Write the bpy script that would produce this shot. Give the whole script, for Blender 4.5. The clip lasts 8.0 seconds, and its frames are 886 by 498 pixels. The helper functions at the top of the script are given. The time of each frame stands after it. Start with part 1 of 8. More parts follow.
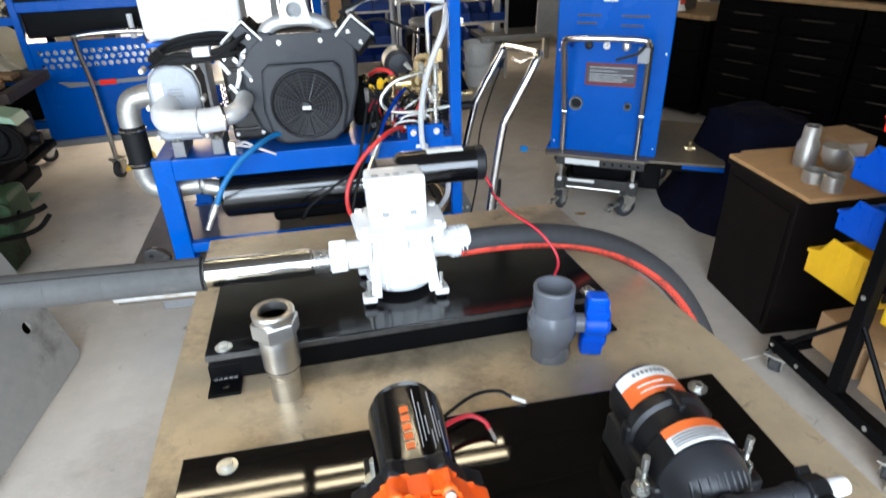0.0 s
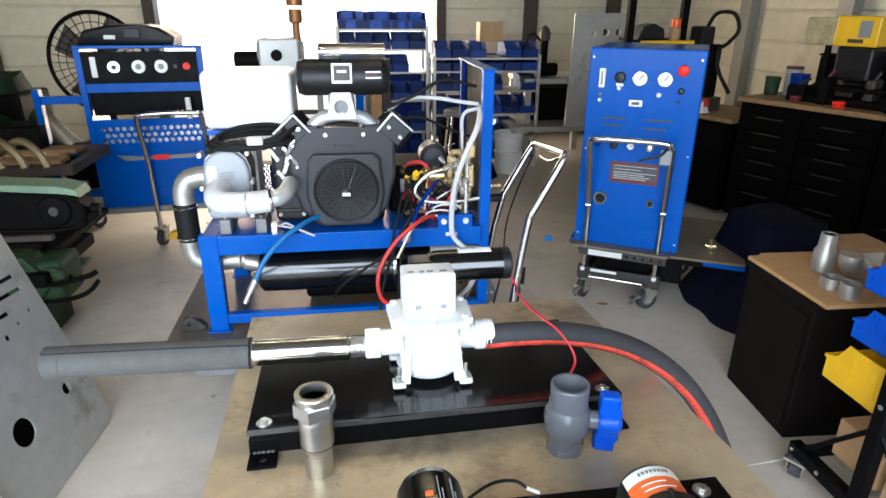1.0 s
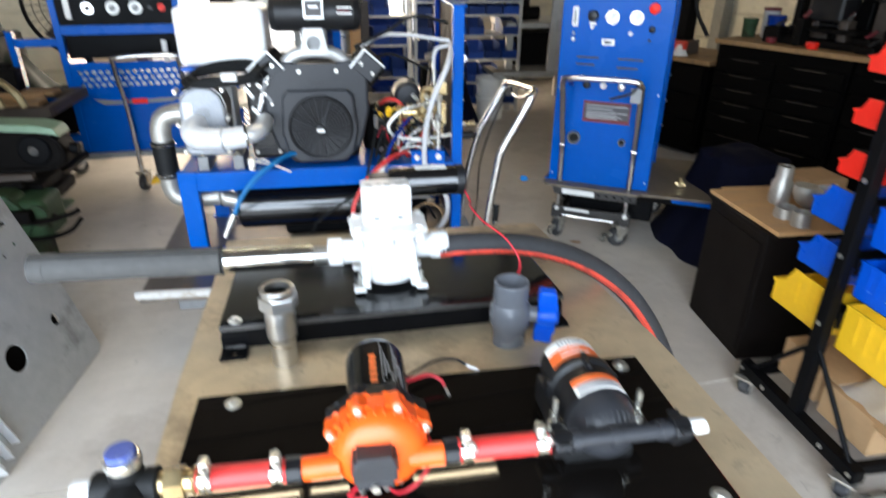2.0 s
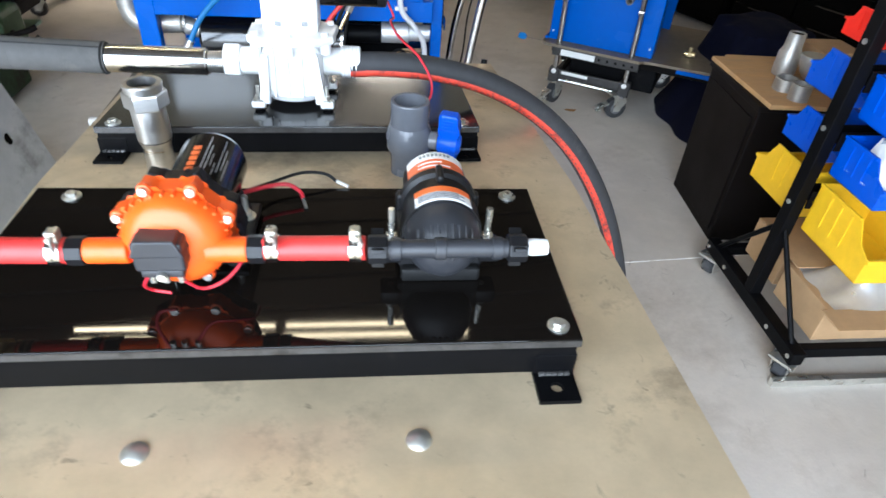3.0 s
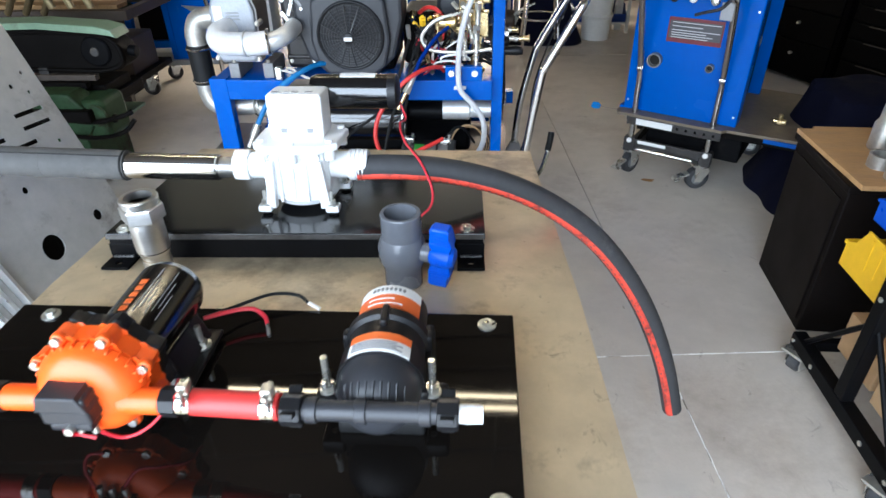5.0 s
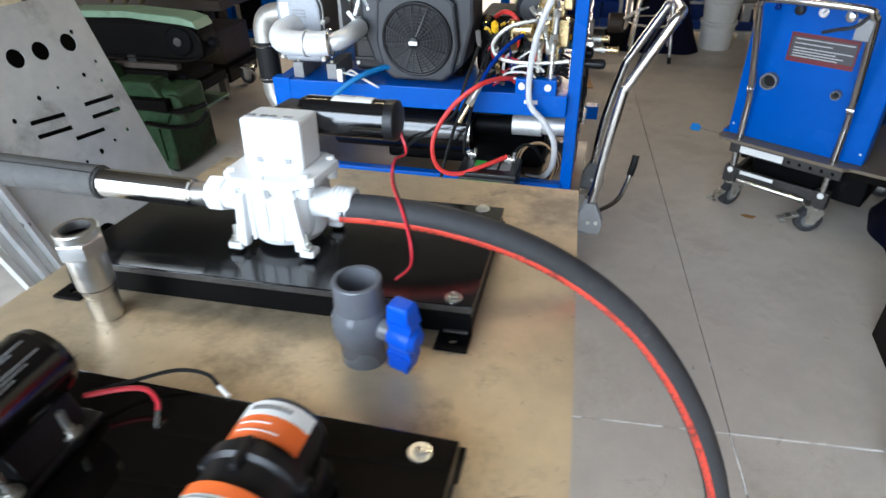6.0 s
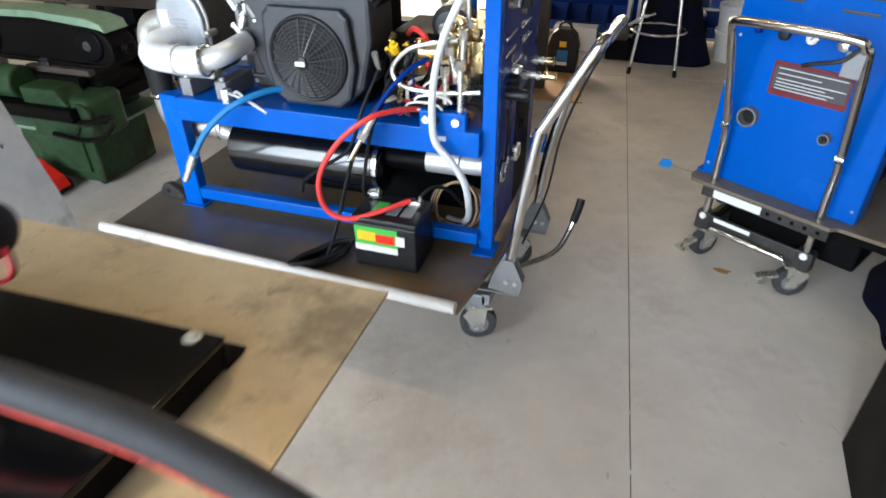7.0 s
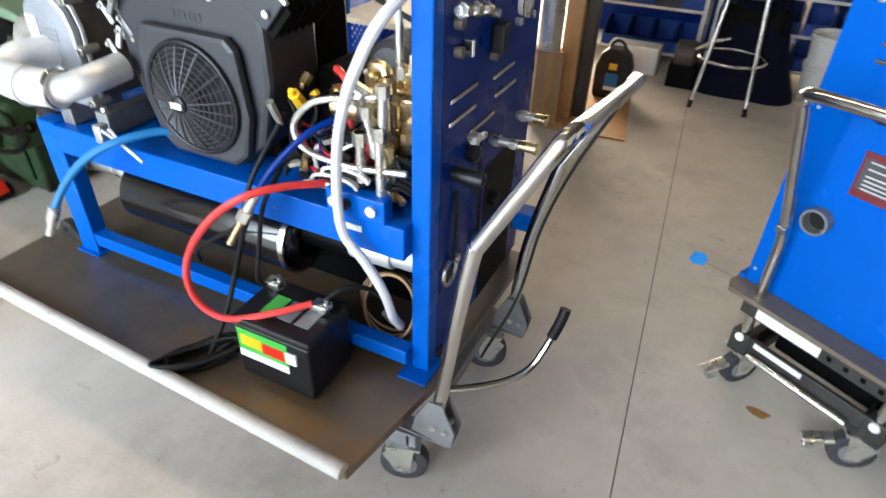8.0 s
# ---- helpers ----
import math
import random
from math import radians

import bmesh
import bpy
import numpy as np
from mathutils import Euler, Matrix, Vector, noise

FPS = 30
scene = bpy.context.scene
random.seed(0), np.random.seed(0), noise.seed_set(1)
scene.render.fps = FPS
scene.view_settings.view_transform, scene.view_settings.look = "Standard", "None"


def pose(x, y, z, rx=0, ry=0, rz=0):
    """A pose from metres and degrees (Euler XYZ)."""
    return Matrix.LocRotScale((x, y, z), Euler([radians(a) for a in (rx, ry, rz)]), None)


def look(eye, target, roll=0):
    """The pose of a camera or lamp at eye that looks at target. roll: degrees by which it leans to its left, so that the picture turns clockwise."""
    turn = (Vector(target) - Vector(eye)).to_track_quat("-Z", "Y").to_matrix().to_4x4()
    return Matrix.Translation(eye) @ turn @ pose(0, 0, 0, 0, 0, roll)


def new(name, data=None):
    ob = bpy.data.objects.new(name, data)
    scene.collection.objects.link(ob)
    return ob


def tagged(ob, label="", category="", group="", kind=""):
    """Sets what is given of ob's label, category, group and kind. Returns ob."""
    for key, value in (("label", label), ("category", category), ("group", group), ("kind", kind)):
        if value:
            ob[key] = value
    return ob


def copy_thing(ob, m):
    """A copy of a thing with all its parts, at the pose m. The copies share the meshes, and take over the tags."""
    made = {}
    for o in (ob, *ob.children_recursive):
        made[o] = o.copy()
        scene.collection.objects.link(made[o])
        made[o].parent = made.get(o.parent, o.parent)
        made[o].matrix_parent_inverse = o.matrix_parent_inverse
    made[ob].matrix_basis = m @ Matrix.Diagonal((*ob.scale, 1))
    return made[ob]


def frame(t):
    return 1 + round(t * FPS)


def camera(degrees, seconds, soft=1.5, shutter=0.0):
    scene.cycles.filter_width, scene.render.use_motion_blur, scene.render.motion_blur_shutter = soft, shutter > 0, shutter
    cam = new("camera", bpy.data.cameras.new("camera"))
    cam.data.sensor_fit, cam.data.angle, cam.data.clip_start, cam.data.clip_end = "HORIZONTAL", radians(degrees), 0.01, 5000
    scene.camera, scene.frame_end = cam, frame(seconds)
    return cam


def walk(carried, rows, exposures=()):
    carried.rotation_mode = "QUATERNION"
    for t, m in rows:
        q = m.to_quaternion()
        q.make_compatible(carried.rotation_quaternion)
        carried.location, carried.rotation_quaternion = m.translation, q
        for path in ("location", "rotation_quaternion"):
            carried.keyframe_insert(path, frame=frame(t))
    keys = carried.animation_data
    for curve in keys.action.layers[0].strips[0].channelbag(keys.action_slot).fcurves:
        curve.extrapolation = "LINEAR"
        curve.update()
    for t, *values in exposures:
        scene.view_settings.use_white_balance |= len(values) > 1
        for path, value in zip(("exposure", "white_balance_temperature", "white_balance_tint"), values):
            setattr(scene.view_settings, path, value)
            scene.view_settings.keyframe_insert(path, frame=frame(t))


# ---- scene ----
cam = camera(71.8, 8.0, shutter=0.4)
PATH = [
    (0, (0.708, 1.109, 1.568), (1.03, 2.831, 0.602), -1.6),
    (0.5, (0.693, 1.083, 1.621), (1.001, 2.879, 0.798), -0.1),
    (1, (0.683, 1.029, 1.648), (0.951, 2.868, 0.908), 0.4),
    (1.5, (0.688, 0.98, 1.649), (0.921, 2.831, 0.928), -0.8),
    (2, (0.735, 0.896, 1.608), (1.028, 2.669, 0.732), 0.4),
    (2.2, (0.759, 0.875, 1.577), (1.128, 2.577, 0.593), 1.9),
    (3.3, (1.053, 0.912, 1.469), (1.152, 2.485, 0.237), 4.0),
    (3.5, (1.084, 0.92, 1.471), (1.101, 2.497, 0.241), 2.9),
    (4, (1.097, 0.935, 1.496), (0.976, 2.556, 0.33), -1.4),
    (4.5, (1.114, 0.955, 1.525), (0.972, 2.624, 0.432), -1.7),
    (4.7, (1.136, 0.968, 1.531), (1.031, 2.647, 0.45), -1.1),
    (5.8, (1.249, 1.232, 1.527), (0.967, 2.881, 0.43), -0.1),
    (6, (1.314, 1.276, 1.515), (0.887, 2.898, 0.425), -1.3),
    (6.5, (1.581, 1.433, 1.529), (1.095, 3.051, 0.459), -0.1),
    (7, (1.663, 1.814, 1.497), (1.129, 3.39, 0.387), -0.7),
    (7.5, (1.702, 2.194, 1.506), (1.091, 3.78, 0.452), -2.3),
    (8, (1.756, 2.554, 1.466), (1.052, 4.038, 0.324), 1.8),
]
EXPOSURE = [(0.0, 0.02, 6200, 10), (1.5, -0.05, 6300, 10), (2.2, -0.02, 6200, 10), (3.5, 0.16, 6000, 10), (4.0, 0.24, 6000, 10), (4.5, 0.10, 6000, 10), (6.0, 0.06, 6150, 10), (6.5, 0.14, 6250, 10), (7.0, 0.41, 6350, 10), (7.5, 0.51, 6350, 10), (8.0, 0.70, 6400, 10)]
walk(cam, [(t, look(eye, target, roll)) for t, eye, target, roll in PATH], EXPOSURE)

# ---- light ----
world = bpy.data.worlds.new("world")
scene.world = world
world.use_nodes = True
wn = world.node_tree.nodes
sky = wn.new("ShaderNodeTexSky")
sky.sky_type, sky.sun_disc = "NISHITA", False
sky.sun_elevation, sky.sun_rotation = radians(52), radians(200)
wn["Background"].inputs[1].default_value = 0.12
world.node_tree.links.new(sky.outputs[0], wn["Background"].inputs[0])

sun_data = bpy.data.lights.new("sun", "SUN")
sun_data.energy, sun_data.angle, sun_data.color = 3.5, radians(0.5), (1.0, 0.95, 0.87)
sun = new("sun", sun_data)
sun.matrix_world = look((0, 0, 8), (1.5, 4.5, 0))

# The building stands turned five degrees; its own axes start at a crossing of two floor joints.
ROOM = pose(1.834, 2.71, 0, 0, 0, 4.5)


def area(name, at, aim, sx, sy, watts, color):
    data = bpy.data.lights.new(name, "AREA")
    data.shape, data.size, data.size_y, data.energy, data.color = "RECTANGLE", sx, sy, watts, color
    ob = new(name, data)
    ob.matrix_world = look(ROOM @ Vector(at), ROOM @ Vector(aim))
    return ob


# Daylight that falls in through the big door behind and the door at the back.
area("daylight_front_door", (-2.2, -3.2, 1.75), (-0.6, 1.0, 0.8), 4.2, 3.0, 425, (0.78, 0.89, 1.0))
area("daylight_back_door", (-1.2, 6.5, 1.25), (0.5, 0.0, -0.2), 3.2, 2.4, 285, (1.0, 0.81, 0.58))

# ---- materials ----
MATS = {}


def mat(name, color, rough=0.5, metal=0.0, var=0.15, scale=6.0, rvar=0.1, bump=0.0, bscale=120.0, second=None, amount=0.4, sscale=2.0, coat=0.0, per_object=0.0, stretch=(1, 1, 1), spec=0.5, marks=None, mscale=12.0, mlevel=0.68):
    """A procedural surface: fine and coarse variation of colour, uneven gloss and a little relief."""
    m = bpy.data.materials.new(name)
    m.use_nodes = True
    nt = m.node_tree
    bsdf = nt.nodes["Principled BSDF"]
    link = nt.links.new

    def node(kind, **values):
        n = nt.nodes.new("ShaderNode" + kind)
        for key, v in values.items():
            n.inputs[key.replace("_", " ")].default_value = v
        return n

    coord = nt.nodes.new("ShaderNodeTexCoord")
    mp = node("Mapping")
    mp.inputs["Scale"].default_value = stretch
    link(coord.outputs["Object"], mp.inputs["Vector"])
    fine = node("TexNoise", Scale=scale * 6, Detail=6.0, Roughness=0.65)
    coarse = node("TexNoise", Scale=scale, Detail=3.0)
    for n in (fine, coarse):
        link(mp.outputs[0], n.inputs["Vector"])
    add = node("Math")
    add.operation = "ADD"
    link(fine.outputs[0], add.inputs[0])
    link(coarse.outputs[0], add.inputs[1])
    span = node("MapRange", From_Min=0.65, From_Max=1.35, To_Min=1 - var, To_Max=1 + var)
    link(add.outputs[0], span.inputs["Value"])
    base = node("HueSaturation")
    base.inputs["Color"].default_value = (*color, 1)
    value = span.outputs[0]
    if per_object:
        info = nt.nodes.new("ShaderNodeObjectInfo")
        vary = node("MapRange", To_Min=1 - per_object, To_Max=1 + per_object)
        link(info.outputs["Random"], vary.inputs["Value"])
        mul = node("Math")
        mul.operation = "MULTIPLY"
        link(value, mul.inputs[0])
        link(vary.outputs[0], mul.inputs[1])
        value = mul.outputs[0]
    link(value, base.inputs["Value"])
    out = base.outputs[0]
    if second:
        patch = node("TexNoise", Scale=sscale, Detail=8.0, Roughness=0.7)
        link(mp.outputs[0], patch.inputs["Vector"])
        ramp = node("MapRange", From_Min=0.62 - amount * 0.3, From_Max=0.72 - amount * 0.2)
        link(patch.outputs[0], ramp.inputs["Value"])
        mix = nt.nodes.new("ShaderNodeMix")
        mix.data_type = "RGBA"
        link(ramp.outputs[0], mix.inputs["Factor"])
        link(out, mix.inputs[6])
        mix.inputs[7].default_value = (*second, 1)
        out = mix.outputs[2]
    if marks:
        spots = node("TexNoise", Scale=mscale, Detail=9.0, Roughness=0.62, Distortion=0.9)
        link(coord.outputs["Object"], spots.inputs["Vector"])
        cut = node("MapRange", From_Min=mlevel, From_Max=mlevel + 0.09, To_Max=0.6)
        link(spots.outputs[0], cut.inputs["Value"])
        worn = nt.nodes.new("ShaderNodeMix")
        worn.data_type = "RGBA"
        link(cut.outputs[0], worn.inputs["Factor"])
        link(out, worn.inputs[6])
        worn.inputs[7].default_value = (*marks, 1)
        out = worn.outputs[2]
    link(out, bsdf.inputs["Base Color"])
    gloss = node("MapRange", From_Min=0.3, From_Max=0.7, To_Min=max(rough - rvar, 0.02), To_Max=min(rough + rvar, 1))
    link(coarse.outputs[0], gloss.inputs["Value"])
    link(gloss.outputs[0], bsdf.inputs["Roughness"])
    bsdf.inputs["Metallic"].default_value = metal
    bsdf.inputs["Specular IOR Level"].default_value = spec
    bsdf.inputs["Coat Weight"].default_value = coat
    bsdf.inputs["Coat Roughness"].default_value = 0.08
    if bump:
        grain = node("TexNoise", Scale=bscale, Detail=4.0)
        link(mp.outputs[0], grain.inputs["Vector"])
        relief = node("Bump", Strength=bump, Distance=0.004)
        link(grain.outputs[0], relief.inputs["Height"])
        link(relief.outputs[0], bsdf.inputs["Normal"])
    MATS[name] = m
    return m


CONCRETE = mat("concrete", (0.53, 0.48, 0.42), 0.48, var=0.17, scale=0.9, rvar=0.12, bump=0.15, bscale=90, second=(0.41, 0.36, 0.305), amount=0.36, sscale=1.3, marks=(0.17, 0.14, 0.11), mscale=11, mlevel=0.645)
JOINT = mat("joint_filler", (0.17, 0.15, 0.13), 0.8, var=0.2)
WALL = mat("cream_steel_panel", (0.64, 0.59, 0.45), 0.45, var=0.12, scale=1.2, per_object=0.06, second=(0.55, 0.50, 0.375), amount=0.2)
COLUMN = mat("brown_column", (0.05, 0.036, 0.027), 0.6, var=0.2)
CEIL = mat("ceiling_sheet", (0.052, 0.043, 0.035), 0.7, var=0.12)
TABLE = mat("worn_steel_sheet", (0.59, 0.47, 0.31), 0.44, metal=0.45, var=0.2, scale=2.6, rvar=0.1, bump=0.06, bscale=60, second=(0.30, 0.235, 0.16), amount=0.36, sscale=3.8, marks=(0.16, 0.125, 0.085), mscale=34, mlevel=0.625)
EDGE = mat("dark_sheet_edge", (0.06, 0.05, 0.045), 0.5, metal=0.4)
BLUE = mat("blue_powder_coat", (0.0005, 0.082, 0.405), 0.24, var=0.08, scale=3, rvar=0.08, bump=0.05, bscale=300, coat=0.0, spec=0.13)
BLUE_DARK = mat("dark_blue", (0.001, 0.022, 0.17), 0.3, var=0.2, scale=5, coat=0.0, spec=0.10)
GLOSS_BLACK = mat("gloss_black_plate", (0.0045, 0.0036, 0.003), 0.034, var=0.25, scale=3, rvar=0.014, second=(0.008, 0.006, 0.005), amount=0.12, spec=0.36)
SATIN_BLACK = mat("semi_gloss_black_plate", (0.005, 0.005, 0.0055), 0.13, var=0.25, scale=3, rvar=0.05, spec=0.5)
BLACK = mat("satin_black_steel", (0.003, 0.003, 0.0035), 0.42, var=0.25, scale=8, second=(0.010, 0.009, 0.008), amount=0.05, sscale=9, spec=0.06)
BLACK_PLASTIC = mat("black_plastic", (0.007, 0.007, 0.008), 0.42, var=0.15, scale=12, bump=0.04, bscale=400, spec=0.35)
SHROUD = mat("charcoal_plastic", (0.026, 0.027, 0.031), 0.42, var=0.12, scale=8, bump=0.05, bscale=350, spec=0.4)
RUBBER = mat("grey_black_rubber", (0.03, 0.03, 0.032), 0.72, var=0.2, scale=9, bump=0.1, bscale=220, second=(0.065, 0.062, 0.06), amount=0.2, sscale=7)
GRILLE = mat("grille_plastic", (0.009, 0.009, 0.010), 0.4, var=0.1, scale=12, spec=0.25)
RUBBER_DARK = mat("black_rubber", (0.006, 0.006, 0.006), 0.6, var=0.2, scale=9, spec=0.25)
WHITE_PLASTIC = mat("white_plastic", (0.80, 0.80, 0.79), 0.4, var=0.04, scale=10, bump=0.02, bscale=200)
WHITE_BAR = mat("scuffed_white_bar", (0.52, 0.50, 0.47), 0.55, var=0.1, scale=7, second=(0.36, 0.31, 0.25), amount=0.3, sscale=9, marks=(0.15, 0.12, 0.1), mscale=40, mlevel=0.66)
STEEL = mat("brushed_stainless", (0.70, 0.69, 0.67), 0.34, metal=1.0, var=0.1, scale=5, rvar=0.1, stretch=(1, 1, 6))
CHROME = mat("chrome", (0.62, 0.61, 0.59), 0.19, metal=1.0, var=0.05, scale=6, rvar=0.06)
ZINC = mat("zinc_plate", (0.68, 0.67, 0.62), 0.32, metal=0.9, var=0.15, scale=20, rvar=0.12)
GALV = mat("galvanised_iron", (0.46, 0.44, 0.40), 0.48, metal=0.75, var=0.2, scale=14, rvar=0.12, bump=0.08, bscale=150)
CAST_ALU = mat("cast_aluminium", (0.66, 0.66, 0.65), 0.42, metal=0.6, var=0.12, scale=14, bump=0.12, bscale=180)
BRASS = mat("brass", (0.70, 0.55, 0.30), 0.3, metal=1.0, var=0.15, scale=20, rvar=0.1)
PVC = mat("grey_pvc", (0.12, 0.125, 0.14), 0.25, var=0.08, scale=10)
BLUE_PLASTIC = mat("blue_plastic", (0.002, 0.075, 0.52), 0.34, var=0.08, scale=10, spec=0.3)
ORANGE = mat("orange_plastic", (0.90, 0.105, 0.008), 0.4, var=0.08, scale=10, bump=0.03, bscale=300)
RED_HOSE = mat("red_rubber_hose", (0.62, 0.035, 0.03), 0.5, var=0.1, scale=10)
RED = mat("red_plastic", (0.82, 0.022, 0.010), 0.4, var=0.08, scale=8, spec=0.3)
RED_STRIPE = mat("red_printed_stripe", (0.62, 0.055, 0.03), 0.6, var=0.25, scale=30, second=(0.14, 0.02, 0.016), amount=0.34, sscale=40)
DARK_RED = mat("dark_red_print", (0.12, 0.006, 0.011), 0.45, var=0.2, scale=14)
BLOWER_GREY = mat("blower_cover_grey", (0.29, 0.30, 0.32), 0.45, metal=0.45, var=0.15, scale=14, bump=0.12, bscale=180)
PULL = mat("dull_drawer_pull", (0.04, 0.032, 0.026), 0.5, metal=0.4, var=0.2, scale=20)
CAP_BLUE = mat("worn_blue_cap", (0.06, 0.09, 0.30), 0.4, var=0.25, scale=25, second=(0.25, 0.27, 0.33), amount=0.3, sscale=30)
IRON = mat("dark_cart_iron", (0.045, 0.042, 0.04), 0.45, metal=0.5, var=0.3, scale=10, second=(0.09, 0.075, 0.06), amount=0.15, sscale=8)
BRONZE = mat("brown_grey_casting", (0.15, 0.125, 0.10), 0.5, metal=0.5, var=0.25, scale=12, bump=0.12, bscale=160)
TARP = mat("dark_green_tarpaulin", (0.005, 0.016, 0.009), 0.6, var=0.3, scale=6, bump=0.2, bscale=60, spec=0.1)
WORN_EDGE = mat("worn_black_edge", (0.055, 0.052, 0.05), 0.42, metal=0.4, var=0.4, scale=30, second=(0.012, 0.011, 0.010), amount=0.3, sscale=22)
DUSTY = mat("dusty_grey_rubber", (0.062, 0.06, 0.057), 0.8, var=0.22, scale=7, bump=0.1, bscale=200, second=(0.10, 0.095, 0.085), amount=0.25, sscale=6)
CAULK = mat("pale_joint_caulk", (0.80, 0.79, 0.76), 0.8, var=0.25, scale=14, second=(0.35, 0.33, 0.30), amount=0.3, sscale=6)
SPOKE = mat("grey_spoke", (0.04, 0.04, 0.043), 0.4, var=0.15, scale=20)
LABEL_GREY = mat("dark_grey_label", (0.05, 0.048, 0.052), 0.4, var=0.2, scale=12)
TAN_DECK = mat("worn_tan_deck", (0.17, 0.135, 0.095), 0.5, metal=0.2, var=0.25, scale=4, second=(0.15, 0.11, 0.07), amount=0.25, sscale=5, marks=(0.4, 0.36, 0.3), mscale=9, mlevel=0.7)
CREAM = mat("worn_cream_paint", (0.60, 0.54, 0.40), 0.5, var=0.15, scale=6, second=(0.35, 0.29, 0.2), amount=0.25, sscale=7)
PALE_STEEL = mat("pale_grey_column", (0.30, 0.29, 0.255), 0.5, metal=0.3, var=0.15, scale=3)
PALE_ALU = mat("pale_cast_pipe", (0.74, 0.745, 0.75), 0.42, metal=0.25, var=0.08, scale=10, bump=0.1, bscale=160)
BENCH_WOOD = mat("worn_bench_wood", (0.25, 0.145, 0.06), 0.6, var=0.3, scale=4, stretch=(6, 1, 1), second=(0.15, 0.09, 0.05), amount=0.25, sscale=3)
TANK_BLACK = mat("gloss_black_enamel", (0.003, 0.003, 0.0035), 0.14, var=0.2, scale=5, rvar=0.05, spec=0.85)
CHEST = mat("black_drawer_paint", (0.0016, 0.0014, 0.0014), 0.45, var=0.2, spec=0.04)
DARK_ALU = mat("grey_cast_aluminium", (0.20, 0.20, 0.20), 0.5, metal=0.5, var=0.2, scale=14, bump=0.12, bscale=180)
YELLOW = mat("yellow_plastic", (0.80, 0.47, 0.012), 0.42, var=0.08, scale=8)
PLATE_STEEL = mat("mill_finish_plate", (0.44, 0.435, 0.415), 0.45, metal=0.45, var=0.14, scale=2.5, rvar=0.1, bump=0.04, bscale=80, second=(0.27, 0.26, 0.24), amount=0.22, sscale=3)
ALU = mat("mill_aluminium", (0.78, 0.79, 0.8), 0.35, metal=0.7, var=0.08, scale=6)
GREEN = mat("green_machine_paint", (0.026, 0.055, 0.025), 0.5, var=0.35, scale=5, second=(0.022, 0.016, 0.010), amount=0.42, sscale=5, spec=0.12)
GREEN_PALE = mat("pale_green_paint", (0.15, 0.23, 0.15), 0.42, var=0.2, scale=5, second=(0.10, 0.12, 0.08), amount=0.15, sscale=6)
# Greasy iron, and the dark fill put behind openings.
DARK = mat("greasy_iron_and_dark_fill", (0.0042, 0.0035, 0.0032), 0.55, var=0.4, scale=8, spec=0.05)
WOOD = mat("raw_plywood", (0.47, 0.27, 0.115), 0.6, var=0.2, scale=4, bump=0.05, bscale=60, stretch=(1, 6, 1), second=(0.3, 0.19, 0.09), amount=0.15)
CARDBOARD = mat("cardboard", (0.42, 0.26, 0.13), 0.75, var=0.12, scale=5)
NAVY = mat("navy_moving_blanket", (0.0035, 0.004, 0.013), 0.85, var=0.3, scale=10, bump=0.3, bscale=70, spec=0.1)
DARK_CAB = mat("dark_brown_cabinet", (0.0048, 0.0034, 0.003), 0.55, var=0.2, scale=4, spec=0.08)
PLATFORM = mat("scuffed_grey_platform", (0.15, 0.128, 0.105), 0.36, metal=0.55, var=0.25, scale=2.2, second=(0.22, 0.135, 0.06), amount=0.40, sscale=1.7, marks=(0.25, 0.22, 0.18), mscale=9, mlevel=0.69)
CART_GREY = mat("grey_cart_paint", (0.22, 0.222, 0.225), 0.42, metal=0.4, var=0.15, scale=9)
WHITE_LABEL = mat("white_label", (0.74, 0.73, 0.7), 0.45, var=0.06, scale=15)
ORANGE_LABEL = mat("orange_label", (0.80, 0.15, 0.03), 0.42, var=0.08, scale=15)
PRINT = mat("dark_print", (0.05, 0.045, 0.045), 0.5, var=0.1)
GREY_PRINT = mat("grey_print", (0.22, 0.22, 0.22), 0.5, var=0.1)
GREY_LIGHT = mat("light_grey_print", (0.42, 0.42, 0.42), 0.5, var=0.15)
GREEN_LABEL = mat("green_label", (0.06, 0.42, 0.06), 0.4, var=0.08)
BLUE_HOSE = mat("blue_hose", (0.004, 0.14, 0.36), 0.5, var=0.1, scale=9)
WIRE_RED = mat("red_wire", (0.55, 0.02, 0.035), 0.42, var=0.08)
CLEAR_HOSE = mat("milky_hose", (0.55, 0.55, 0.56), 0.35, var=0.08, scale=9)
DIAL = mat("dial_face", (0.78, 0.78, 0.76), 0.3, var=0.03)
BUCKET = mat("bucket_plastic", (0.66, 0.66, 0.64), 0.45, var=0.08, scale=5)
TUBE_GLOW = bpy.data.materials.new("lit_tube")
TUBE_GLOW.use_nodes = True
glow = TUBE_GLOW.node_tree.nodes["Principled BSDF"]
glow.inputs["Emission Color"].default_value = (1.0, 0.82, 0.52, 1)
glow.inputs["Emission Strength"].default_value = 36.0
OUTSIDE = bpy.data.materials.new("bright_daylight")
OUTSIDE.use_nodes = True
glare = OUTSIDE.node_tree.nodes["Principled BSDF"]
glare.inputs["Base Color"].default_value = (0.8, 0.8, 0.8, 1)
glare.inputs["Emission Color"].default_value = (0.97, 0.99, 1, 1)
glare.inputs["Emission Strength"].default_value = 1.6

# ---- mesh helpers ----
FRAMES = {}


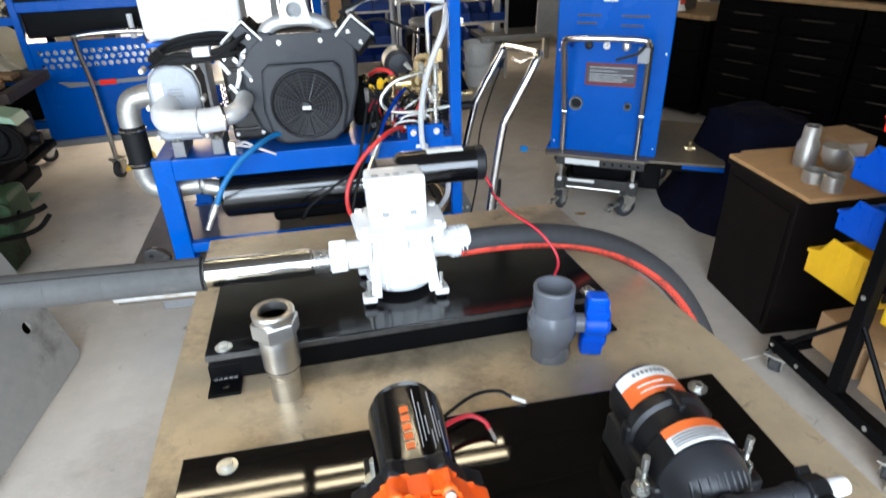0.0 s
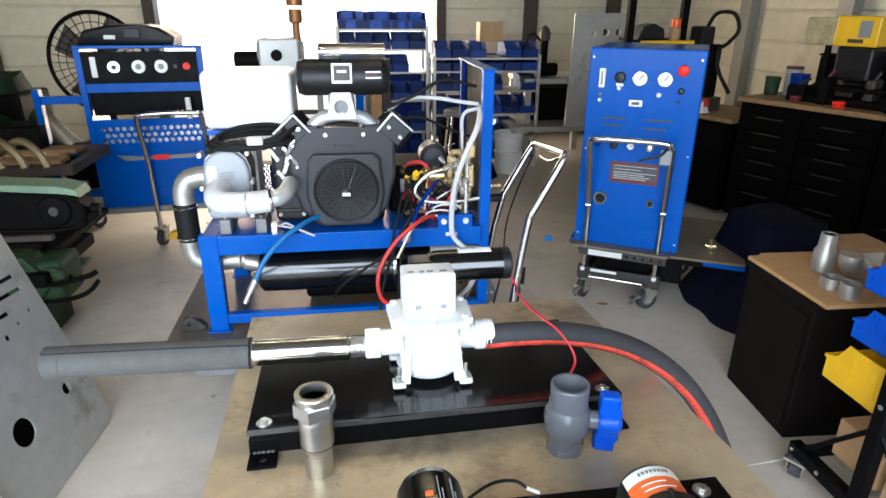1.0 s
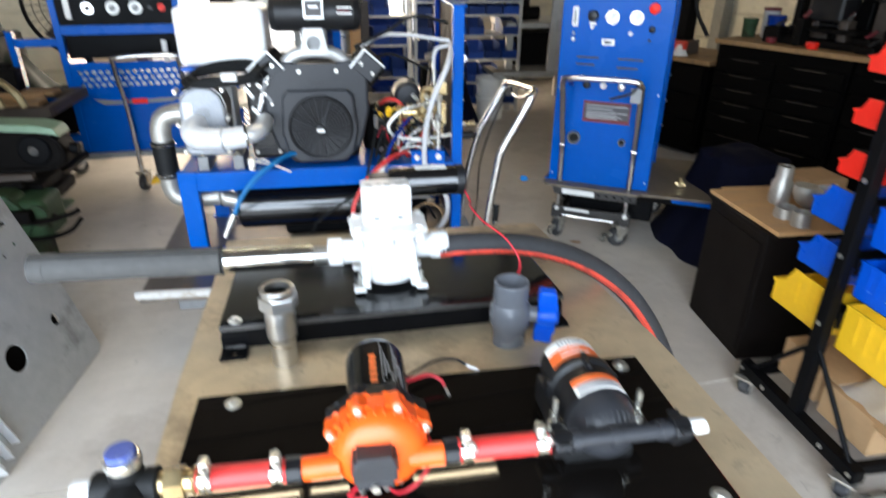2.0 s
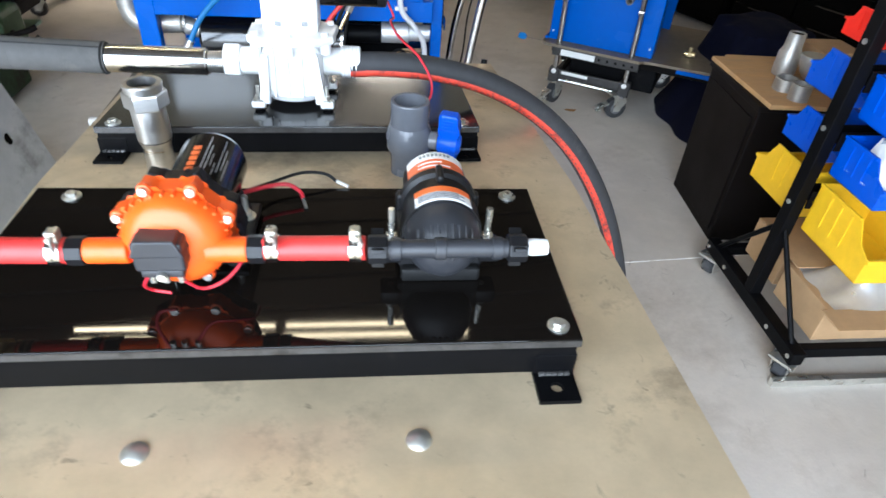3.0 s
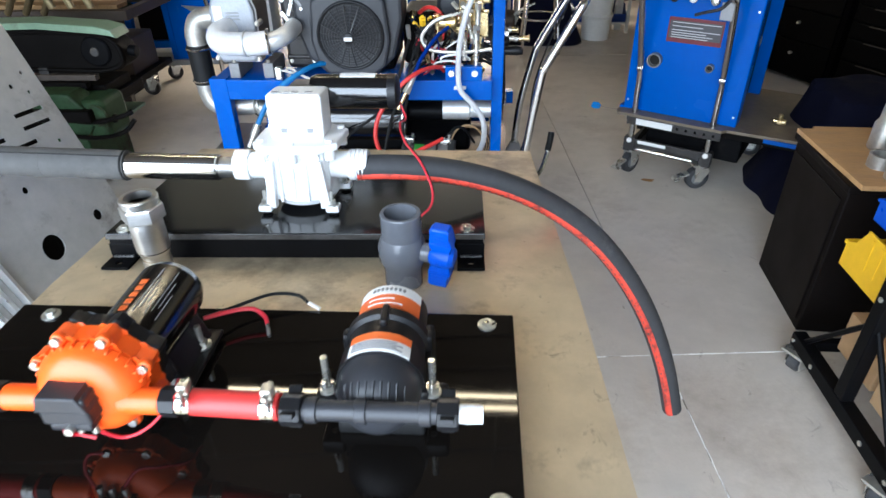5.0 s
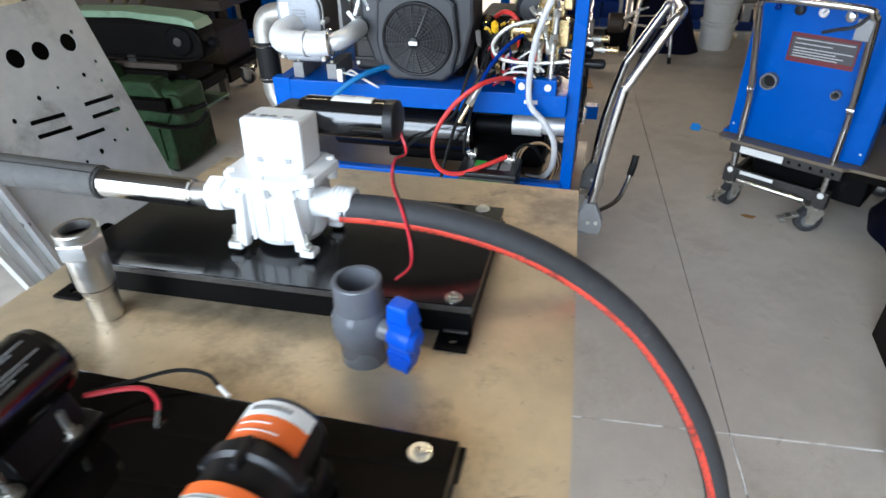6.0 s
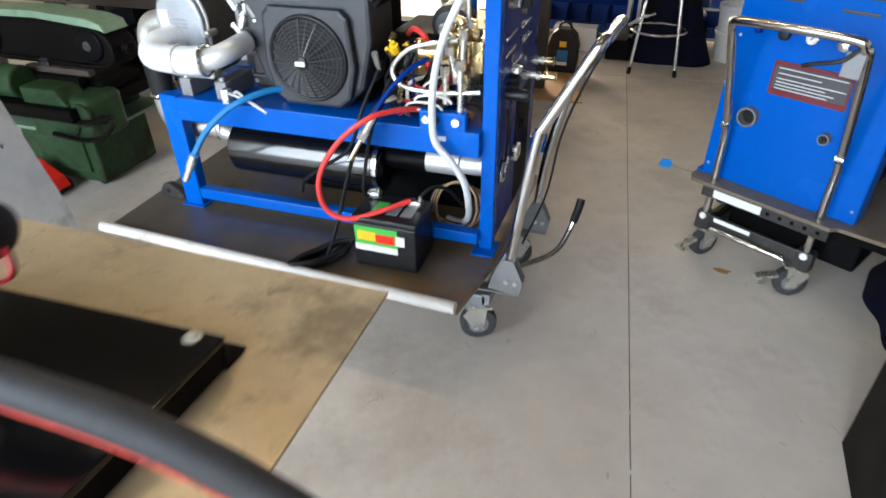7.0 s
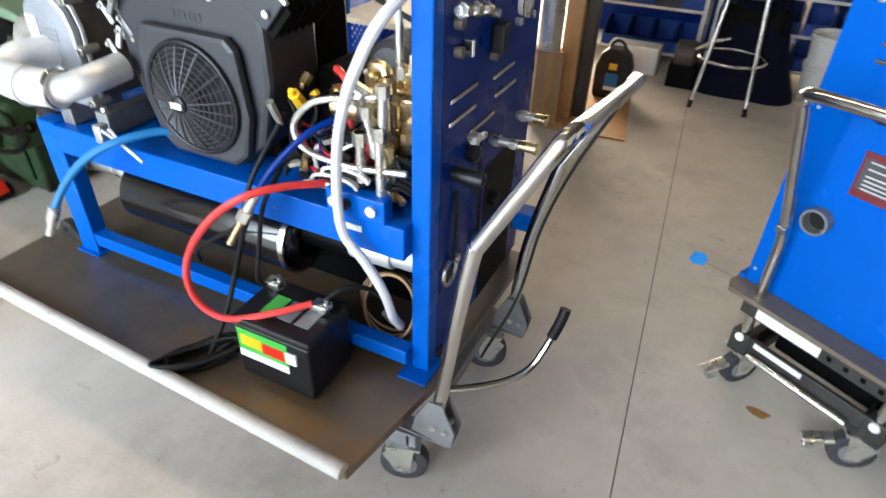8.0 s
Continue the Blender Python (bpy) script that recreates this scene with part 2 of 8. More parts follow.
def thing(name, label, category, at=(0, 0, 0), yaw=0.0, group="", kind="", local=False):
    """An Empty at the base of a thing. Its parts are given in world metres, or in its own if local."""
    ob = new(name)
    ob.empty_display_size = 0.05
    ob.matrix_world = pose(*at, 0, 0, yaw)
    FRAMES[ob] = Matrix() if local else pose(*at, 0, 0, yaw).inverted()
    return tagged(ob, label, category, group, kind)


def finish(bm, sharp=0.6):
    bmesh.ops.recalc_face_normals(bm, faces=bm.faces)
    for f in bm.faces:
        f.smooth = True
    for e in bm.edges:
        if len(e.link_faces) == 2:
            a, b = (f.calc_area() for f in e.link_faces)
            turn = e.calc_face_angle(0)
            if turn > sharp or (turn > 0.12 and max(a, b) > 5 * min(a, b)):
                e.smooth = False


def part(name, bm, material, parent, label=""):
    """Links a bmesh as one mesh under a thing or under a part."""
    inverse = FRAMES.get(parent, Matrix())
    bm.transform(inverse)
    finish(bm)
    me = bpy.data.meshes.new(name)
    bm.to_mesh(me)
    bm.free()
    me.materials.append(material)
    ob = new(name, me)
    ob.parent = parent
    FRAMES[ob] = inverse
    if label:
        ob["label"] = label
    return ob


def B():
    return bmesh.new()


def box(bm, x0, x1, y0, y1, z0, z1, bev=0.0, m=None, seg=2):
    t = Matrix.Translation(((x0 + x1) / 2, (y0 + y1) / 2, (z0 + z1) / 2)) @ Matrix.Diagonal((abs(x1 - x0), abs(y1 - y0), abs(z1 - z0), 1))
    vs = bmesh.ops.create_cube(bm, size=1, matrix=(m @ t) if m else t)["verts"]
    if bev:
        es = list({e for v in vs for e in v.link_edges})
        bmesh.ops.bevel(bm, geom=es, offset=bev, segments=seg, affect="EDGES", profile=0.5, clamp_overlap=True)
    return bm


def along(p0, p1):
    p0, p1 = Vector(p0), Vector(p1)
    return Matrix.Translation((p0 + p1) / 2) @ (p1 - p0).to_track_quat("Z", "Y").to_matrix().to_4x4(), (p1 - p0).length


def cyl(bm, p0, p1, r, r2=None, seg=20, bev=0.0):
    m, length = along(p0, p1)
    vs = bmesh.ops.create_cone(bm, cap_ends=True, segments=seg, radius1=r, radius2=r if r2 is None else r2, depth=length, matrix=m)["verts"]
    if bev:
        es = [e for e in {e for v in vs for e in v.link_edges} if any(len(f.verts) > 4 for f in e.link_faces)]
        bmesh.ops.bevel(bm, geom=es, offset=bev, segments=2, affect="EDGES", profile=0.5, clamp_overlap=True)
    return bm


def lathe(bm, profile, p0, p1, seg=28):
    """Spins a profile of (along, radius) about the line from p0 to p1; along is in metres from p0."""
    d = (Vector(p1) - Vector(p0)).normalized()
    m = Matrix.Translation(p0) @ d.to_track_quat("Z", "Y").to_matrix().to_4x4()
    rings = []
    for h, r in profile:
        rings.append([bm.verts.new(m @ Vector((r * math.cos(k * math.tau / seg), r * math.sin(k * math.tau / seg), h))) for k in range(seg)])
    for a, b in zip(rings, rings[1:]):
        for k in range(seg):
            bm.faces.new((a[k], a[(k + 1) % seg], b[(k + 1) % seg], b[k]))
    for ring, (h, r) in ((rings[0], profile[0]), (rings[-1], profile[-1])):
        if r > 0.0015:
            bm.faces.new(ring)
    return bm


def smooth_path(pts, steps=8):
    pts = [Vector(p) for p in pts]
    if len(pts) < 3:
        return pts
    full = [2 * pts[0] - pts[1], *pts, 2 * pts[-1] - pts[-2]]
    out = []
    for i in range(1, len(full) - 2):
        a, b, c, d = full[i - 1:i + 3]
        for k in range(steps):
            t = k / steps
            out.append(0.5 * (2 * b + (c - a) * t + (2 * a - 5 * b + 4 * c - d) * t * t + (3 * b - a - 3 * c + d) * t ** 3))
    out.append(pts[-1])
    return out


def sweep(bm, pts, r, seg=10, steps=8, smooth=True, r_end=None):
    path = smooth_path(pts, steps) if smooth else [Vector(p) for p in pts]
    up = Vector((0.31, 0.17, 0.93)).normalized()
    rings = []
    for i, p in enumerate(path):
        d = (path[min(i + 1, len(path) - 1)] - path[max(i - 1, 0)]).normalized()
        side = d.cross(up)
        if side.length < 1e-4:
            side = d.cross(Vector((1, 0, 0)))
        side.normalize()
        up = side.cross(d).normalized()
        rr = r if r_end is None else r + (r_end - r) * i / (len(path) - 1)
        rings.append([bm.verts.new(p + rr * (math.cos(k * math.tau / seg) * side + math.sin(k * math.tau / seg) * up)) for k in range(seg)])
    for a, b in zip(rings, rings[1:]):
        for k in range(seg):
            bm.faces.new((a[k], a[(k + 1) % seg], b[(k + 1) % seg], b[k]))
    bm.faces.new(rings[0])
    bm.faces.new(rings[-1])
    return bm


def prism(bm, outline, h0, h1, m=None, bev=0.0):
    """Extrudes a flat outline (x, y) from h0 to h1 along z, in the frame m."""
    m = m or Matrix()
    lo = [bm.verts.new(m @ Vector((x, y, h0))) for x, y in outline]
    hi = [bm.verts.new(m @ Vector((x, y, h1))) for x, y in outline]
    n = len(lo)
    faces = [bm.faces.new(lo[::-1]), bm.faces.new(hi)]
    for k in range(n):
        faces.append(bm.faces.new((lo[k], lo[(k + 1) % n], hi[(k + 1) % n], hi[k])))
    if bev:
        es = list({e for f in faces[:2] for e in f.edges})
        bmesh.ops.bevel(bm, geom=es, offset=bev, segments=2, affect="EDGES", profile=0.5, clamp_overlap=True)
    return bm


def ring(bm, centre, axis, big, small, seg=28, seg2=8):
    c, d = Vector(centre), Vector(axis).normalized()
    m = Matrix.Translation(c) @ d.to_track_quat("Z", "Y").to_matrix().to_4x4()
    rows = []
    for i in range(seg):
        a = i * math.tau / seg
        rows.append([bm.verts.new(m @ Vector(((big + small * math.cos(b * math.tau / seg2)) * math.cos(a), (big + small * math.cos(b * math.tau / seg2)) * math.sin(a), small * math.sin(b * math.tau / seg2)))) for b in range(seg2)])
    for i in range(seg):
        a, b = rows[i], rows[(i + 1) % seg]
        for k in range(seg2):
            bm.faces.new((a[k], b[k], b[(k + 1) % seg2], a[(k + 1) % seg2]))
    return bm


def plate_holes(bm, outline, holes, t, m):
    """A flat sheet of thickness t with openings: each hole is a list of (x, y)."""
    tris = bmesh.new()
    edges = []
    for loop in (outline, *holes):
        vs = [tris.verts.new((x, y, 0)) for x, y in loop]
        edges += [tris.edges.new((vs[k], vs[(k + 1) % len(vs)])) for k in range(len(vs))]
    bmesh.ops.triangle_fill(tris, use_beauty=True, use_dissolve=False, edges=edges)
    def inside(x, y, loop):
        hit = False
        for (xa, ya), (xb, yb) in zip(loop, loop[1:] + loop[:1]):
            if (ya > y) != (yb > y) and x < (xb - xa) * (y - ya) / (yb - ya) + xa:
                hit = not hit
        return hit

    cut = []
    for f in tris.faces:
        c = f.calc_center_median()
        if any(inside(c.x, c.y, loop) for loop in holes):
            cut.append(f)
    bmesh.ops.delete(tris, geom=cut, context="FACES_ONLY")
    geo = bmesh.ops.extrude_face_region(tris, geom=list(tris.faces))
    bmesh.ops.translate(tris, vec=(0, 0, t), verts=[v for v in geo["geom"] if isinstance(v, bmesh.types.BMVert)])
    tris.transform(m)
    me = bpy.data.meshes.new("sheet")
    tris.to_mesh(me)
    tris.free()
    bm.from_mesh(me)
    bpy.data.meshes.remove(me)
    return bm


def round_hole(x, y, r, seg=18):
    return [(x + r * math.cos(k * math.tau / seg), y + r * math.sin(k * math.tau / seg)) for k in range(seg)]


def slot_hole(x0, y0, x1, y1, w):
    d = Vector((x1 - x0, y1 - y0)).normalized() * w / 2
    return [(x0 - d.y, y0 + d.x), (x0 + d.y, y0 - d.x), (x1 + d.y, y1 - d.x), (x1 - d.y, y1 + d.x)]


def bolt(parent, at, r=0.009, axis=(0, 0, 1), name="bolt"):
    """A hex bolt on its washer."""
    a, d = Vector(at), Vector(axis).normalized()
    bm = cyl(B(), a, a + d * 0.002, r * 1.7, seg=18)
    cyl(bm, a + d * 0.002, a + d * (0.002 + r * 0.75), r, seg=6, bev=0.0012)
    return part(name, bm, ZINC, parent, "")

# ---- building ----
U0, U1, V0, V1, H = -6.2, 3.9, -3.4, 6.4, 3.9
DOOR = (-2.9, 0.48, 2.5)


def structure(name, label, category="", at=(0, 0, 0)):
    ob = new(name)
    ob.empty_display_size = 0.05
    ob.matrix_world = ROOM @ Matrix.Translation(at)
    FRAMES[ob] = Matrix()
    return tagged(ob, label, category or name, "", "structure")


floor = structure("floor", "grey-beige sawn concrete slab floor with stains", "floor")
part("subfloor", box(B(), U0 - 4, U1 + 4, V0 - 6, V1 + 8, -0.2, -0.006), JOINT, floor)
us, vs_ = [U0, -3.6, 0.0, U1], [V0, -3.1, 0.0, 3.9, V1]
for i in range(3):
    for j in range(4):
        g = 0.002 if j >= 2 else 0.003
        bm = box(B(), us[i] + g, us[i + 1] - g, vs_[j] + 0.0028, vs_[j + 1] - 0.0028, -0.15, 0.0)
        part("slab", bm, CONCRETE, floor)
beads = random.Random(5)
for p, q, step in ((Vector((-1.6, 0, 0)), Vector((2.4, 0, 0)), 0.05), (Vector((0, -3.0, 0)), Vector((0, -0.01, 0)), 0.05), (Vector((0, 0.3, 0)), Vector((0, 0.75, 0)), 0.17)):
    n = int((q - p).length / step)
    d = (q - p) / n
    side = Vector((-d.y, d.x, 0)).normalized()
    bm = B()
    for k in range(n):
        if step > 0.1 or beads.random() < 0.93:
            w = beads.uniform(0.0016, 0.0036)
            e = 0.05 if step > 0.1 else 1.06
            a, b = p + d * k + side * beads.uniform(-0.0012, 0.0012), p + d * (k + e)
            sweep(bm, [a, a.lerp(b, 0.5) + side * beads.uniform(-0.001, 0.001), b], w, seg=6, smooth=False)
    for v in bm.verts:
        v.co.z = v.co.z * 0.6 - 0.0005
    part("caulk", bm, CAULK, floor, "pale caulk squeezed into the floor joint")
stain = prism(B(), [(0.032 * math.cos(a) * (1 + 0.3 * math.sin(3 * a)), 0.020 * math.sin(a) * (1 + 0.25 * math.cos(2 * a + 1)), ) for a in [k * math.tau / 14 for k in range(14)]], 0.0, 0.0006, ROOM.inverted() @ Matrix.Translation((2.10, 4.13, 0.0001)))
part("rust_stain", stain, mat("rust_stain", (0.30, 0.15, 0.045), 0.8, var=0.3, scale=40), floor, "rusty orange stain on the concrete")
part("apron", box(B(), U0 - 4, U1 + 4, V1 + 0.01, V1 + 8, -0.15, -0.002), CONCRETE, floor)
part("apron", box(B(), U0 - 4, U1 + 4, V0 - 6, V0 - 0.01, -0.15, -0.002), CONCRETE, floor)


def sheet_wall(name, label, p, q, thick, gaps=(), post=None):
    """A wall of lapped steel courses between columns, from p to q (room metres), with openings (from, to, height) along it."""
    p, q = Vector((*p, 0)), Vector((*q, 0))
    length = (q - p).length
    turn = math.degrees(math.atan2(q.y - p.y, q.x - p.x))
    wall = new(name)
    wall.empty_display_size = 0.05
    wall.matrix_world = ROOM @ pose(p.x, p.y, 0, 0, 0, turn)
    FRAMES[wall] = Matrix()
    tagged(wall, label, "wall", "", "structure")
    bm = B()
    cuts = [0.0]
    for a, b, h in gaps:
        box(bm, cuts[-1], a, 0.03, thick, 0, H)
        box(bm, a, b, 0.03, thick, h, H)
        cuts.append(b)
    box(bm, cuts[-1], length, 0.03, thick, 0, H)
    part("backing", bm, WALL, wall)
    stops = [0.0]
    for a, b, h in gaps:
        stops += [a, b]
    stops.append(length)
    course = 0.325
    for a, b in zip(stops, stops[1:]):
        opening = [h for g0, g1, h in gaps if abs(g0 - a) < 0.01]
        n = max(1, round((b - a) / 1.35))
        w = (b - a) / n
        me = None
        for k in range(n):
            for c in range(12):
                z = c * course
                if opening and z < opening[0]:
                    continue
                if me is None:
                    bm = prism(B(), [(0.03, 0.004), (0.03, course - 0.004), (0.012, course - 0.004), (0.0, course - 0.03), (0.0, 0.02), (0.008, 0.004)], 0.0, w - 0.002, Matrix(((0, 0, 1, 0), (1, 0, 0, 0), (0, 1, 0, 0), (0, 0, 0, 1))))
                    first = part("panel", bm, WALL, wall)
                    me = first.data
                    first.location = (a + k * w, 0, z)
                else:
                    ob = new("panel", me)
                    ob.parent = wall
                    ob.location = (a + k * w, 0, z)
            if k and not opening:
                bm = box(B(), a + k * w - 0.05, a + k * w + 0.05, -0.14, 0.0, 0, H, 0.004)
                box(bm, a + k * w - 0.09, a + k * w + 0.09, -0.155, -0.14, 0, H, 0.003)
                part("column", bm, post or COLUMN, wall, "steel wall column")
    return wall


wall_back = sheet_wall("wall_back", "cream ribbed steel wall with brown columns", (U0, V1), (U1, V1), 0.2, [(DOOR[0] - U0, DOOR[1] - U0, DOOR[2])])
sheet_wall("wall_right", "cream ribbed steel wall with pale grey columns", (U1, V1), (U1, V0), 0.2, (), PALE_STEEL)
sheet_wall("wall_front", "cream ribbed steel wall with a wide open door", (U1, V0), (U0, V0), 0.2, [(1.9, 8.3, 3.3)])
sheet_wall("wall_left", "cream ribbed steel wall with brown columns", (U0, V0), (U0, V1), 0.2)
bm = B()
for u in (DOOR[0], DOOR[1]):
    box(bm, u - 0.06, u + 0.06, V1 - 0.06, V1 + 0.22, 0, DOOR[2], 0.004)
box(bm, DOOR[0] - 0.06, DOOR[1] + 0.06, V1 - 0.06, V1 + 0.22, DOOR[2], DOOR[2] + 0.12, 0.004)
jamb = structure("door_frame", "pale steel frame of the open back door", "door frame")
part("frame", bm, COLUMN, jamb)
lid = structure("ceiling", "pale ribbed sheet ceiling", "ceiling")
bm = box(B(), U0, U1, V0, V1, H + 0.02, H + 0.1)
for k in range(30):
    box(bm, U0, U1, V0 + 0.2 + k * 0.4, V0 + 0.24 + k * 0.4, H, H + 0.02)
part("sheet", bm, CEIL, lid)
yard = structure("backdrop", "bright overexposed daylight beyond the back door", "backdrop")
part("glare", box(B(), -9, 7, V1 + 5.0, V1 + 5.1, -0.1, 7), OUTSIDE, yard)

# Strip light over the shop, seen in the gloss of the black plate.
strip = thing("strip_light", "long twin-tube fluorescent strip light hung from the ceiling", "ceiling light", (0.35, 3.69, 3.2))
for x0, x1 in ((-0.86, 0.33), (0.40, 1.54)):
    bm = box(B(), x0 - 0.02, x1 + 0.02, 3.655, 3.725, 3.30, 3.34, 0.004)
    part("tray", bm, GALV, strip)
    for y in (3.64, 3.735):
        part("tube", cyl(B(), (x0, y, 3.25), (x1, y, 3.25), 0.013, seg=12), TUBE_GLOW, strip)
for x in (-0.6, 1.3):
    part("hanger", cyl(B(), (x, 3.69, 3.34), (x, 3.69, H), 0.004, seg=6), ZINC, strip)

# ---- table ----
table = thing("work_table", "worn tan-brown steel-topped work table", "table", (0.87, 1.8, 0))


def table_z(y):
    """Height of the steel sheet: level over the frame, sagging towards its far end."""
    return 0.906 - 0.079 * (y - 1.82) * min(1.0, max(0.0, (y - 1.78) / 0.14))


bm = B()
rows = []
for k in range(33):
    y = 1.02 + (2.583 - 1.02) * k / 32
    xl, xr = 0.412 - 0.041 * (y - 1.8), 1.334 - 0.043 * (y - 1.8)
    z = table_z(y)
    rows.append([bm.verts.new((x, y, h)) for x, h in ((xl, z), (xr, z), (xr, z - 0.007), (xl, z - 0.007))])
for q0, q1 in zip(rows, rows[1:]):
    for k in range(4):
        bm.faces.new((q0[k], q0[(k + 1) % 4], q1[(k + 1) % 4], q1[k]))
bm.faces.new(rows[0])
bm.faces.new(rows[-1])
top = part("table_top", bm, TABLE, table, "stained worn steel sheet top, sagging at its far end")
part("rail", box(B(), 0.47, 1.25, 1.70, 1.74, 0.80, 0.897), EDGE, table)
part("rail", box(B(), 0.47, 1.25, 1.14, 1.18, 0.80, 0.897), EDGE, table)
for x in (0.49, 1.05):
    for y in (1.16, 1.72):
        part("leg", box(B(), x - 0.025, x + 0.025, y - 0.025, y + 0.025, 0, 0.80, 0.003), EDGE, table)
for x, y in ((0.722, 1.298), (1.018, 1.300)):
    bm = lathe(B(), [(0, 0.0145), (0.002, 0.014), (0.006, 0.009), (0.0075, 0.0)], (x, y, 0.906), (x, y, 1.0), 20)
    part("bolt", bm, ZINC, table, "domed bolt head")


def stand(name, label, x0, x1, y0, y1, z1, deep, lip, zt):
    """A black plate on an angle-iron frame with four bolted feet."""
    t = thing(name, label, "pump stand", ((x0 + x1) / 2, (y0 + y1) / 2, zt))
    part("plate", box(B(), x0, x1, y0, y1, z1 - lip, z1, 0.0022), GLOSS_BLACK, t, "mirror-gloss black plate")
    part("worn_edge", box(B(), x0 + 0.001, x1 - 0.001, y0 - 0.0012, y0 + 0.0005, z1 - lip + 0.001, z1 - 0.0015), WORN_EDGE, t, "scuffed bare front edge")
    zf = z1 - deep
    part("frame_rail", box(B(), x0 + 0.003, x1 - 0.003, y0 + 0.003, y0 + 0.009, zf, z1 - lip, 0.0015), BLACK, t)
    part("frame_rail", box(B(), x0 + 0.003, x1 - 0.003, y1 - 0.009, y1 - 0.003, zf, z1 - lip, 0.0015), BLACK, t)
    part("frame_rail", box(B(), x0 + 0.003, x0 + 0.009, y0 + 0.009, y1 - 0.009, zf, z1 - lip, 0.0015), BLACK, t)
    part("frame_rail", box(B(), x1 - 0.009, x1 - 0.003, y0 + 0.009, y1 - 0.009, zf, z1 - lip, 0.0015), BLACK, t)
    for sx, x in ((1, x0 + 0.001), (-1, x1 - 0.051)):
        for sy, y in ((-1, y0), (1, y1)):
            xa, xb = x, x + 0.05
            ya, yb = (y + 0.002, y + 0.008) if sy < 0 else (y - 0.008, y - 0.002)
            bm = box(B(), xa, xb, ya, yb, zt + 0.006, zf + 0.03, 0.001)
            if sy < 0:
                plate_holes(bm, [(xa, y - 0.040), (xb, y - 0.040), (xb, y + 0.008), (xa, y + 0.008)], [round_hole((xa + xb) / 2, y - 0.019, 0.0075)], 0.006, Matrix.Translation((0, 0, zt)))
            else:
                plate_holes(bm, [(xa, y - 0.008), (xb, y - 0.008), (xb, y + 0.040), (xa, y + 0.040)], [round_hole((xa + xb) / 2, y + 0.019, 0.0075)], 0.006, Matrix.Translation((0, 0, zt)))
            foot = part("foot", bm, BLACK, t)
            yw = ya - 0.002 if sy < 0 else yb + 0.002
            bm = B()
            for k in range(5):
                cyl(bm, (xa + 0.006 + k * 0.0078, yw, zt + 0.0075), (xa + 0.0132 + k * 0.0078, yw, zt + 0.0085), 0.0032, seg=8, bev=0.001)
            part("weld_bead", bm, WORN_EDGE, foot, "rough weld bead")
    return t


near = stand("pump_stand", "gloss black steel pump stand on the table with bolted feet", 0.480, 1.213, 1.381, 1.713, 0.972, 0.058, 0.012, 0.906)
for x, y in ((0.537, 1.688), (1.175, 1.688), (1.188, 1.404), (0.536, 1.406)):
    bolt(near, (x, y, 0.972), 0.0078)
far = stand("pump_stand", "gloss black steel stand under the white pump, bolted feet", 0.463, 1.168, 1.985, 2.345, 0.938, 0.052, 0.012, 0.883)
for x, y in ((0.492, 2.004), (1.135, 2.004), (1.128, 2.328), (0.492, 2.328)):
    bolt(far, (x, y, 0.938), 0.0082)
# It stands on the sagging end of the sheet, so it leans back with it.
LEAN = Matrix.Translation((0.822, 1.960, 0.951)) @ pose(0, 0, 0, -4.5, 0, 1.7) @ Matrix.Translation((-0.8155, -1.985, -0.938))
far.matrix_world = LEAN @ far.matrix_world
for ob in far.children:
    if ob.data.materials[0] == GLOSS_BLACK:
        ob.data.materials[0] = SATIN_BLACK

# ---- blue machine on its cart ----
XZ = Matrix(((1, 0, 0, 0), (0, 0, 1, 0), (0, 1, 0, 0), (0, 0, 0, 1)))  # outline (x, z), depth along y
machine = thing("cleaning_machine", "blue steel-framed machine with petrol engine on a low cart", "machine", (0.64, 3.85, 0.31))
YF, YB = 3.505, 4.15
for x0, x1, y0, y1, ztop in ((0.022, 0.098, YF, YF + 0.05, 0.756), (0.022, 0.098, YB - 0.05, YB, 0.756)):
    bm = box(B(), x0, x1, y0, y1, 0.31, ztop, 0.004)
    box(bm, x0 - 0.012, x1 + 0.012, y0 - 0.012, y1 + 0.012, 0.31, 0.316, 0.001)
    part("leg", bm, BLUE, machine)
for y0, y1 in ((YF - 0.002, YF + 0.048), (YB - 0.048, YB + 0.002)):
    part("beam", box(B(), 0.098, 1.212, y0, y1, 0.668, 0.752, 0.004), BLUE, machine)
    part("lower_rail", box(B(), 0.098, 1.212, y0 + 0.004, y1 - 0.004, 0.345, 0.388, 0.004), BLUE, machine)
part("deck", box(B(), 0.03, 1.212, YF + 0.05, YB - 0.05, 0.735, 0.748, 0.002), BLUE, machine)
bm = box(B(), 1.2106, 1.2566, 3.539, 3.585, 0.31, 1.402, 0.004)
box(bm, 1.193, 1.272, YF - 0.012, 3.597, 0.31, 0.316, 0.001)
part("post", bm, BLUE, machine, "tall blue front corner post")
# Side panel and rear post are coloured darker than the front post.
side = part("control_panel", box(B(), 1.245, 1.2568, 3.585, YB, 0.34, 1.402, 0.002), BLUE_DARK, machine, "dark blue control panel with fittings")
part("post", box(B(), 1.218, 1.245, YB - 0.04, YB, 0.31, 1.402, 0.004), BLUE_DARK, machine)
# Thin dark sheet covering the blue panel's inner face.
part("inner_liner", box(B(), 1.238, 1.2445, 3.587, YB - 0.045, 0.76, 1.39, 0.002), DARK, machine, "dark sheet over the inner face of the panel")
part("top_plate", box(B(), 1.207, 1.266, 3.535, YB, 1.402, 1.410, 0.002), BLUE, machine)

